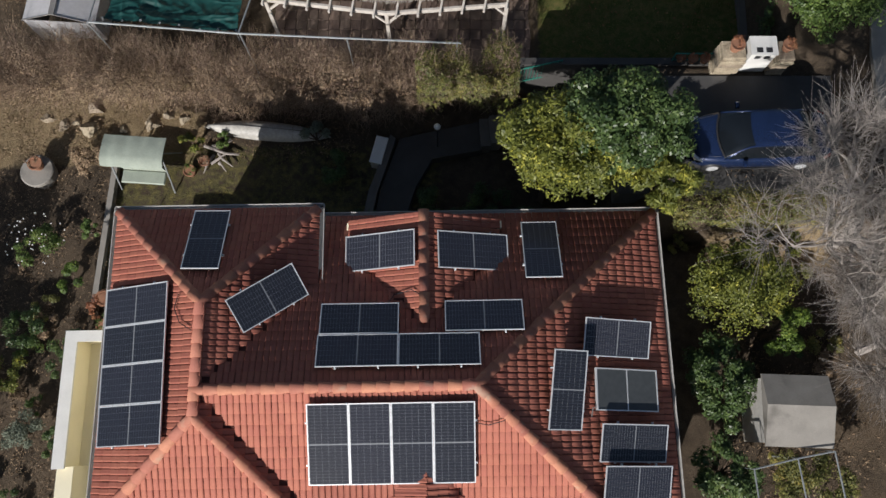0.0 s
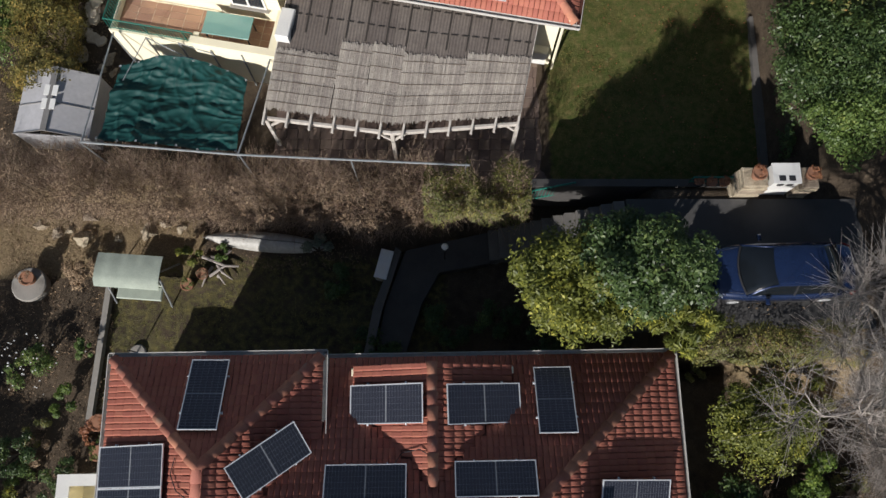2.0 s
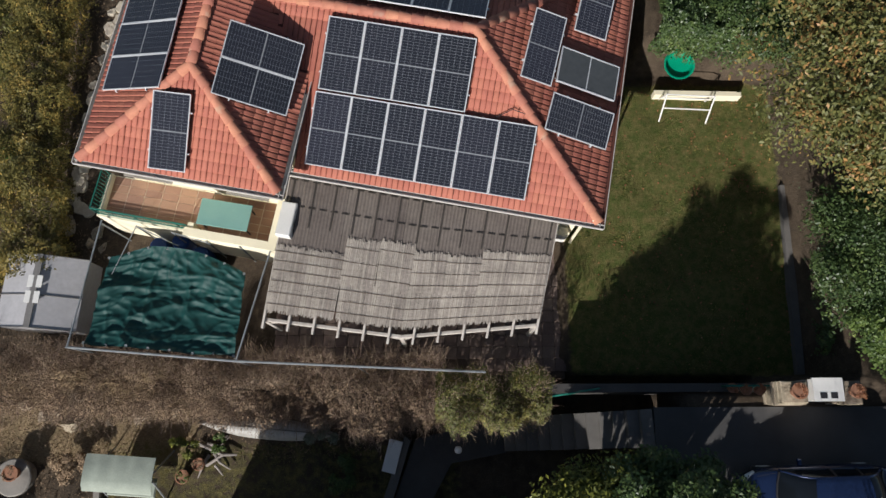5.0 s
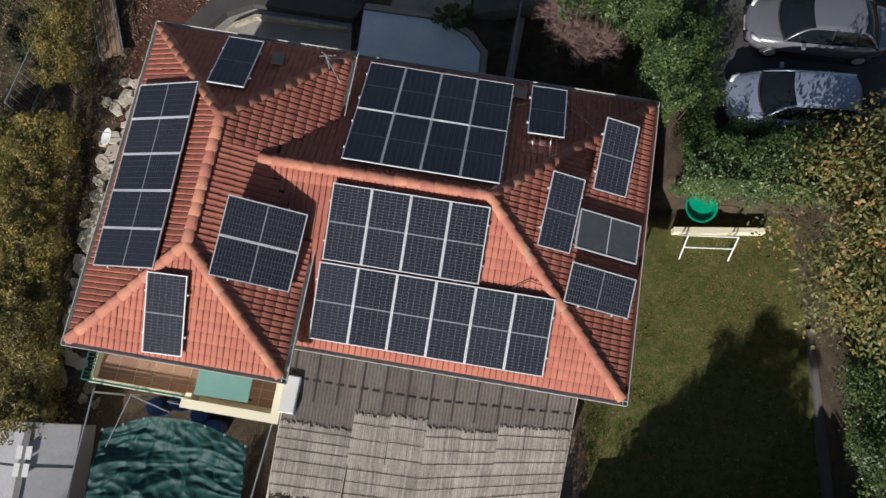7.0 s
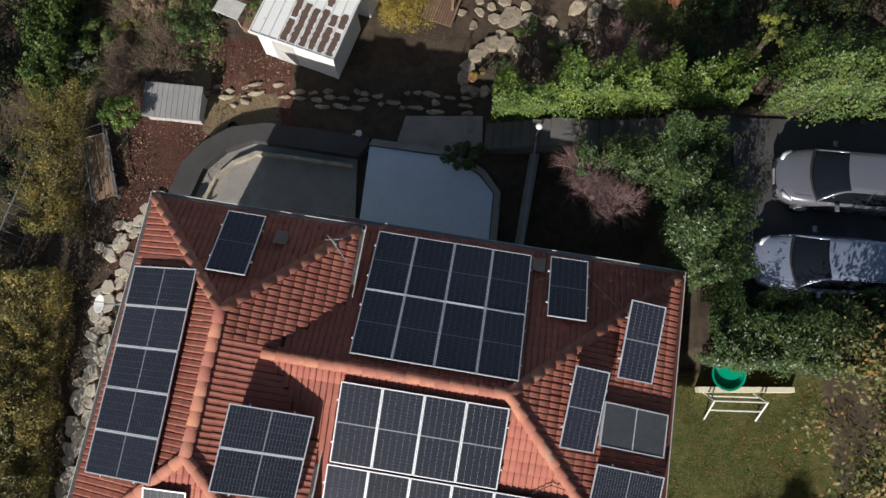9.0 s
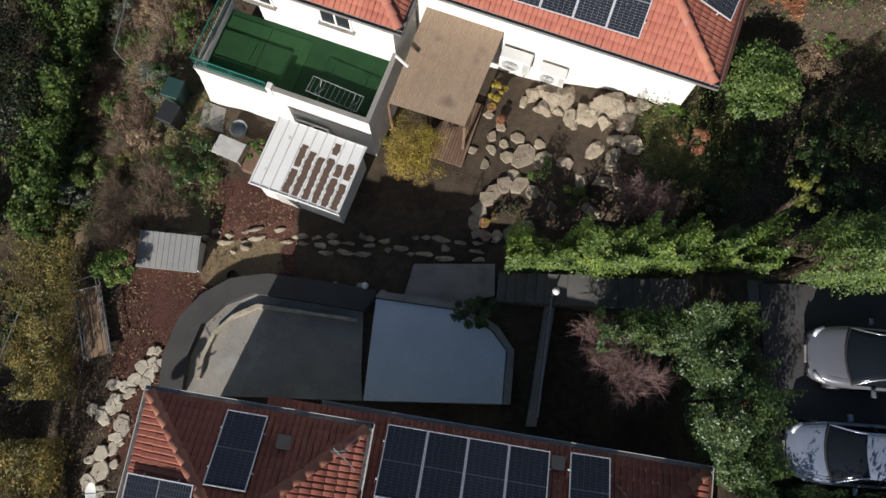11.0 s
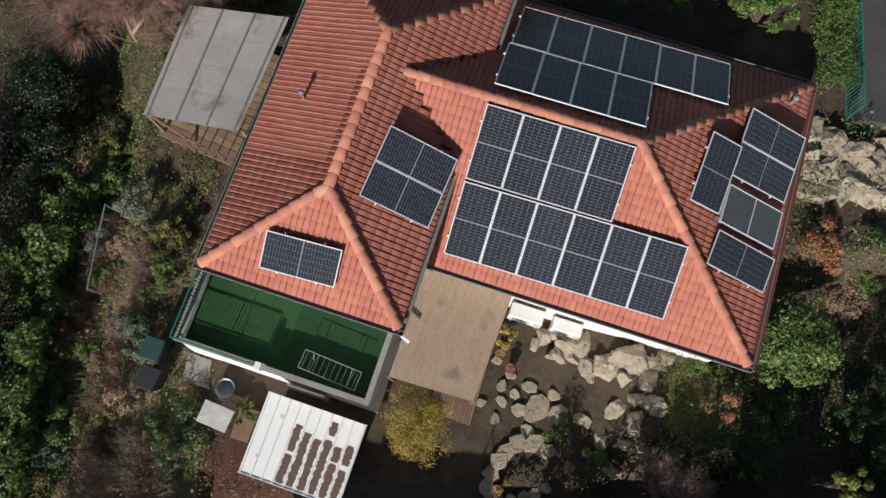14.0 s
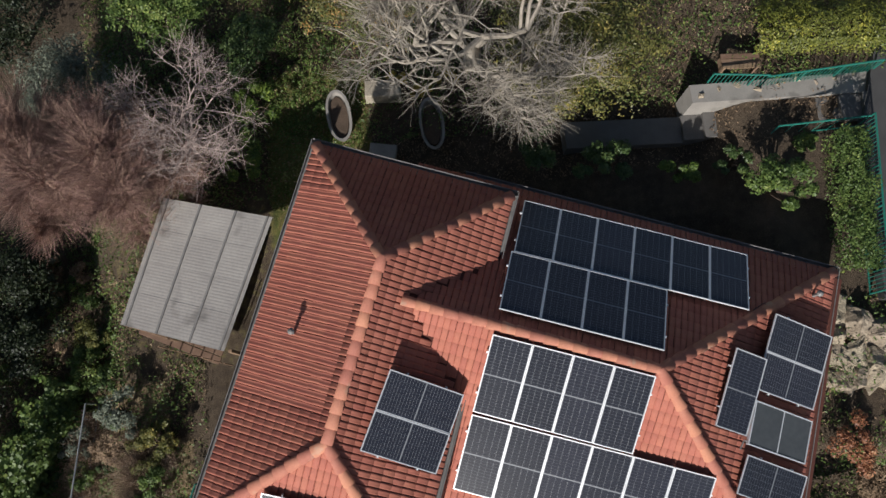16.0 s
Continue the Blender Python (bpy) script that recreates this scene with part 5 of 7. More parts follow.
for i in range(64):
    x, y = q9.uniform(-16.5, -9.8), q9.uniform(33.6, 48.5)
    if x > -11.4 and y > 43.5 or (x > -11.2 and 36 < y < 39):
        continue
    s = q9.uniform(0.35, 0.85)
    g = q9.choice((G_BROWN, G_BROWN, G_OLIVE, G_MID, G_MID, G_GREY, G_DARK))
    bush("wild_shrub", "low wild shrub on the overgrown slope", "shrub", x, y, s, s * q9.uniform(0.8, 1.2), s * q9.uniform(0.9, 1.7), g, int(1900 * s * s + 300), 0.085, "wild shrubs", k=max(8, int(16 * s * s)))
for i in range(26):
    x, y = q9.choice(((q9.uniform(8.5, 14), q9.uniform(32.6, 40.5)), (q9.uniform(-15.5, -12.6), q9.uniform(-3, 9)), (q9.uniform(9.2, 13), q9.uniform(-3, 5.5))))
    s = q9.uniform(0.3, 0.7)
    bush("wild_shrub", "low wild shrub on the garden soil", "shrub", x, y, s, s, s * q9.uniform(0.9, 1.5), q9.choice((G_BROWN, G_OLIVE, G_DARK, G_MID)), int(1900 * s * s + 250), 0.08, "wild shrubs", k=8)
for x, y, l in ((-13.2, 35.6, 2.4), (-11.2, 34.4, 1.8), (-12.4, 37.4, 2.6), (-11.4, 39.6, 2.2), (-12.9, 41.6, 2.6), (-14.6, 39.2, 2.0), (-11.0, 41.4, 1.4), (-14.0, 43.6, 2.2), (-12.2, 33.6, 2.0)):
    hedge("dry_brush", "tangle of dry brown stems on the slope", [(x - 0.3, y - l / 2), (x + 0.3, y + l / 2)], 1.4, 0.35, G_BROWN, 1500, 0.08, z=gz(x, y), group="dry brush", twig=M_TWIG, ntw=2600, rough=0.9, cat="dry brush")
# loose cover
scatter("grass_blades", "short patchy lawn grass", "grass", [(4.0, 10.8, 12.5, 22.4, 1.0), (-12.2, -3.0, 4.5, 10.3, 0.6)], 0.07, G_OLIVE, 420, 0.01, 0.22, 1.2)
scatter("fallen_leaves", "fallen brown leaves on the lawn", "leaves", [(4.5, 10.8, 12.6, 22.5, 1.0), (7.5, 10.8, 18.5, 22.6, 1.6)], 0.075, G_RUST, 9, 0.03, 0.7, 0.35)
scatter("undergrowth", "tangled green undergrowth on the slope", "undergrowth", [(-17, -9.0, 33.5, 50, 1.0), (-24, -17, 24, 60, 0.25), (-14, -4, 49, 60, 1.0), (5, 16, 33, 44, 0.7), (-13, 14, 51, 60, 1.0)], 0.10, G_MID, 260, 0.02, 0.45, 0.9, 0.9)
scatter("dry_litter", "dry brown twigs and leaf litter", "leaf litter", [(-17, -9.0, 33.5, 48, 1.0), (-20, -3, 9.8, 13, 0.6), (-24, -12, -6, 33, 0.5), (4, 16, 33, 44, 0.6), (-14, 12, 49, 60, 0.8), (-12.4, -6.6, 26, 34.5, 0.5), (9, 15, -4, 8, 0.6)], 0.10, G_BROWN, 240, 0.02, 0.3, 0.9, 0.25)


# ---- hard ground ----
# Concrete with the shade over stairs and paths put into its colour.
M_STEP = mat("shade_toned_concrete", (0.15, 0.14, 0.13), (0.09, 0.085, 0.078), 0.9, 1.5, 0.3, fine=50, space="World")
M_PAVE = mat("patio_paving", (0.21, 0.15, 0.12), (0.13, 0.095, 0.08), 0.85, 1.5, 0.3, fine=30, obj_var=0.3, space="World")
M_BLUE = mat("pool_cover_sheet", (0.62, 0.68, 0.74), (0.50, 0.56, 0.62), 0.45, 0.7, 0.15, fine=12)
# Dark coping colour; also stands for shade on the lower path and wall.
M_COPE = mat("coping_and_shade_concrete", (0.075, 0.071, 0.067), (0.045, 0.042, 0.04), 0.85, 1.2, 0.3, fine=40, space="World")
M_POOLF = mat("pool_floor", (0.33, 0.30, 0.255), (0.19, 0.18, 0.165), 0.8, 0.8, 0.15, fine=25, space="World", spots=((0.34, 0.33, 0.31), 0.5, 0.55))


def flat(name, label, cat, pts, z0, z1, material, kind="structure", bev=0.0):
    return single(name, MB().prism(pts, z0, z1, bev), material, label, cat, kind=kind)


flat("driveway", "dark asphalt driveway", "driveway", [(5.6, 7.2), (14.0, 7.2), (14.0, 11.35), (5.6, 11.35)], -0.6, 0.36, M_ASPH)
flat("parking", "dark asphalt parking between the hedges", "parking", [(7.7, 24.9), (15.5, 23.9), (15.5, 30.2), (8.0, 30.6)], 0.2, 1.04, M_ASPH)
flat("road", "worn grey asphalt road", "road", [(13.9, -12), (20, -12), (20, 23.8), (15.6, 23.8), (14.1, 12)], -0.5, 0.86, M_CONC)
flat("road", "worn grey asphalt road beside the fence", "road", [(11.7, 43.8), (18.5, 42.5), (18.5, 54), (14.2, 54), (12.4, 49.4)], 0.2, 1.62, M_ASPH)

patio = thing("patio", "brown paved patio under the pergola", "patio", kind="structure")
part("bed", MB().prism([(-6.3, 12.9), (3.3, 12.3), (3.75, 17.9), (-5.4, 19.2)], -2.0, -1.455), M_SOIL, patio)
_pm = MB().box(-0.195, -0.195, -0.05, 0.195, 0.195, 0.0, bev=0.012).mesh("paver", M_PAVE)
for i in range(24):
    for j in range(13):
        x, y = -6.0 + i * 0.4, 12.75 + j * 0.4
        if x < 3.2 + (y - 12.3) * 0.08 and (y > 12.95 or x > 0.6) and (x < -4.8 or x > 1.6 or y < 15.2):
            t = new("paver", _pm)
            t.parent = patio
            t.matrix_basis = pose(x, y, -1.425 + R.uniform(-0.006, 0.006), R.uniform(-0.5, 0.5), R.uniform(-0.5, 0.5), -5 + R.uniform(-0.6, 0.6))


def stones(owner, spots, z, material=M_STONE, name="stone", h=0.08, seed=2):
    """Uneven flagstones, each a piece of its own: (x, y, size)."""
    q = random.Random(seed)
    for x, y, s in spots:
        n = q.randint(6, 8)
        ring = []
        a0 = q.uniform(0, 6.28)
        el, tr = q.uniform(0.65, 1.0), q.uniform(0, 3.14)
        for k in range(n):
            a = a0 + 2 * math.pi * (k + q.uniform(-0.3, 0.3)) / n
            r = s * q.uniform(0.75, 1.1)
            px, py = r * math.cos(a), r * math.sin(a) * el
            ring.append((x + px * math.cos(tr) - py * math.sin(tr), y + px * math.sin(tr) + py * math.cos(tr)))
        zb = gz(x, y) if z is None else z
        part(name, MB().prism(ring, zb - 0.15, zb + h + q.uniform(-0.02, 0.03), 0.025), material, owner)


def rock(mb, x, y, z, sx, sy, sz, seed, turn=None):
    """A broken boulder: an icosphere cut by a few planes and roughened."""
    bm = bmesh.new()
    bmesh.ops.create_icosphere(bm, subdivisions=4 if sz > 0.3 else 3 if sz > 0.14 else 2, radius=1.0)
    q = random.Random(seed)
    cuts = [(Vector((q.uniform(-1, 1), q.uniform(-1, 1), q.uniform(-0.2, 1))).normalized(), q.uniform(0.34, 0.72)) for _ in range(13)]
    a = q.uniform(0, 6.28) if turn is None else turn
    vs = []
    for v in bm.verts:
        p = v.co.copy()
        for n_, d in cuts:
            e = p.dot(n_) - d
            if e > 0:
                p -= n_ * e
        p *= 1 + 0.22 * noise.noise(p * 1.7 + Vector((seed, 0, 0))) + 0.12 * noise.noise(p * 5 + Vector((seed, 3, 0))) + 0.06 * noise.noise(p * 11 + Vector((seed, 5, 0)))
        p = Vector((p.x * sx, p.y * sy, p.z * sz))
        vs.append((x + p.x * math.cos(a) - p.y * math.sin(a), y + p.x * math.sin(a) + p.y * math.cos(a), z + p.z))
    fs = [tuple(v.index for v in f.verts) for f in bm.faces]
    bm.free()
    return mb.add(vs, fs)


def boulders(spots, label, group, base=None, scale=1.0):
    for i, (x, y, s) in enumerate(spots):
        q = random.Random(int(x * 97 + y * 31))
        s *= 1.22 * scale
        z = (gz(x, y) if base is None else base) + s * 0.08
        single("boulder", rock(MB(), x, y, z, s * q.uniform(0.8, 1.15), s * q.uniform(0.65, 1.0), s * q.uniform(0.5, 0.8), int(x * 100 + y * 7) % 997), M_STONE, label, "rock", group)


# stones on the bank of the lower garden, and the rockery below house C
boulders([(-15.2, 11.5, 0.35), (-13.35, 11.85, 0.45), (-13.3, 11.0, 0.5), (-12.2, 11.0, 0.22), (-11.1, 11.2, 0.45), (-10.5, 11.5, 0.35), (-14.6, 11.2, 0.25), (-9.9, 11.35, 0.3), (-14.0, 11.3, 0.22)], "pale limestone boulder on the garden bank", "bank boulders")
boulders([(1.8, 37.85, 0.5), (2.4, 37.85, 0.6), (2.85, 37.5, 0.65), (3.4, 36.9, 0.62), (4.3, 36.85, 0.66), (5.25, 36.85, 0.52), (4.65, 36.25, 0.62), (3.65, 35.45, 0.42), (4.15, 35.05, 0.5), (2.75, 35.2, 0.36), (2.15, 37.3, 0.55), (4.0, 36.35, 0.45), (4.8, 35.6, 0.52), (3.05, 36.85, 0.42), (3.85, 37.0, 0.5), (4.85, 36.75, 0.5), (4.3, 35.7, 0.42), (1.45, 37.6, 0.35), (2.6, 37.15, 0.4), (3.2, 34.5, 0.38), (3.9, 34.4, 0.4), (3.5, 33.6, 0.38), (4.5, 34.2, 0.3), (2.2, 33.8, 0.3)], "pale limestone boulder in the rockery", "rockery boulders", scale=0.9)
boulders([(9.9, 42.9, 0.8), (10.6, 42.3, 0.9), (11.4, 42.9, 0.9), (12.2, 42.3, 1.0), (11.0, 41.6, 0.8), (12.0, 41.4, 0.8), (12.9, 41.6, 0.9), (10.2, 41.6, 0.6), (13.0, 43.2, 0.9), (10.3, 43.6, 0.8), (13.8, 42.2, 1.0), (12.6, 40.8, 0.6), (13.5, 40.9, 0.7), (9.6, 41.9, 0.5), (10.9, 43.2, 1.0), (11.8, 42.2, 1.0), (12.6, 42.8, 1.0), (11.5, 41.9, 0.9), (13.4, 42.6, 1.0), (10.6, 41.9, 0.8), (12.5, 41.7, 0.9), (14.2, 41.6, 0.9), (10.1, 42.4, 0.8), (14.4, 43.0, 1.0)], "large pale rock in the bank beside the road", "road bank rocks", 1.15)
pth = thing("stone_path", "irregular pale flagstone path beside the house", "path", kind="structure")
q7 = random.Random(8)
sp = []
for i in range(62):
    y = 17.5 + i * 0.165
    xm = -13.15 + (y - 19) * 0.105
    sp.append((xm + q7.uniform(-0.42, 0.42), y, q7.uniform(0.2, 0.38)))
sp += [(-12.6 + i * 0.15 + q7.uniform(-0.45, 0.45), 27.3 + i * 0.14 + q7.uniform(-0.25, 0.25), q7.uniform(0.15, 0.27)) for i in range(13) for _ in range(2)]
M_FLAG = mat("pale_flagstone", (0.56, 0.50, 0.41), (0.34, 0.29, 0.22), 0.9, 3.0, 0.8, fine=26, obj_var=0.3, space="World", bdist=0.03)
stones(pth, sp, None, M_FLAG)
pth2 = thing("stepping_stones", "pale stepping stones on the soil above the pool", "path", kind="structure")
stones(pth2, [(-6.75 + i * 0.4 + q7.uniform(-0.1, 0.1), 31.0 - i * 0.05 + q7.uniform(-0.25, 0.25), q7.uniform(0.17, 0.3)) for i in range(11)] + [(-7.6, 31.5, 0.15), (-8.2, 31.5, 0.2), (-4.3, 31.1, 0.22), (-5.2, 31.2, 0.2)], None, M_FLAG, seed=5)
pth3 = thing("stepping_stones", "large flagstones below the rockery", "path", kind="structure")
stones(pth3, [(1.35, 35.6, 0.52), (2.05, 35.35, 0.42), (0.3, 36.4, 0.27), (0.25, 35.9, 0.24), (0.68, 36.1, 0.2), (0.78, 35.6, 0.3), (0.0, 35.35, 0.22), (1.2, 36.3, 0.3), (0.6, 36.75, 0.22), (-0.4, 35.9, 0.2), (1.0, 34.95, 0.28), (0.2, 37.2, 0.2), (1.9, 36.0, 0.25)], None, seed=6)
ring = thing("stone_ring_planter", "curved pale stone edging round a planting bed", "planter")
for i, (x, y, r_) in enumerate(((0.65, 34.6, 0.36), (0.3, 34.4, 0.32), (0.02, 34.1, 0.34), (-0.22, 33.7, 0.32), (-0.4, 33.3, 0.3), (-0.35, 32.95, 0.22), (-0.05, 32.85, 0.26), (0.35, 32.85, 0.24), (0.74, 32.92, 0.26), (1.1, 33.0, 0.24), (1.45, 33.15, 0.24), (1.15, 34.55, 0.38), (1.6, 34.3, 0.32))):
    stones(ring, [(x, y, r_)], None, M_STONE, seed=40 + i, h=0.16)
for i in range(4):
    bush("bed_plant", "small green plant in the stone ring", "plant", 0.3 + 0.25 * i, 33.5 + 0.2 * (i % 2), 0.22, 0.2, 0.35, G_DARK if i else G_GOLD, 260, 0.06, "bed plants", k=6)
# two low rows of dry stone below house C
for nm, y0, x0, x1 in (("dry_stone_wall", 33.0, -12.9, 0.4), ("dry_stone_wall", 32.72, -10.2, 0.3), ("dry_stone_wall", 32.4, -8.6, 0.0)):
    w = thing(nm, "low dry stone garden wall of pale limestone", "garden wall", "dry stone walls")
    x, k = x0, 0
    while x < x1:
        l = R.uniform(0.25, 0.75)
        y = y0 + (0.6 if x < -11.5 else 0) - (x + 6) * 0.06 + 0.09 * math.sin(x * 2.3) + R.uniform(-0.05, 0.05)
        if R.random() > 0.16:
            part("stone", rock(MB(), x, y, gz(x, y) + R.uniform(0.03, 0.09), l * 0.6, R.uniform(0.11, 0.17), 0.11, k + int(y0 * 10), R.uniform(-0.25, 0.2)), M_STONE, w)
        x += l * 1.08
        k += 1

# pool with its curved surround and white cover
cop = [(-10.7, 27.6), (-10.65, 28.9), (-10.2, 30.2), (-9.5, 30.95), (-8.6, 31.45), (-7.4, 31.6), (-5.5, 31.3), (-3.6, 30.95), (-3.7, 28.0)]
inn = [(-9.95, 27.7), (-9.85, 28.9), (-9.45, 29.95), (-8.75, 30.6), (-7.8, 30.95), (-6.4, 30.7), (-4.2, 30.3), (-4.25, 28.1)]
pool = thing("pool_surround", "sunken concrete pool bay with a dark curved coping", "pool", kind="structure")
def band(mb, outer, inner, z0, z1):
    """A wall band between two open lines with equal numbers of points."""
    n = len(outer)
    vs = [(*p, z) for z in (z0, z1) for line in (outer, inner) for p in line]
    fs = []
    for i in range(n - 1):
        o0, o1, i0, i1 = i, i + 1, n + i, n + i + 1
        fs += [(o0 + 2 * n, i0 + 2 * n, i1 + 2 * n, o1 + 2 * n), (o0, o1, o1 + 2 * n, o0 + 2 * n), (i1, i0, i0 + 2 * n, i1 + 2 * n)]
    fs += [(0, 2 * n, 3 * n, n), (n - 1, 2 * n - 1, 4 * n - 1, 3 * n - 1)]
    return mb.add(vs, fs)
part("coping", band(MB(), cop[:8], inn[:7] + [(-4.15, 30.3)], -2.2, -1.05), M_COPE, pool, "dark grey curved coping")
part("floor", MB().prism(inn + [(-4.2, 27.4)], -2.4, -1.38), M_POOLF, pool, "bare concrete pool bay floor")
kin = [(-9.55, 28.2), (-9.45, 28.9), (-9.1, 29.7), (-8.5, 30.25), (-7.7, 30.6), (-6.4, 30.4), (-4.35, 30.05)]
kin2 = [(-9.43, 28.2), (-9.34, 28.85), (-9.0, 29.62), (-8.44, 30.14), (-7.68, 30.47), (-6.4, 30.28), (-4.35, 29.93)]
part("inner_kerb", band(MB(), kin, kin2, -1.45, -1.16), M_STONE_S, pool, "pale inner kerb")
cov = thing("pool_cover", "taut pale blue-white pool cover", "pool cover")
part("sheet", MB().prism([(-4.15, 27.4), (-3.75, 30.7), (-1.0, 30.25), (0.05, 29.55), (0.5, 28.9), (0.3, 27.2)], -1.6, -1.12, 0.03), M_BLUE, cov)
part("edge_beam", band(MB(), [(-3.75, 30.95), (-0.9, 30.5), (0.25, 29.7), (0.75, 28.9), (0.55, 27.2)], [(-3.75, 30.72), (-1.0, 30.27), (0.07, 29.57), (0.52, 28.9), (0.32, 27.2)], -2.0, -1.05), M_CONC, cov)
flat("slab", "pale concrete landing at the foot of the stairs", "slab", [(-2.5, 31.9), (0.25, 31.85), (0.2, 30.75), (-0.6, 30.6), (-1.6, 29.9), (-2.9, 30.6)], -2.0, -1.33, M_CONC, bev=0.02)
flat("garden_walk", "concrete strip beside the small garden", "path", [(1.05, 26.5), (1.35, 26.5), (2.15, 30.3), (1.85, 30.4)], -2.0, -1.15, M_CONC)


def staircase(label, a, b, width, z0, z1, n, side=1):
    """A straight flight from a to b; the steps are pieces."""
    a, b = Vector((*a, 0)), Vector((*b, 0))
    d = (b - a) / n
    nrm = Vector((-d.y, d.x, 0)).normalized() * width * side
    s = thing("staircase", label, "stairs", "garden stairs", kind="structure")
    for i in range(n):
        p, q = a + d * i, a + d * (i + 1)
        z = z0 + (z1 - z0) * (i + 1) / n
        part("step", MB().prism([(p.x, p.y), (q.x, q.y), (q.x + nrm.x, q.y + nrm.y), (p.x + nrm.x, p.y + nrm.y)], z - 0.7, z, 0.012), M_STEP, s)
    return s


staircase("concrete garden stairs between the hedges", (0.22, 30.55), (2.65, 30.2), 0.98, -1.33, -0.1, 8)
flat("landing", "concrete landing between two flights", "landing", [(2.65, 30.2), (4.0, 30.05), (4.05, 31.05), (2.7, 31.2)], -1.0, -0.09, M_STEP)
staircase("concrete garden stairs up to the parking", (4.0, 30.05), (8.05, 29.7), 1.0, -0.1, 1.0, 9)
staircase("concrete garden stairs down from the driveway", (1.4, 10.0), (5.6, 10.2), 1.1, -2.75, 0.33, 12)
# The path's dark colour carries the shade behind the house.
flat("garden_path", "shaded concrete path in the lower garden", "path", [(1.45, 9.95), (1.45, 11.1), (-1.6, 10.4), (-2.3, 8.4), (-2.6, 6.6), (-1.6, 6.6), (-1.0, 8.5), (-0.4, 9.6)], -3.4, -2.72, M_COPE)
flat("kerb_wall", "low stone wall along the lower path", "garden wall", [(-2.4, 8.2), (-1.75, 10.35), (-1.95, 10.5), (-2.7, 8.3), (-3.0, 6.6), (-2.7, 6.6)], -3.4, -2.55, M_STEP)
flat("kerb_wall", "low kerb of the planting bed", "garden wall", [(-12.5, 4.0), (-12.3, 4.0), (-12.1, 9.6), (-12.3, 9.6)], -3.4, -2.95, M_CONC)
staircase("stone stairs up to the road", (7.2, 49.65), (13.2, 49.4), 0.85, 0.35, 1.6, 9)
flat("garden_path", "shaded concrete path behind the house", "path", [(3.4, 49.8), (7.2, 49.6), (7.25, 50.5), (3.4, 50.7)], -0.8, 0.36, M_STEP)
flat("retaining_wall", "pale stone wall beside the stairs", "retaining wall", [(7.3, 50.5), (13.2, 50.3), (13.2, 51.0), (7.3, 51.1)], -0.5, 1.45, M_CONC)
boulders([(7.6 + i * 0.62, 50.75 + 0.12 * (i % 3), 0.3) for i in range(9)], "pale stone capping beside the stairs", "stair wall stones", 1.4, 0.6)
# Tree shade on this wall is put into its dark colour.
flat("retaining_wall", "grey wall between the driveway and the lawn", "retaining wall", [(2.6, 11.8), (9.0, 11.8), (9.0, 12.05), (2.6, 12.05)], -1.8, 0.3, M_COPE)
flat("low_wall", "cream rendered low wall behind the swing frame", "garden wall", [(6.8, 22.1), (9.85, 22.03), (9.85, 22.2), (6.8, 22.27)], -1.8, -0.9, M_CREAM, bev=0.02)
flat("kerb_wall", "low concrete kerb along the lawn", "garden wall", [(10.7, 12.4), (10.95, 12.4), (11.15, 18.8), (10.9, 18.8)], -1.6, -1.05, M_STEP)


# ---- things ----
def fence(name, label, p, q, h, material, gap=0.12, cat="fence"):
    t = thing(name, label, cat)
    p, q = Vector(p), Vector(q)
    d = q - p
    n = max(2, int(d.length / gap))
    up = Vector((0, 0, h))
    part("rail", MB().tube([p + up, q + up], 0.03), material, t)
    part("rail", MB().tube([p + up * 0.1, q + up * 0.1], 0.025), material, t)
    for i in range(n + 1):
        a = p + d * (i / n)
        big = i % 10 == 0 or i == n
        part("post" if big else "bar", MB().tube([a - up * (0.15 if big else 0), a + up], 0.03 if big else 0.012, 5), material, t)
    return t


fence("green_fence", "green metal fence at the top of the steps", (2.65, 11.7, -0.85), (4.0, 11.9, -0.6), 1.0, M_GREEN)
fence("green_fence", "green metal fence beside the gate", (7.7, 11.95, 0.3), (9.1, 11.95, 0.3), 0.45, M_GREEN)
fence("green_fence", "green metal fence above the stairs", (7.9, 51.15, 1.0), (9.5, 50.85, 1.2), 1.0, M_GREEN)
fence("green_fence", "green metal fence above the stairs", (9.5, 50.85, 1.2), (13.1, 51.0, 1.3), 0.9, M_GREEN)
fence("green_fence", "green metal fence beside the road", (11.5, 44.0, 1.2), (12.2, 49.2, 1.4), 1.1, M_GREEN)
fence("green_fence", "green metal handrail beside the stairs", (9.6, 49.3, 1.0), (12.2, 49.2, 1.4), 0.9, M_GREEN, 0.4)
fence("wire_fence", "old grey wire fence on the slope", (-13.6, 40.4, -3.0), (-13.15, 43.4, -3.0), 1.1, M_PIPE, 0.5)
fence("wire_fence", "grey wire fence at the garden edge", (-16.8, 27.5, -3.4), (-15.6, 31.5, -3.4), 1.6, M_PIPE, 0.3)
fence("handrail", "dark metal handrail beside the pool", (1.3, 26.8, -1.15), (1.95, 30.6, -1.15), 0.9, M_PIPE, 0.9, "handrail")


def lamp_post(x, y, z, h):
    l = thing("garden_lamp", "small white globe lamp on a thin post", "garden lamp", "garden lamps", at=pose(x, y, z))
    part("post", MB().tube([(0, 0, -0.05), (0, 0, h)], 0.03), M_DARK, l)
    part("globe", MB().lathe(0, 0, [(0.04, h), (0.1, h + 0.04), (0.12, h + 0.11), (0.09, h + 0.19), (0.03, h + 0.22)], 12), M_AC, l, "white glass globe", True)


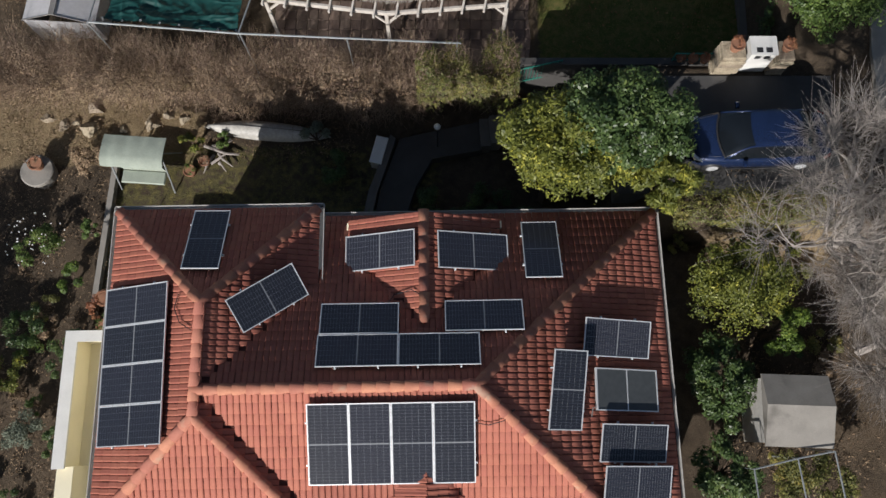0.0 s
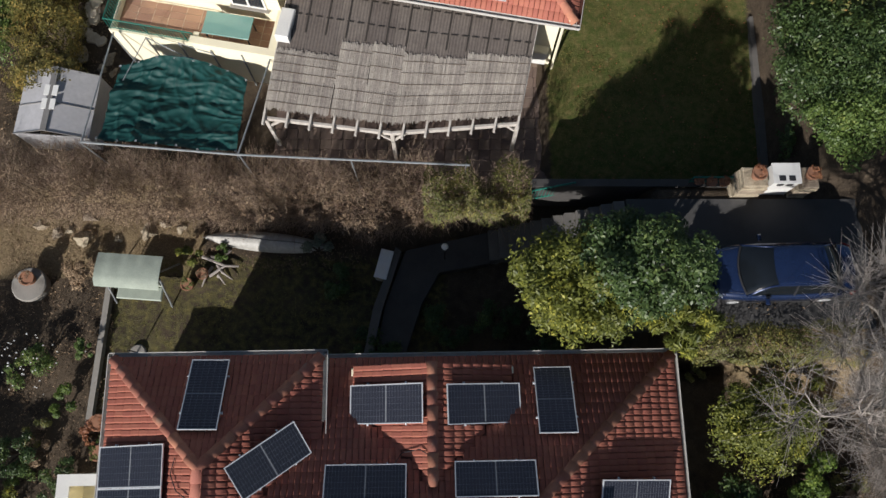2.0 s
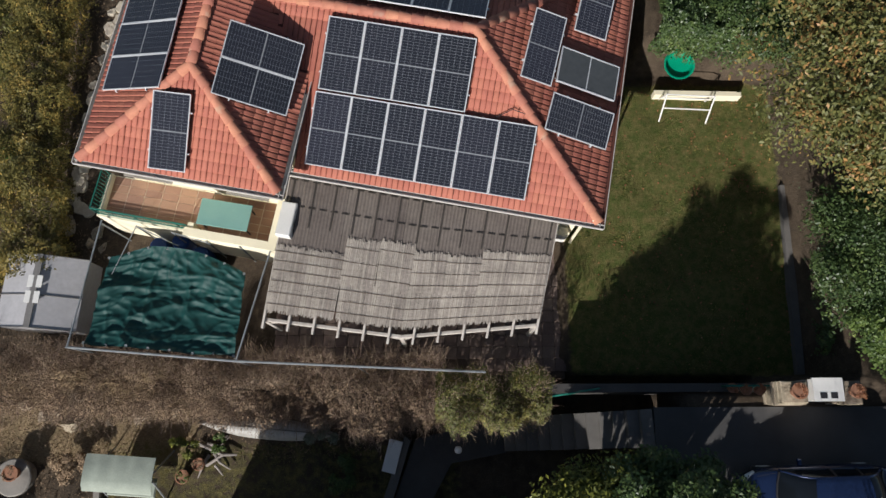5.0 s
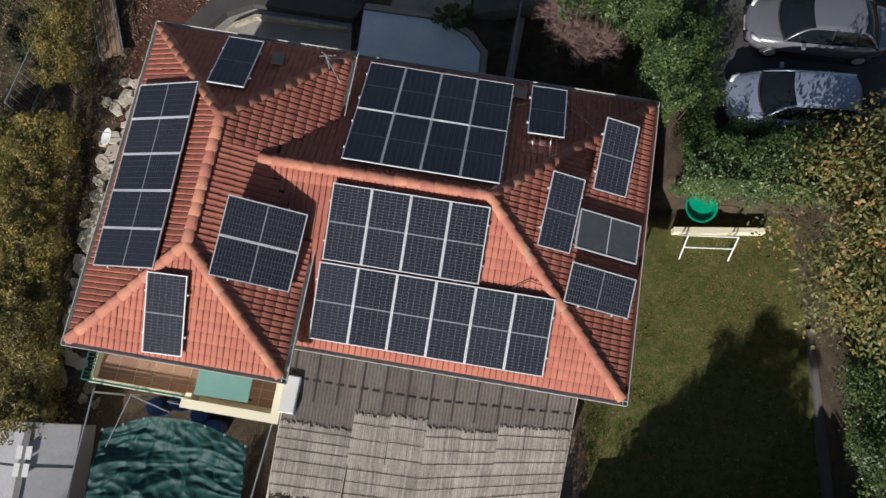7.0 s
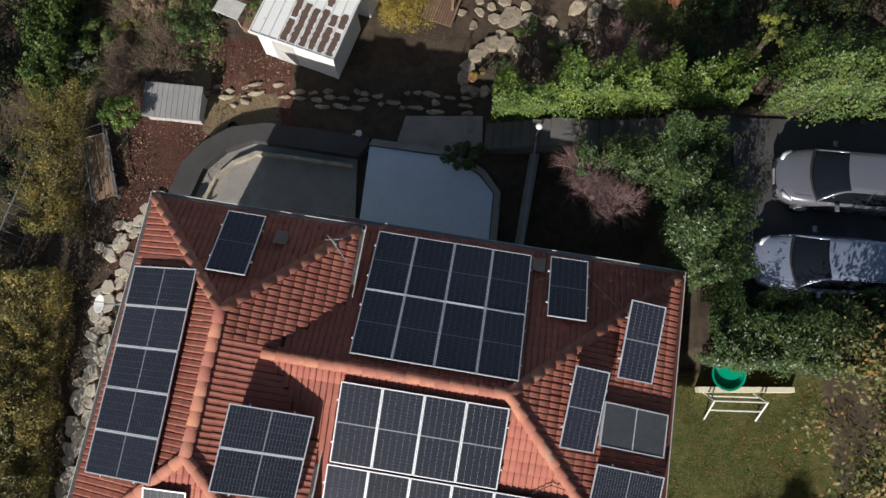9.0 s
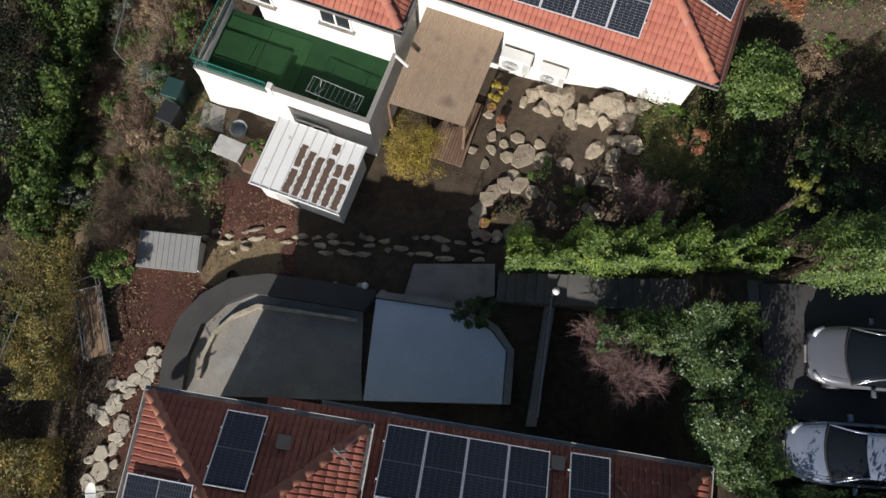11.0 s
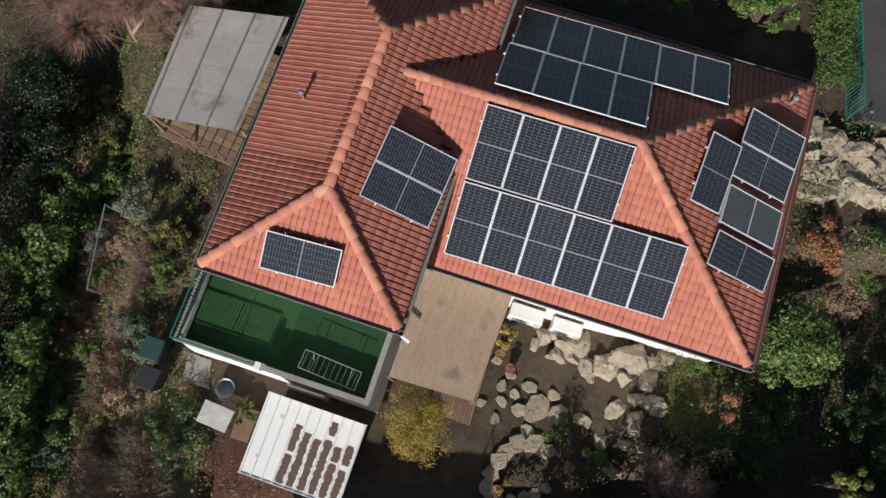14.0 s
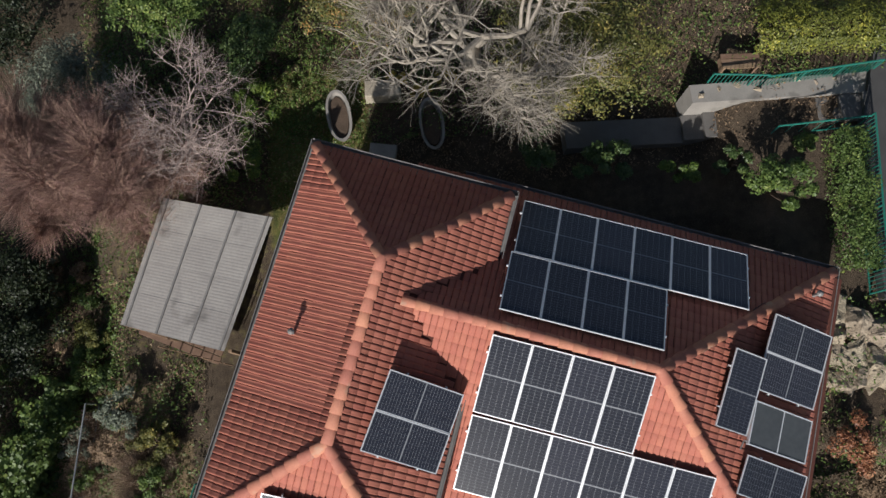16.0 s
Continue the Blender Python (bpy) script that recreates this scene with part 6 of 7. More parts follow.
lamp_post(1.9, 30.5, -1.2, 1.9), lamp_post(-0.2, 10.1, -2.75, 1.7), lamp_post(-4.1, 31.1, -1.55, 0.5)


M_CARGLASS = mat("tinted_car_glass", (0.010, 0.013, 0.017), (0.007, 0.009, 0.012), 0.08, 1, 0.0, spec=0.35)


def car(label, paint, m, length=4.5, width=1.78, wagon=False, glass=M_CARGLASS):
    """A saloon or hatchback: rounded lofted body, curved glass house, roof shell, lights, mirrors, wheels."""
    c = thing("car", label, "car", "parked cars", at=m)
    H, W = length / 2, width / 2
    zb, zt, wb, wt = 0.93, 1.44, W * 0.90, W * 0.66
    b0, b1 = -H + 1.05, (H - 0.12 if wagon else H - 0.62)
    t0, t1 = -H + 1.85, (H - 0.55 if wagon else H - 1.35)

    def shut(x, a, b):
        k = min(1.0, max(0.0, (x - a) / (b - a)))
        return k * k * (3 - 2 * k)

    n, ns = 15, 30
    vs = []
    for k in range(ns + 1):
        x = -H * math.cos(math.pi * k / ns)
        e = abs(x) / H
        w = W * (1 - 0.30 * e ** 6 - 0.05 * e ** 2)
        low = 0.20 + 0.22 * e ** 10
        top = 0.56 + 0.20 * shut(x, -H, -H + 0.35) + 0.15 * shut(x, -H + 0.2, b0 + 0.1) + 0.06 * shut(x, 0, H - 0.6) - 0.26 * shut(x, H - 0.25, H)
        half = [(0.0, top + 0.05), (0.3, top + 0.046), (0.6, top + 0.03), (0.84, top), (0.95, top - 0.05), (1.0, top - 0.2), (0.985, low + 0.18), (0.92, low)]
        vs += [(x, -f * w, z) for f, z in half[::-1]] + [(x, f * w, z) for f, z in half[1:]]
    fs = [(k * n + i, k * n + n + i, k * n + n + (i + 1) % n, k * n + (i + 1) % n) for k in range(ns) for i in range(n)]
    fs += [tuple(range(n)), tuple(range(len(vs) - n, len(vs)))[::-1]]
    part("body", MB().add(vs, fs), paint, c, smooth=True)

    def house(x, lift=0.0, wide=1.0):
        if x < t0:
            f = math.sin(0.5 * math.pi * (x - b0) / (t0 - b0))
        elif x > t1:
            f = math.sin(0.5 * math.pi * (b1 - x) / (b1 - t1))
        else:
            f = 1 + 0.05 * math.sin(math.pi * (x - t0) / (t1 - t0))
        z, w = zb + (zt - zb) * f, wb + (wt - wb) * min(1.0, f)
        bow = 0.16 * (1 - 2 * (x - b0) / (b1 - b0))
        row = []
        for s in (-1, -0.94, -0.75, -0.5, -0.25, 0, 0.25, 0.5, 0.75, 0.94, 1):
            row.append((x - bow * (1 - s * s), s * w * wide, z + lift + 0.035 * min(1.0, f) * (1 - s * s) - (0.035 if abs(s) == 1 else 0)))
        return row

    xs = [b0 + (t0 - b0) * k / 5 for k in range(5)] + [t0 + (t1 - t0) * k / 8 for k in range(9)] + [t1 + (b1 - t1) * k / 5 for k in range(1, 6)]
    gl = []
    for x in xs:
        r_ = house(x)
        gl += [(r_[0][0], -wb, zb - 0.08)] + r_ + [(r_[-1][0], wb, zb - 0.08)]
    n = 13
    part("cabin", MB().add(gl, [(k * n + i, k * n + n + i, k * n + n + i + 1, k * n + i + 1) for k in range(len(xs) - 1) for i in range(n - 1)]), glass, c, "dark window glass", True)
    rx_ = [t0 - 0.04 + (t1 - t0 + 0.08) * k / 10 for k in range(11)]
    rv = [p for x in rx_ for p in house(min(max(x, t0 - 0.04), t1 + 0.04), 0.012, 1.03)]
    n = 11
    part("roof", MB().add(rv, [(k * n + i, k * n + n + i, k * n + n + i + 1, k * n + i + 1) for k in range(10) for i in range(n - 1)]), paint, c, "", True)
    for s in (-1, 1):
        e = 0 if s < 0 else -1
        rail = [Vector(house(x)[e]) + Vector((0, 0, 0.01)) for x in xs]
        part("pillar", MB().tube(rail, 0.035, 6), paint, c, "", True)
        for x in (0.12, t1 - 0.05):
            part("door_pillar", MB().tube([(x + 0.08, s * wb, zb - 0.05), Vector(house(x)[e])], 0.028, 5), M_DARK, c)
        part("mirror", MB().box(b0 + 0.50, min(s * W, s * (W + 0.2)), 0.94, b0 + 0.62, max(s * W, s * (W + 0.2)), 1.06, bev=0.03), paint, c)
        part("headlight", MB().tube([(-H + 0.16, s * W * 0.55, 0.66), (-H + 0.22, s * W * 0.72, 0.69), (-H + 0.42, s * W * 0.86, 0.72)], [0.05, 0.075, 0.04], 8), M_FRAME, c, "clear headlight", True)
        part("tail_light", MB().tube([(H - 0.16, s * W * 0.6, 0.78), (H - 0.2, s * W * 0.78, 0.80), (H - 0.36, s * W * 0.88, 0.82)], [0.05, 0.07, 0.04], 8), M_TAIL, c, "red tail light", True)
        part("sill_trim", MB().tube([(-H + 1.3, s * W * 0.97, 0.24), (H - 1.3, s * W * 0.97, 0.24)], 0.03, 5), M_DARK, c)
        part("door_seam", MB().tube([(0.12, s * W * 0.999, 0.4), (0.12, s * W * 0.99, 0.78), (0.12, s * W * 0.9, zb - 0.03)], 0.008, 4), M_DARK, c)
        for x in (-H + 0.85, H - 0.9):
            wh = part("wheel", MB().tube([(x, s * (W - 0.2), 0.31), (x, s * (W - 0.01), 0.31)], 0.31, 18), M_DARK, c, "black tyre", True)
            part("rim", MB().tube([(x, s * (W - 0.05), 0.31), (x, s * (W + 0.0), 0.31)], 0.19, 12), M_FRAME, wh)
    part("number_plate", MB().box(-H - 0.015, -0.25, 0.42, -H + 0.03, 0.25, 0.53), M_GUTTER_W, c)
    part("grille", MB().box(-H - 0.008, -0.42, 0.545, -H + 0.06, 0.42, 0.60), M_DARK, c)
    part("bonnet_seam", MB().tube([(b0 - 0.1, -wb * 0.9, 0.945), (-H + 0.45, -W * 0.72, 0.835)], 0.006, 4).tube([(b0 - 0.1, wb * 0.9, 0.945), (-H + 0.45, W * 0.72, 0.835)], 0.006, 4), M_DARK, c)
    part("cowl", MB().tube([(b0 - 0.02 - 0.16 * (1 - s * s), s * wb * 0.92, 0.965 + 0.03 * (1 - s * s)) for s in (-1, -0.6, -0.2, 0.2, 0.6, 1)], 0.03, 5), M_DARK, c)
    return c


M_TAIL = mat("red_lamp_lens", (0.25, 0.02, 0.015), (0.18, 0.015, 0.01), 0.2, 3, 0.0)


def paint(name, c, metal=0.35):
    m = mat(name, c, tuple(x * 0.9 for x in c), 0.25, 1.5, 0.0, metal=metal, spec=0.6, fine=200)
    m.node_tree.nodes["Principled BSDF"].inputs["Coat Weight"].default_value = 0.6
    return m


car("dark blue saloon car parked on the driveway", paint("blue_paint", (0.013, 0.027, 0.08)), pose(9.95, 8.85, 0.36, 0, 0, 1.5), 4.55, 1.75)
car("silver grey saloon car parked between the hedges", paint("silver_paint", (0.23, 0.23, 0.255), 0.5), pose(11.15, 28.15, 1.04, 0, 0, -7), 4.6, 1.82)
car("pale silver-blue hatchback car parked between the hedges", paint("pale_paint", (0.25, 0.285, 0.37), 0.3), pose(9.95, 25.6, 1.04, 0, 0, -5), 4.1, 1.74, True)

# gate pillars, boxes and pots at the driveway
for x0, x1 in ((8.95, 9.75), (10.75, 11.3)):
    p = thing("gate_pillar", "rough pale stone gate pillar", "pillar", "gate pillars")
    for k in range(6):
        part("stone", MB().box(x0 + R.uniform(-0.03, 0.03), 11.4 + R.uniform(-0.03, 0.03), 0.2 + k * 0.2, x1 + R.uniform(-0.03, 0.03), 12.05, 0.39 + k * 0.2, bev=0.025), M_STONE, p)
mbx = thing("meter_cabinet", "white meter cabinet with two dark openings", "cabinet")
part("body", MB().box(9.85, 11.5, 0.36, 10.65, 12.1, 1.5, bev=0.02), M_AC, mbx)
part("lid", MB().box(9.82, 11.47, 1.5, 10.68, 12.13, 1.54), M_AC, mbx)
for x in (10.1, 10.4):
    part("opening", MB().box(x - 0.09, 11.485, 1.25, x + 0.09, 11.499, 1.4), M_DARK, mbx)
    part("hatch", MB().box(x - 0.1, 11.55, 1.541, x + 0.1, 11.72, 1.55), M_DARK, mbx)


M_POT = mat("clay_pot", (0.34, 0.17, 0.10), (0.22, 0.11, 0.07), 0.85, 5, 0.3)


def pot(x, y, z, r, plant=G_RUST, n=240, label="clay pot with a dry brown plant"):
    t = thing("plant_pot", label, "plant pot", "plant pots", at=pose(x, y, z))
    part("pot", MB().lathe(0, 0, [(r * 0.65, 0), (r, r * 1.3), (r * 1.08, r * 1.3), (r * 1.08, r * 1.5), (r * 0.9, r * 1.5), (r * 0.85, r * 1.35)], 14), M_POT, t)
    C, cr = clumps((0, 0, r * 2.0), (r * 1.3, r * 1.3, r), 8)
    part("plant", crown_mesh("plant", C, cr, n, 0.07, plant, 0.3), None, t, kind="stuff")


pot(9.35, 11.75, 1.4, 0.22), pot(11.0, 11.75, 1.4, 0.2), pot(8.3, 11.85, 0.42, 0.16), pot(8.7, 11.85, 0.42, 0.16), pot(7.9, 11.9, 0.42, 0.14)
pot(-12.0, 4.4, -3.2, 0.28, G_RUST, 300), pot(-11.7, 3.9, -3.2, 0.2, G_MID), pot(-11.9, 3.4, -3.2, 0.25, G_BRIGHT), pot(-9.4, 9.2, -3.2, 0.22, G_MID), pot(-8.9, 9.6, -3.2, 0.2, G_BROWN), pot(-0.1, 33.2, -1.25, 0.16, G_GOLD), pot(0.6, 36.9, -1.2, 0.16, G_RUST), pot(0.3, 37.4, -1.2, 0.15, G_GOLD)

# lower garden: swing seat, pedestal, kayak, parasol foot
M_CANVAS = mat("pale_canvas", (0.34, 0.38, 0.32), (0.24, 0.27, 0.23), 0.8, 2, 0.3, fine=30)
sw = thing("garden_swing", "garden swing seat with a pale green canvas canopy", "swing seat", at=pose(-10.9, 9.35, -3.2, 0, 0, -4))
nx_, ny_ = 12, 6
cv, cf = [], []
for j in range(ny_ + 1):
    for i in range(nx_ + 1):
        x, y = -1.1 + 2.2 * i / nx_, -0.55 + 1.15 * j / ny_
        cv.append((x, y, 1.88 - 0.22 * (y * y) - 0.05 * abs(math.sin(i * 1.1)) + 0.02 * noise.noise((x * 4, y * 4, 0)) - (0.12 if j == 0 else 0)))
for j in range(ny_):
    for i in range(nx_):
        a = j * (nx_ + 1) + i
        cf.append((a, a + 1, a + nx_ + 2, a + nx_ + 1))
cn = MB().add(cv, cf)
cn.add([(x, y, z - 0.015) for x, y, z in cv], [f[::-1] for f in cf])
part("canopy", cn, M_CANVAS, sw, "sagging pale green canvas", True)
part("seat", MB().box(-0.8, -0.75, 0.5, 0.8, -0.25, 0.6, bev=0.04), M_CANVAS, sw)
part("backrest", MB().box(-0.8, -0.25, 0.55, 0.8, -0.12, 1.05, bev=0.04), M_CANVAS, sw)
for s in (-1, 1):
    part("frame_leg", MB().tube([(s * 1.0, -0.85, 0), (s * 0.98, 0.0, 1.78)], 0.03), M_PIPE, sw)
    part("frame_leg", MB().tube([(s * 1.0, 0.75, 0), (s * 0.98, 0.0, 1.78)], 0.03), M_PIPE, sw)
part("crossbar", MB().tube([(-1.0, 0, 1.78), (1.0, 0, 1.78)], 0.03), M_PIPE, sw)
pd = thing("round_pedestal", "round pale concrete pedestal with a clay pot", "pedestal", at=pose(-15.05, 9.2, -3.6))
part("drum", MB().lathe(0, 0, [(0.5, 0), (0.5, 0.55), (0.62, 0.58), (0.62, 0.7), (0.58, 0.73), (0.1, 0.74)], 26), M_CONC, pd)
pot(-14.95, 9.35, -2.87, 0.25, G_BROWN, 200)
ky = thing("kayak", "upturned weathered white and grey kayak on the ground", "kayak", at=pose(-6.6, 10.75, -2.95, 0, 0, -5))
kv, kf = [], []
for i in range(15):
    x = -2.4 + 4.8 * i / 14
    w = 0.36 * max(0.03, 1 - abs(x / 2.42) ** 2.4)
    for k in range(9):
        a = math.pi * k / 8
        kv.append((x, w * math.cos(a), 0.02 + 0.42 * (w / 0.36) ** 0.6 * math.sin(a) ** 0.8))
for i in range(14):
    for k in range(8):
        a = i * 9 + k
        kf.append((a, a + 9, a + 10, a + 1))
M_HULL = mat("weathered_hull", (0.50, 0.48, 0.44), (0.26, 0.25, 0.23), 0.5, 1.4, 0.1, fine=10)
part("hull", MB().add(kv, kf), M_HULL, ky, "", True)
part("keel_strip", MB().tube([(-2.2, 0, 0.25), (-1, 0, 0.44), (1, 0, 0.44), (2.2, 0, 0.25)], 0.018), M_GUTTER, ky)
part("gunwale", MB().tube([(x, 0.37 * max(0.03, 1 - abs(x / 2.42) ** 2.4), 0.03) for x in np.linspace(-2.4, 2.4, 15)], 0.022), M_DARK, ky)
drift = thing("driftwood", "weathered grey branches lying by the kayak", "driftwood", at=pose(-8.6, 9.9, -3.15))
for i in range(7):
    a = R.uniform(0, 6.28)
    part("branch", MB().tube([(R.uniform(-0.5, 0.5), R.uniform(-0.4, 0.4), 0.05), (0.5 * math.cos(a), 0.4 * math.sin(a), 0.2), (0.95 * math.cos(a), 0.8 * math.sin(a), 0.08)], [0.06, 0.045, 0.02], 6), M_BARK, drift)
wb_ = thing("white_bench_box", "white plastic storage box by the path", "storage box", at=pose(-2.35, 9.85, -2.75, 0, 0, -14))
part("body", MB().box(-0.2, -0.5, -0.4, 0.2, 0.5, 0.25, bev=0.02), M_GUTTER_W, wb_)
part("lid", MB().box(-0.23, -0.53, 0.25, 0.23, 0.53, 0.31, bev=0.015), M_AC, wb_)
pf = thing("parasol_foot", "round grey concrete parasol foot with a short tube", "parasol foot", at=pose(-11.0, 6.8, -3.2))
part("base", MB().lathe(0, 0, [(0.28, 0), (0.3, 0.06), (0.26, 0.13), (0.06, 0.15)], 20), M_CONC, pf)
part("tube", MB().tube([(0, 0, 0.1), (0, 0, 0.9)], 0.025), M_DARK, pf)
gs = thing("garden_shed", "small pale grey shed with a low pitched roof", "shed", at=pose(10.5, 0.45, -1.6, 0, 0, -2))
part("wall", MB().box(-0.85, -0.95, 0, 0.85, 0.95, 1.95), M_GUTTER_W, gs)
part("roof", MB().add([(-1, -1.05, 1.95), (1, -1.05, 1.95), (1, 0.15, 2.3), (-1, 0.15, 2.3), (1, 1.05, 2.0), (-1, 1.05, 2.0), (-1, -1.05, 1.9), (1, -1.05, 1.9), (1, 1.05, 1.95), (-1, 1.05, 1.95)], [(0, 1, 2, 3), (3, 2, 4, 5), (6, 7, 1, 0), (5, 4, 8, 9), (1, 7, 8, 4, 2), (0, 3, 5, 9, 6)]), M_CONC, gs, "grey sheet roof")
wf = thing("trellis", "grey metal plant support trellis", "trellis")
for a, b in (((9.0, -1.2), (9.1, -3.0)), ((10.3, -0.9), (10.5, -3.0)), ((11.4, -0.7), (11.6, -2.8))):
    part("tube", MB().tube([(*a, -1.2), (*a, 0.5), (*b, 0.5), (*b, -1.2)], 0.025), M_PIPE, wf)
part("tube", MB().tube([(9.0, -1.2, 0.5), (10.3, -0.9, 0.5), (11.4, -0.7, 0.5)], 0.025), M_PIPE, wf)

# house B front: greenhouse, tarpaulin on a pipe frame, barrels
M_PLASTIC = mat("greenhouse_plastic", (0.44, 0.43, 0.44), (0.34, 0.335, 0.34), 0.35, 1.2, 0.1, fine=8)
gh = thing("greenhouse", "small greenhouse of grey polycarbonate sheets", "greenhouse", at=pose(-13.5, 15.0, -1.8, 0, 0, -4))
part("roof_panel", MB().add([(-1.3, -1.15, 1.35), (0, -1.15, 1.85), (0, 1.15, 1.85), (-1.3, 1.15, 1.35), (-1.3, -1.15, 1.33), (0, -1.15, 1.83), (0, 1.15, 1.83), (-1.3, 1.15, 1.33)], [(0, 1, 2, 3), (7, 6, 5, 4), (0, 4, 5, 1), (2, 6, 7, 3), (3, 7, 4, 0)]), M_PLASTIC, gh)
part("roof_panel", MB().add([(1.3, -1.15, 1.35), (0, -1.15, 1.85), (0, 1.15, 1.85), (1.3, 1.15, 1.35), (1.3, -1.15, 1.33), (0, -1.15, 1.83), (0, 1.15, 1.83), (1.3, 1.15, 1.33)], [(3, 2, 1, 0), (4, 5, 6, 7), (1, 5, 4, 0), (3, 7, 6, 2), (0, 4, 7, 3)]), M_PLASTIC, gh)
part("gable", MB().prism([(-1.28, -1.14), (1.28, -1.14), (1.28, -1.11), (-1.28, -1.11)], 0, 1.34), M_PLASTIC, gh)
part("gable", MB().prism([(-1.28, 1.11), (1.28, 1.11), (1.28, 1.14), (-1.28, 1.14)], 0, 1.34), M_PLASTIC, gh)
part("side_panel", MB().box(-1.28, -1.11, 0, -1.25, 1.11, 1.34), M_PLASTIC, gh)
part("side_panel", MB().box(1.25, -1.11, 0, 1.28, 1.11, 1.34), M_PLASTIC, gh)
for y in (-1.16, -0.12, 1.16):
    part("rafter", MB().tube([(-1.32, y, 1.36), (0, y, 1.87), (1.32, y, 1.36)], 0.02), M_GUTTER, gh)
part("ridge_strip", MB().box(-0.1, -1.17, 1.85, 0.1, 1.17, 1.88), M_GUTTER, gh)
for x in (-0.14, 0.14):
    for y in (-0.4, 0.1):
        part("skylight", MB().box(x - 0.09, y, 1.865, x + 0.09, y + 0.38, 1.89), M_AC, gh)
rl = thing("pipe_frame", "long galvanised pipe rail and frame on posts", "pipe frame")
part("rail", MB().tube([(-11.9, 13.15, 0.7), (-6.83, 12.72, 0.7), (0.6, 12.38, 0.66)], 0.035), M_PIPE, rl)
part("rail", MB().tube([(-11.9, 13.15, 0.7), (-11.3, 17.1, 0.7)], 0.03), M_PIPE, rl)
part("rail", MB().tube([(-6.83, 12.72, 0.7), (-5.85, 16.6, 0.75)], 0.03), M_PIPE, rl)
for x, y in ((-11.9, 13.15), (-6.83, 12.72), (-3.2, 12.55), (0.5, 12.4), (-11.3, 17.0), (-10.2, 16.9), (-9.1, 16.7), (-8.0, 16.4), (-7.0, 16.25)):
    part("post", MB().tube([(x, y, gz(x, y) - 0.1), (x + R.uniform(-0.05, 0.05), y, 0.7)], 0.028), M_PIPE, rl)
for a, b in (((-10.2, 16.9), (-10.9, 15.4)), ((-9.1, 16.7), (-8.0, 16.4)), ((-10.2, 16.9), (-8.9, 16.3))):
    part("brace", MB().tube([(*a, 0.7), (*b, 0.5)], 0.018), M_PIPE, rl)
M_TARP = mat("green_tarpaulin", (0.007, 0.054, 0.049), (0.004, 0.036, 0.033), 0.6, 2.0, 0.35, fine=9)
tn, tm = 120, 90
qa, qb, qc, qd = Vector((-11.4, 13.25, 0.62)), Vector((-6.9, 12.85, 0.62)), Vector((-6.75, 15.4, 0.5)), Vector((-11.0, 15.95, 0.5))
tv, tf = [], []
for j in range(tm + 1):
    for i in range(tn + 1):
        a, b = i / tn, j / tm
        p = qa.lerp(qb, a).lerp(qd.lerp(qc, a), b)
        y = p.y + 0.55 * math.sin(math.pi * a) * b - 0.08 * noise.noise((a * 5, b * 2, 3))
        wr = 0.14 * noise.noise((a * 2.0, b * 2.6, 0)) - 0.10 * abs(noise.noise((a * 8 - b * 3, b * 11 + a * 2, 8)))
        for fa, fb, amp, sd in ((1.6, 3.4, 0.075, 2), (4.2, 3.0, 0.05, 6), (7.0, 3.5, 0.04, 9), (3.2, 8.0, 0.04, 13)):
            wr += amp * (1 - min(1.0, 3.2 * abs(noise.noise((a * fa + b * fb * 0.35, b * fb - a * fa * 0.5, sd))))) ** 2
        p.z += wr - 0.28 * math.sin(math.pi * a) * math.sin(math.pi * b)
        tv.append((p.x + 0.05 * noise.noise((b * 6, a * 3, 1)), y, p.z))
for j in range(tm):
    for i in range(tn):
        a = j * (tn + 1) + i
        tf.append((a, a + 1, a + tn + 2, a + tn + 1))
tp = MB().add(tv, tf)
tp.add([(x, y, z - 0.012) for x, y, z in tv], [f[::-1] for f in tf])
tpt = thing("tarpaulin", "crumpled dark green tarpaulin over a pipe frame", "tarpaulin")
part("sheet", tp, M_TARP, tpt, smooth=True)
for i in range(0, tn + 1, 17):
    for j in (1, tm - 1):
        x, y, z = tv[j * (tn + 1) + i]
        part("eyelet", MB().lathe(x, y, [(0.018, z + 0.004), (0.024, z + 0.012), (0.04, z + 0.012), (0.044, z + 0.002)], 10), M_PIPE, tpt, "grey metal eyelet")
for i in (0, tn):
    x, y, z = tv[i + (tn + 1)]
    part("tie_cord", MB().tube([(x, y, z + 0.01), (x, y - 0.12, z - 0.05), (x + 0.02, y - 0.2, z - 0.3)], 0.008, 5), M_PIPE, tpt)
M_BARREL = mat("blue_plastic", (0.03, 0.09, 0.30), (0.02, 0.06, 0.2), 0.4, 3, 0.1)
for i, (x, y) in enumerate(((-10.0, 16.6), (-9.3, 16.75), (-8.6, 16.3), (-8.2, 15.9))):
    b = thing("barrel", "blue plastic barrel below the balcony", "barrel", "blue barrels", at=pose(x, y, gz(x, y)))
    part("drum", MB().lathe(0, 0, [(0.26, 0), (0.29, 0.1), (0.29, 0.4), (0.3, 0.42), (0.29, 0.45), (0.29, 0.8), (0.26, 0.9), (0.2, 0.91)], 16), M_BARREL, b)
    part("lid", MB().lathe(0, 0, [(0.2, 0.9), (0.2, 0.94), (0.05, 0.95)], 14), M_BARREL, b)
boulders([(-12.4, 17.4, 0.3), (-12.7, 16.9, 0.25), (-12.2, 16.8, 0.22)], "rubble stone by the balcony", "rubble stones")

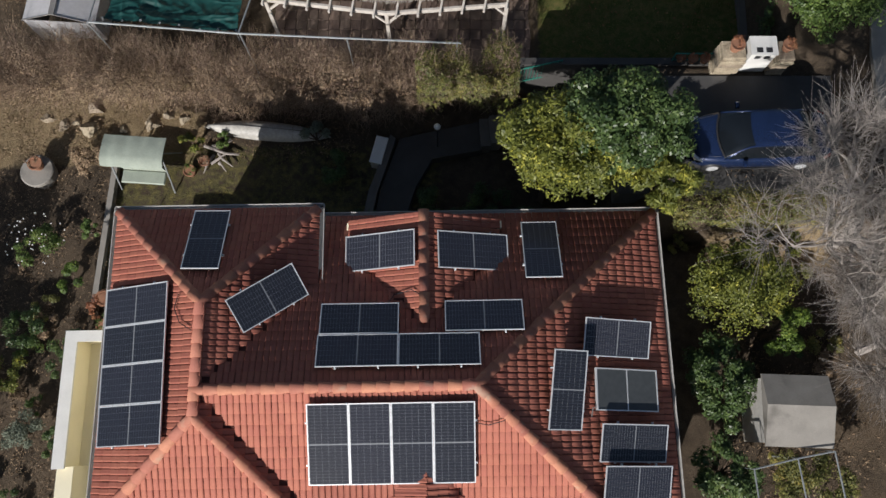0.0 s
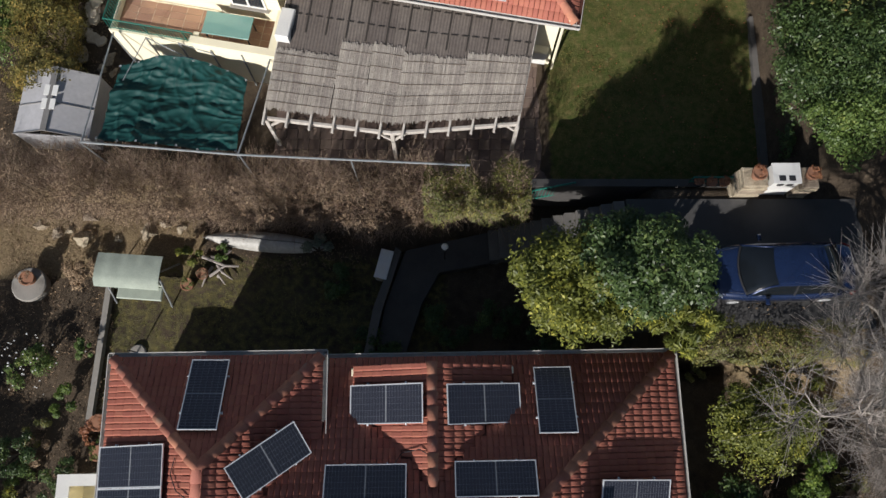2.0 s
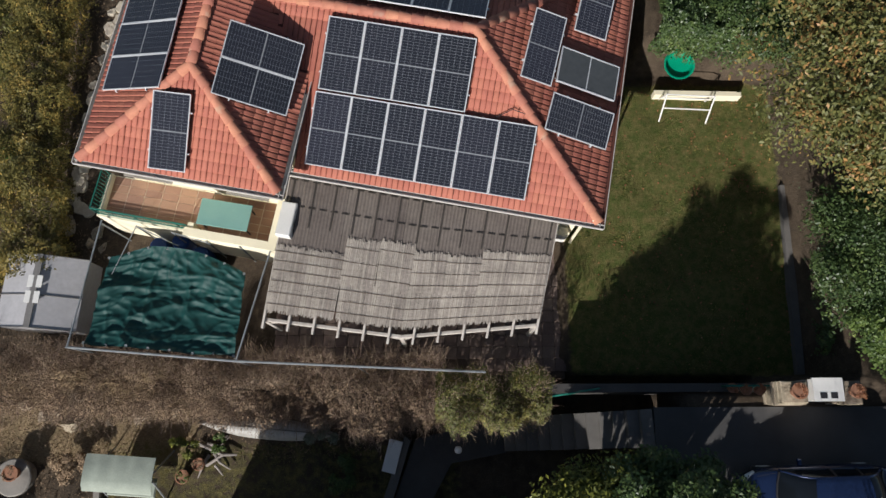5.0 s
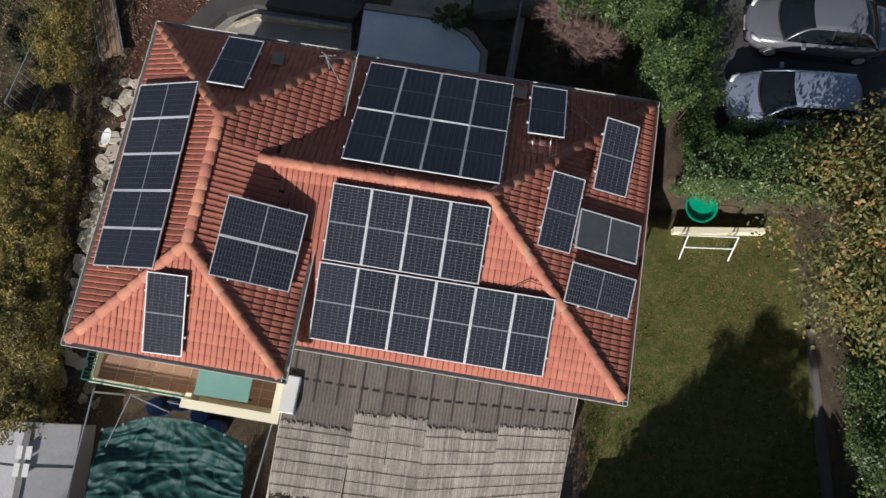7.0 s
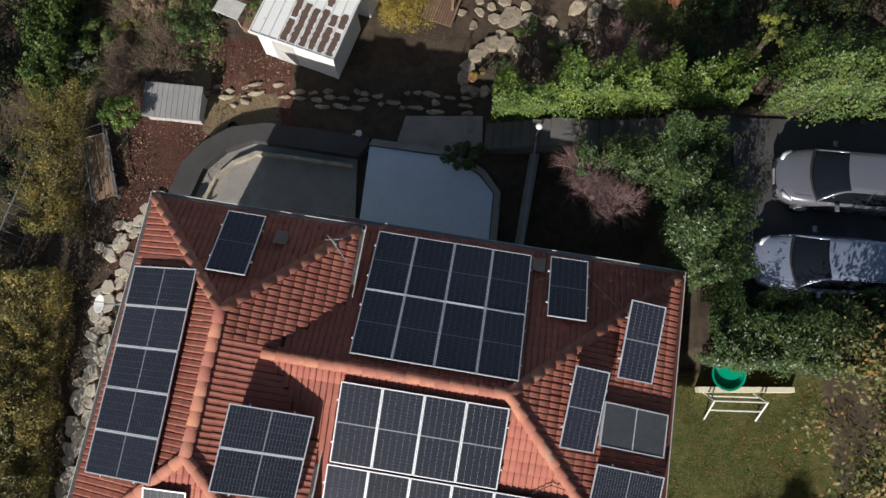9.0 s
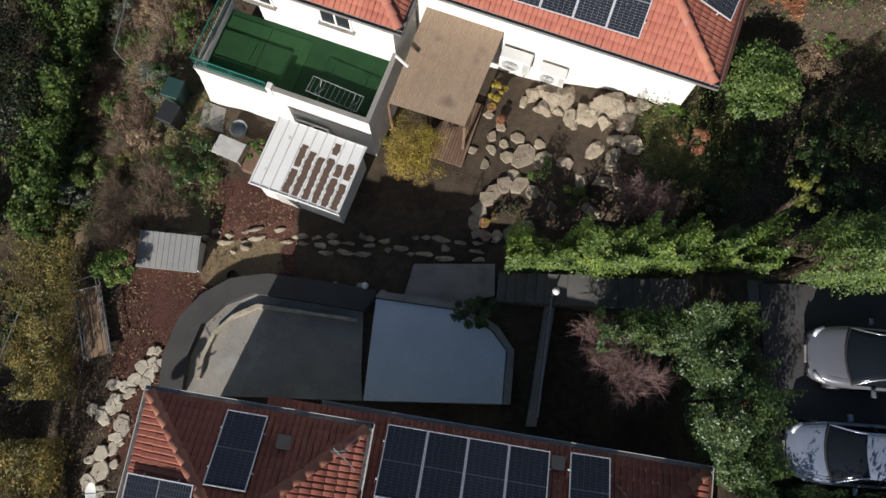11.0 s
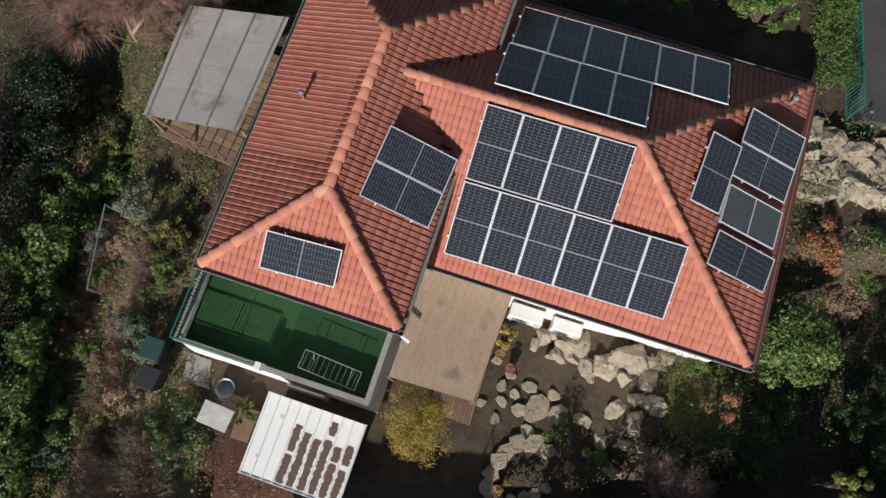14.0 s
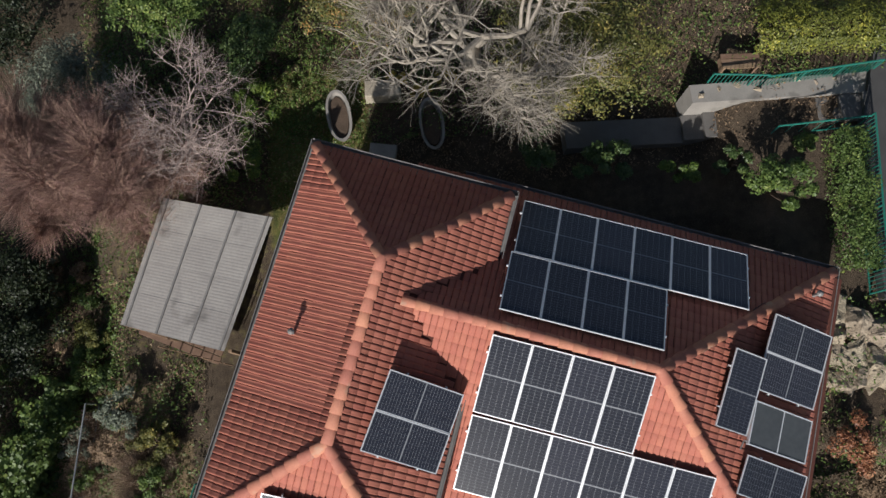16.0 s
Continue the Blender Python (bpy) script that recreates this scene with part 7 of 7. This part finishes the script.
# pergola on the patio
M_REED = mat("reed_mat", (0.44, 0.395, 0.345), (0.26, 0.23, 0.20), 0.9, 1.4, 0.2, fine=14, isl_var=0.45, space="World")
M_SHEET = mat("brown_corrugated_sheet", (0.155, 0.132, 0.115), (0.105, 0.088, 0.077), 0.4, 1.5, 0.1, fine=12, obj_var=0.25)
M_PAINTOLD = mat("weathered_white_paint", (0.56, 0.52, 0.47), (0.36, 0.32, 0.28), 0.7, 4, 0.2, fine=30)
pg = thing("pergola", "white timber pergola roofed with brown sheets", "pergola")
PB0, PB1 = Vector((-5.15, 18.75, 1.62)), Vector((2.85, 17.2, 1.62))
PF = [Vector((-6.0, 13.95, 0.78)), Vector((-1.9, 13.42, 0.78)), Vector((2.15, 13.75, 0.78))]
part("front_beam", beam(MB(), PF[0], PF[1], 0.1, 0.16), M_PAINTOLD, pg)
part("front_beam", beam(MB(), PF[1], PF[2], 0.1, 0.16), M_PAINTOLD, pg)
part("wall_plate", beam(MB(), PB0, PB1, 0.1, 0.14), M_PAINTOLD, pg)


def front_at(a):
    return PF[0].lerp(PF[1], a * 2) if a < 0.5 else PF[1].lerp(PF[2], a * 2 - 1)


for i in range(12):
    a = i / 11
    p, q = PB0.lerp(PB1, a), front_at(a)
    part("rafter", beam(MB(), p + Vector((0, 0, 0.13)), q + (q - p).normalized() * 0.28 + Vector((0, 0, 0.15)), 0.07, 0.14), M_PAINTOLD, pg)
for a, s in ((0.0, 0.35), (0.5, 0), (1.0, -0.35)):
    q = front_at(a)
    part("post", beam(MB(), (q.x, q.y, -1.45), (q.x, q.y, q.z), 0.13, 0.13), M_PAINTOLD, pg)
    for d in ((0.5, 0.04), (-0.5, -0.04)):
        if (a == 0 and d[0] < 0) or (a == 1 and d[0] > 0):
            continue
        part("brace", beam(MB(), (q.x, q.y, q.z - 0.6), (q.x + d[0], q.y + (0.06 if a else -0.06), q.z - 0.05), 0.07, 0.08), M_PAINTOLD, pg)
NS = 9
for i in range(NS):
    cols, rows = 18, 2
    a0, a1 = i / NS, (i + 1.03) / NS
    vs, fs = [], []
    for j in range(rows):
        for k in range(cols + 1):
            a = min(1.0, a0 + (a1 - a0) * k / cols)
            p, q = PB0.lerp(PB1, a), front_at(a)
            e = p.lerp(q, 0.02 + 0.88 * j)
            vs.append((e.x, e.y, e.z + 0.225 + 0.009 * math.cos(k * math.pi) + 0.006 * (i % 2)))
    for k in range(cols):
        fs.append((k, cols + 1 + k, cols + 2 + k, k + 1))
    part("roof_sheet", MB().add(vs, fs).add([(x, y, z - 0.006) for x, y, z in vs], [f[::-1] for f in fs]), M_SHEET, pg)


# Added dark strips on the sheets stand for rafters and battens showing through.
M_RAFTER_LINE = mat("dark_rafter_line", (0.045, 0.038, 0.033), (0.03, 0.026, 0.022), 0.6, 3, 0.1)
for i in range(13):
    a = 0.02 + 0.96 * i / 12
    p, q = PB0.lerp(PB1, a), front_at(a)
    part("roof_seam", beam(MB(), p.lerp(q, 0.02) + Vector((0, 0, 0.252)), p.lerp(q, 0.42) + Vector((0, 0, 0.252)), 0.045, 0.012), M_RAFTER_LINE, pg)
for b in (0.14, 0.30):
    for i in range(24):
        e0, e1 = [PB0.lerp(PB1, a).lerp(front_at(a), b) + Vector((0, 0, 0.254)) for a in ((i + 0.1) / 24, (i + 0.75) / 24)]
        part("fixing_strip", beam(MB(), e0, e1, 0.035, 0.012), M_RAFTER_LINE, pg)


def reed_mat(a0, a1, b0, b1, seed):
    """One mat of loose reeds lying on the roof, a and b along and down the roof."""
    q = random.Random(seed)
    t = thing("reed_mat", "weathered pale reed mat on the pergola roof", "reed mat", "pergola reed mats")
    mb = MB()
    n = 46
    sk = q.uniform(-0.004, 0.004)
    for i in range(n):
        a = a0 + (a1 - a0) * (i + 0.5) / n
        u0, u1 = max(0.001, min(0.999, a + q.uniform(-0.001, 0.001))), max(0.001, min(0.999, a + sk))
        p0, p1 = PB0.lerp(PB1, u0).lerp(front_at(u0), b0 + q.uniform(-0.012, 0.012)), PB0.lerp(PB1, u1).lerp(front_at(u1), b1 + q.uniform(-0.012, 0.012))
        zz = Vector((0, 0, 0.262 + q.uniform(-0.006, 0.012)))
        mid = (p0 + p1) / 2 + Vector((0, 0, q.uniform(-0.004, 0.02)))
        mb.tube([p0 + zz, mid + zz, p1 + zz], 0.0125, 4, False)
    part("reeds", mb, M_REED, t)
    for b in (0.2, 0.5, 0.8):
        bb = b0 + (b1 - b0) * b
        part("binding", MB().tube([PB0.lerp(PB1, a).lerp(front_at(a), bb) + Vector((0, 0, 0.29)) for a in np.linspace(max(0, a0), min(1, a1), 8)], 0.008, 4), M_BARKD, t)


for i in range(8):
    a0 = i / 8
    a1 = a0 + 0.127
    top = 0.55 if i < 2 else (0.45 + 0.03 * math.sin(i * 1.7))
    reed_mat(a0, a1, top, 0.74, 100 + i), reed_mat(a0 + R.uniform(-0.004, 0.004), a1, 0.72, 0.955, 200 + i)

# lawn of house B
sb = thing("garden_swing", "white metal garden swing frame without a seat", "swing frame", at=pose(7.84, 21.62, -1.3, 0, 0, -3))
for s in (-0.82, 0.82):
    part("leg", MB().tube([(s, -0.4, 0), (s, 0.15, 1.0)], 0.028), M_PAINTW, sb)
    part("leg", MB().tube([(s, 0.45, 0), (s, 0.15, 1.0)], 0.028), M_PAINTW, sb)
for z, y in ((1.0, 0.15), (0.5, -0.12), (0.42, 0.32)):
    part("crossbar", MB().tube([(-0.82, y, z), (0.82, y, z)], 0.025), M_PAINTW, sb)
M_TUB = mat("green_plastic", (0.0, 0.30, 0.17), (0.0, 0.24, 0.13), 0.35, 2, 0.05)
tu = thing("paddling_tub", "round bright green plastic tub leaning on the hedge", "tub", at=pose(7.3, 22.62, 0.12, 8, 0, 0))
part("tub", MB().lathe(0, 0, [(0.41, 0), (0.48, 0.22), (0.52, 0.23), (0.52, 0.26), (0.46, 0.25), (0.39, 0.06), (0.05, 0.05)], 30), M_TUB, tu, smooth=False)
ds = thing("satellite_dish", "white satellite dish beside the house", "satellite dish", at=pose(-11.55, 24.95, 0.9, 0, -35, 0))
part("dish", MB().lathe(0, 0, [(0.04, -0.02), (0.15, 0.02), (0.27, 0.08), (0.285, 0.095), (0.265, 0.095), (0.15, 0.035), (0.03, 0.02)], 22), M_AC, ds, "", True)
part("arm", MB().tube([(0.38, 0, 0.1), (0.2, 0, 0.45)], 0.015), M_PIPE, ds)
part("mount", MB().tube([(0, 0, 0), (0.25, 0, -0.3), (0.55, 0, -0.35)], 0.025), M_PIPE, ds)

# behind house B: storage shed, trailer frame, bucket
M_STORE = mat("grey_storage_plastic", (0.27, 0.265, 0.25), (0.20, 0.195, 0.185), 0.6, 2, 0.2)
ss = thing("storage_shed", "low grey plastic storage shed on the mulch", "storage shed", at=pose(-10.6, 32.35, -1.75, 0, 0, -7))
part("wall", MB().box(-0.95, -0.48, 0, 0.95, 0.48, 0.85, bev=0.02), M_GUTTER_W, ss, "pale front panels")
part("lid", MB().add([(-1.02, -0.6, 0.84), (1.02, -0.6, 0.84), (1.02, 0.6, 1.05), (-1.02, 0.6, 1.05), (-1.02, -0.6, 0.78), (1.02, -0.6, 0.78), (1.02, 0.6, 0.98), (-1.02, 0.6, 0.98)], [(0, 1, 2, 3), (7, 6, 5, 4), (4, 5, 1, 0), (5, 6, 2, 1), (6, 7, 3, 2), (7, 4, 0, 3)]), M_STORE, ss, "grey ribbed lid")
for i in range(11):
    x = -0.95 + i * 0.19
    part("lid_rib", beam(MB(), (x, -0.59, 0.848), (x, 0.59, 1.055), 0.03, 0.014), M_STORE, ss)
tl = thing("trailer_frame", "old metal trailer frame with a plank bed", "trailer", at=pose(-13.05, 30.1, -1.75, 0, 0, 14))
for x in (-0.38, 0.38):
    part("side_rail", MB().tube([(x, -1.2, 0.5), (x, 1.4, 0.5)], 0.03).tube([(x, -1.2, 0.75), (x, 1.5, 0.78)], 0.02), M_PIPE, tl)
    for y in (-1.1, -0.3, 0.5, 1.3):
        part("stake", MB().tube([(x, y, 0), (x, y, 0.78)], 0.02), M_PIPE, tl)
for i in range(4):
    part("plank", MB().box(-0.34 + i * 0.175, -1.15, 0.5, -0.18 + i * 0.175, 1.2, 0.53), M_WOOD, tl)
part("drawbar", MB().tube([(-0.38, 1.4, 0.78), (0.38, 1.5, 0.78)], 0.02).tube([(-0.38, 1.1, 0.78), (0.38, 1.1, 0.78)], 0.02), M_PIPE, tl)
bk = thing("bucket", "dark plastic bucket on the dry grass", "bucket", at=pose(-8.6, 31.6, -1.6))
part("pail", MB().lathe(0, 0, [(0.13, 0), (0.17, 0.28), (0.18, 0.28), (0.15, 0.02), (0.02, 0.015)], 14), M_DARK, bk)

# house C front: white shed, canopy, bins, table
M_FLAKE = mat("flaking_white_roof", (0.80, 0.79, 0.76), (0.72, 0.71, 0.68), 0.6, 1.0, 0.1, fine=20, spots=((0.40, 0.33, 0.28), 2.4, 0.66))
ws = thing("white_shed", "white shed with a flaking ribbed sheet roof", "shed", at=pose(-5.81, 34.82, -1.35, 0, 0, -21.5))
part("wall", MB().box(-1.42, -1.05, -0.2, 1.42, 1.05, 1.75), M_WHITE, ws)
part("roof", MB().box(-1.55, -1.2, 1.75, 1.55, 1.2, 1.83), M_FLAKE, ws, "white sheet roof with flaking paint")
for i in range(10):
    x = -1.5 + i * 0.333
    part("roof_rib", MB().box(x - 0.02, -1.2, 1.83, x + 0.02, 1.2, 1.87), M_AC, ws)
M_BARE = mat("rusty_bare_sheet", (0.15, 0.095, 0.07), (0.09, 0.06, 0.045), 0.7, 6, 0.2, fine=40)
for i in range(3, 9):
    xc, far = -1.5 + (i + 0.5) * 0.333, R.uniform(0.1, 0.95)
    y = -1.12
    while y < far:
        l = min(R.uniform(0.8, 2.0), far + 0.15 - y)
        k = max(4, int(l / 0.06))
        side = [[(xc + s * min(0.142, max(0.04, 0.13 + R.uniform(-0.045, 0.015) - (0.02 if e in (0, k) else 0))), y + l * e / k) for e in range(k + 1)] for s in (-1, 1)]
        vs = [(*p, 1.835) for p in side[0]] + [(*p, 1.835) for p in side[1]]
        part("bare_patch", MB().add(vs, [(e, k + 1 + e, k + 2 + e, e + 1) for e in range(k)]), M_BARE, ws, "rusty bare sheet")
        y += l + R.uniform(0.03, 0.16)
part("roof_edge", MB().box(-1.57, -1.22, 1.72, 1.57, -1.2, 1.86).box(-1.57, 1.2, 1.72, 1.57, 1.22, 1.86), M_AC, ws)
part("door", MB().box(-0.9, -1.08, -0.1, -0.1, -1.05, 1.6), M_GUTTER_W, ws)
M_CANO = mat("tan_corrugated_sheet", (0.36, 0.27, 0.19), (0.27, 0.20, 0.14), 0.5, 1.0, 0.1, fine=8, spots=((0.20, 0.15, 0.11), 1.0, 0.58))
cp = thing("canopy", "tan corrugated canopy beside the terrace", "canopy")
ca, cb, cc_, cd_ = Vector((-1.75, 40.3, 1.35)), Vector((0.75, 39.3, 1.35)), Vector((-0.75, 35.9, 0.85)), Vector((-3.2, 36.75, 0.85))
for i in range(5):
    vs, fs = [], []
    for j in range(2):
        for k in range(15):
            a = (i + k / 14 * 1.04) / 5.04
            p = ca.lerp(cb, a).lerp(cd_.lerp(cc_, a), float(j))
            vs.append((p.x, p.y, p.z + 0.014 * math.cos(k * math.pi) + 0.005 * (i % 2)))
    for k in range(14):
        fs.append((k, 15 + k, 16 + k, k + 1))
    part("roof_sheet", MB().add(vs, fs).add([(x, y, z - 0.006) for x, y, z in vs], [f[::-1] for f in fs]), M_CANO, cp)
for b in (0.03, 0.35, 0.68, 0.97):
    p, q = ca.lerp(cd_, b), cb.lerp(cc_, b)
    part("batten", beam(MB(), p - Vector((0, 0, 0.06)), q - Vector((0, 0, 0.06)), 0.06, 0.08), M_WOOD, cp)
for p in (cc_, cd_):
    part("post", beam(MB(), (p.x, p.y, -1.3), (p.x, p.y, p.z - 0.1), 0.09, 0.09), M_WOOD, cp)
dk = thing("wooden_deck", "brown timber deck under the canopy", "deck", kind="structure")
for i in range(12):
    p, q = Vector((-0.1 + 0.09 * i - 0.9, 37.9 - 0.035 * i, 0)), Vector((-0.95 + 0.09 * i - 0.9, 35.6 - 0.035 * i, 0))
    part("plank", beam(MB(), (p.x, p.y, -1.05), (q.x, q.y, -1.05), 0.085, 0.05), M_WOOD, dk)
M_BIN = mat("dark_green_plastic", (0.03, 0.07, 0.065), (0.02, 0.05, 0.045), 0.4, 3, 0.1)
for x, y, a, m_ in ((-10.75, 38.1, -20, M_BIN), (-10.85, 37.2, -25, M_DARK)):
    b = thing("wheelie_bin", "dark plastic wheeled bin on the slope", "bin", "wheeled bins", at=pose(x, y, gz(x, y), 0, 0, a))
    part("body", MB().add([(-0.24, -0.26, 0.05), (0.24, -0.26, 0.05), (0.24, 0.24, 0.05), (-0.24, 0.24, 0.05), (-0.3, -0.36, 0.95), (0.3, -0.36, 0.95), (0.3, 0.32, 0.95), (-0.3, 0.32, 0.95)], [(3, 2, 1, 0), (0, 1, 5, 4), (1, 2, 6, 5), (2, 3, 7, 6), (3, 0, 4, 7)]), m_, b)
    part("lid", MB().box(-0.32, -0.38, 0.95, 0.32, 0.36, 1.02, bev=0.03), m_, b)
    for s in (-0.27, 0.27):
        part("wheel", MB().tube([(s - 0.03, 0.28, 0.1), (s + 0.03, 0.28, 0.1)], 0.1, 12), M_DARK, b)
ct = thing("garden_table", "old pale garden table with clutter", "table", at=pose(-8.75, 35.9, gz(-8.75, 35.9), 0, 0, -25))
part("tabletop", MB().box(-0.5, -0.35, 0.62, 0.5, 0.35, 0.66, bev=0.01), M_GUTTER_W, ct)
for x in (-0.43, 0.43):
    for y in (-0.28, 0.28):
        part("leg", MB().tube([(x, y, 0), (x, y, 0.62)], 0.022), M_GUTTER_W, ct)
bs = thing("washing_basin", "round grey metal basin on the slab", "basin", at=pose(-8.55, 36.75, gz(-8.55, 36.75)))
part("bowl", MB().lathe(0, 0, [(0.2, 0), (0.3, 0.3), (0.32, 0.31), (0.28, 0.29), (0.19, 0.05), (0.02, 0.04)], 18), M_PIPE, bs)
flat("slab", "worn concrete slab beside the terrace wall", "slab", [(-9.9, 38.0), (-7.9, 37.2), (-8.2, 36.4), (-10.1, 37.1)], -2.6, -1.42, M_CONC)
wd = thing("planter_crate", "brown wooden crate beside the shed", "crate", at=pose(-7.9, 35.6, gz(-7.9, 35.6), 0, 0, -21))
part("crate", MB().box(-0.3, -0.5, 0, 0.3, 0.5, 0.35, bev=0.01), M_WOOD, wd)

# annex of house C
M_ANNEX = mat("grey_corrugated_sheet", (0.36, 0.335, 0.305), (0.27, 0.25, 0.23), 0.5, 1.2, 0.15, fine=14, obj_var=0.2, spots=((0.19, 0.175, 0.16), 0.9, 0.6))
ax = thing("annex_roof", "grey corrugated shelter roof on wooden posts", "shelter")
va, vb, vc, vd = Vector((-9.42, 49.25, 0.95)), Vector((-5.85, 47.95, 2.05)), Vector((-7.4, 44.2, 2.05)), Vector((-10.8, 45.45, 0.85))
for i in range(4):
    vs, fs = [], []
    for j in range(2):
        for k in range(23):
            a = (i + k / 22 * 1.03) / 4.03
            p = va.lerp(vd, a).lerp(vb.lerp(vc, a), float(j))
            vs.append((p.x, p.y, p.z + 0.0015 * math.cos(k * math.pi) + 0.006 * (i % 2)))
    for k in range(22):
        fs.append((k, k + 1, 24 + k, 23 + k))
    part("roof_sheet", MB().add(vs, fs).add([(x, y, z - 0.006) for x, y, z in vs], [f[::-1] for f in fs]), M_ANNEX, ax)
for b in (0.05, 0.36, 0.68, 0.96):
    p, q = va.lerp(vb, b), vd.lerp(vc, b)
    part("purlin", beam(MB(), p + Vector((0, 0, 0.03)), q + Vector((0, 0, 0.03)), 0.06, 0.04), M_GUTTER, ax)
for p in (va, vd, vc):
    part("post", beam(MB(), (p.x + 0.15, p.y, gz(p.x, p.y) - 0.3), (p.x + 0.15, p.y, p.z - 0.05), 0.1, 0.1), M_WOOD, ax)
part("brace", beam(MB(), (vd.x + 0.2, vd.y, vd.z - 0.05), (vd.x + 1.2, vd.y - 0.5, -0.5), 0.07, 0.07), M_WOOD, ax)
ad = thing("wooden_deck", "brown timber deck below the shelter roof", "deck", kind="structure")
for i in range(16):
    p, q = va.lerp(vd, i / 15), vb.lerp(vc, i / 15)
    part("plank", beam(MB(), (p.x, p.y, -0.6), (q.x - 0.9, q.y, -0.6), 0.24, 0.06), M_WOOD, ad)
for i in range(7):
    x = -9.9 + i * 0.33
    part("deck_post", MB().tube([(x, 44.75 - i * 0.12, -0.57), (x, 44.75 - i * 0.12, 0.3)], 0.02), M_WOOD, ad)

# planters behind house C
for i, (x, y, a) in enumerate(((-3.95, 52.0, 5), (-0.85, 51.4, 2))):
    b = thing("bathtub_planter", "old stone bathtub used as a planter", "planter", "bathtub planters", at=pose(x, y, -0.85, 0, 0, a))
    pr = []
    for w, l, z in ((0.3, 0.75, 0), (0.4, 0.92, 0.5), (0.42, 0.95, 0.55), (0.34, 0.85, 0.54), (0.3, 0.78, 0.35), (0.05, 0.2, 0.34)):
        pr.append([(w * math.cos(k * math.pi / 10), l * (abs(math.sin(k * math.pi / 10)) ** 0.8) * (1 if math.sin(k * math.pi / 10) >= 0 else -1), z) for k in range(20)])
    vs = [p for r_ in pr for p in r_]
    fs = [(k * 20 + s, k * 20 + (s + 1) % 20, k * 20 + 20 + (s + 1) % 20, k * 20 + 20 + s) for k in range(len(pr) - 1) for s in range(20)] + [tuple(range(100, 120))]
    part("tub", MB().add(vs, fs), M_CONC, b)
    part("soil", MB().prism([(0.3 * math.cos(k * math.pi / 8), 0.75 * math.sin(k * math.pi / 8)) for k in range(16)], 0.3, 0.42), M_SOIL, b)
cr_ = thing("stone_trough", "tan stone trough among the shrubs", "trough", at=pose(-2.4, 52.8, -0.8, 0, 0, -3))
part("trough", MB().box(-0.6, -0.3, 0, 0.6, 0.3, 0.6, bev=0.04), M_STONE_S, cr_)
cb_ = thing("wooden_bench", "weathered plank bench above the stairs", "bench", at=pose(8.9, 51.6, 1.35, 0, 0, -4))
for i in range(3):
    part("seat_plank", MB().box(-0.6, -0.24 + i * 0.17, 0.4, 0.6, -0.09 + i * 0.17, 0.44), M_WOOD, cb_)
for x in (-0.5, 0.5):
    part("leg", MB().box(x - 0.04, -0.22, 0, x + 0.04, 0.25, 0.4), M_WOOD, cb_)
sl = thing("stone_slab_seat", "flat grey stone slab behind the house", "stone slab", at=pose(-2.6, 50.6, -0.85, 0, 0, -12))
part("slab", MB().box(-0.45, -0.3, 0, 0.45, 0.3, 0.4, bev=0.03), M_CONC, sl)
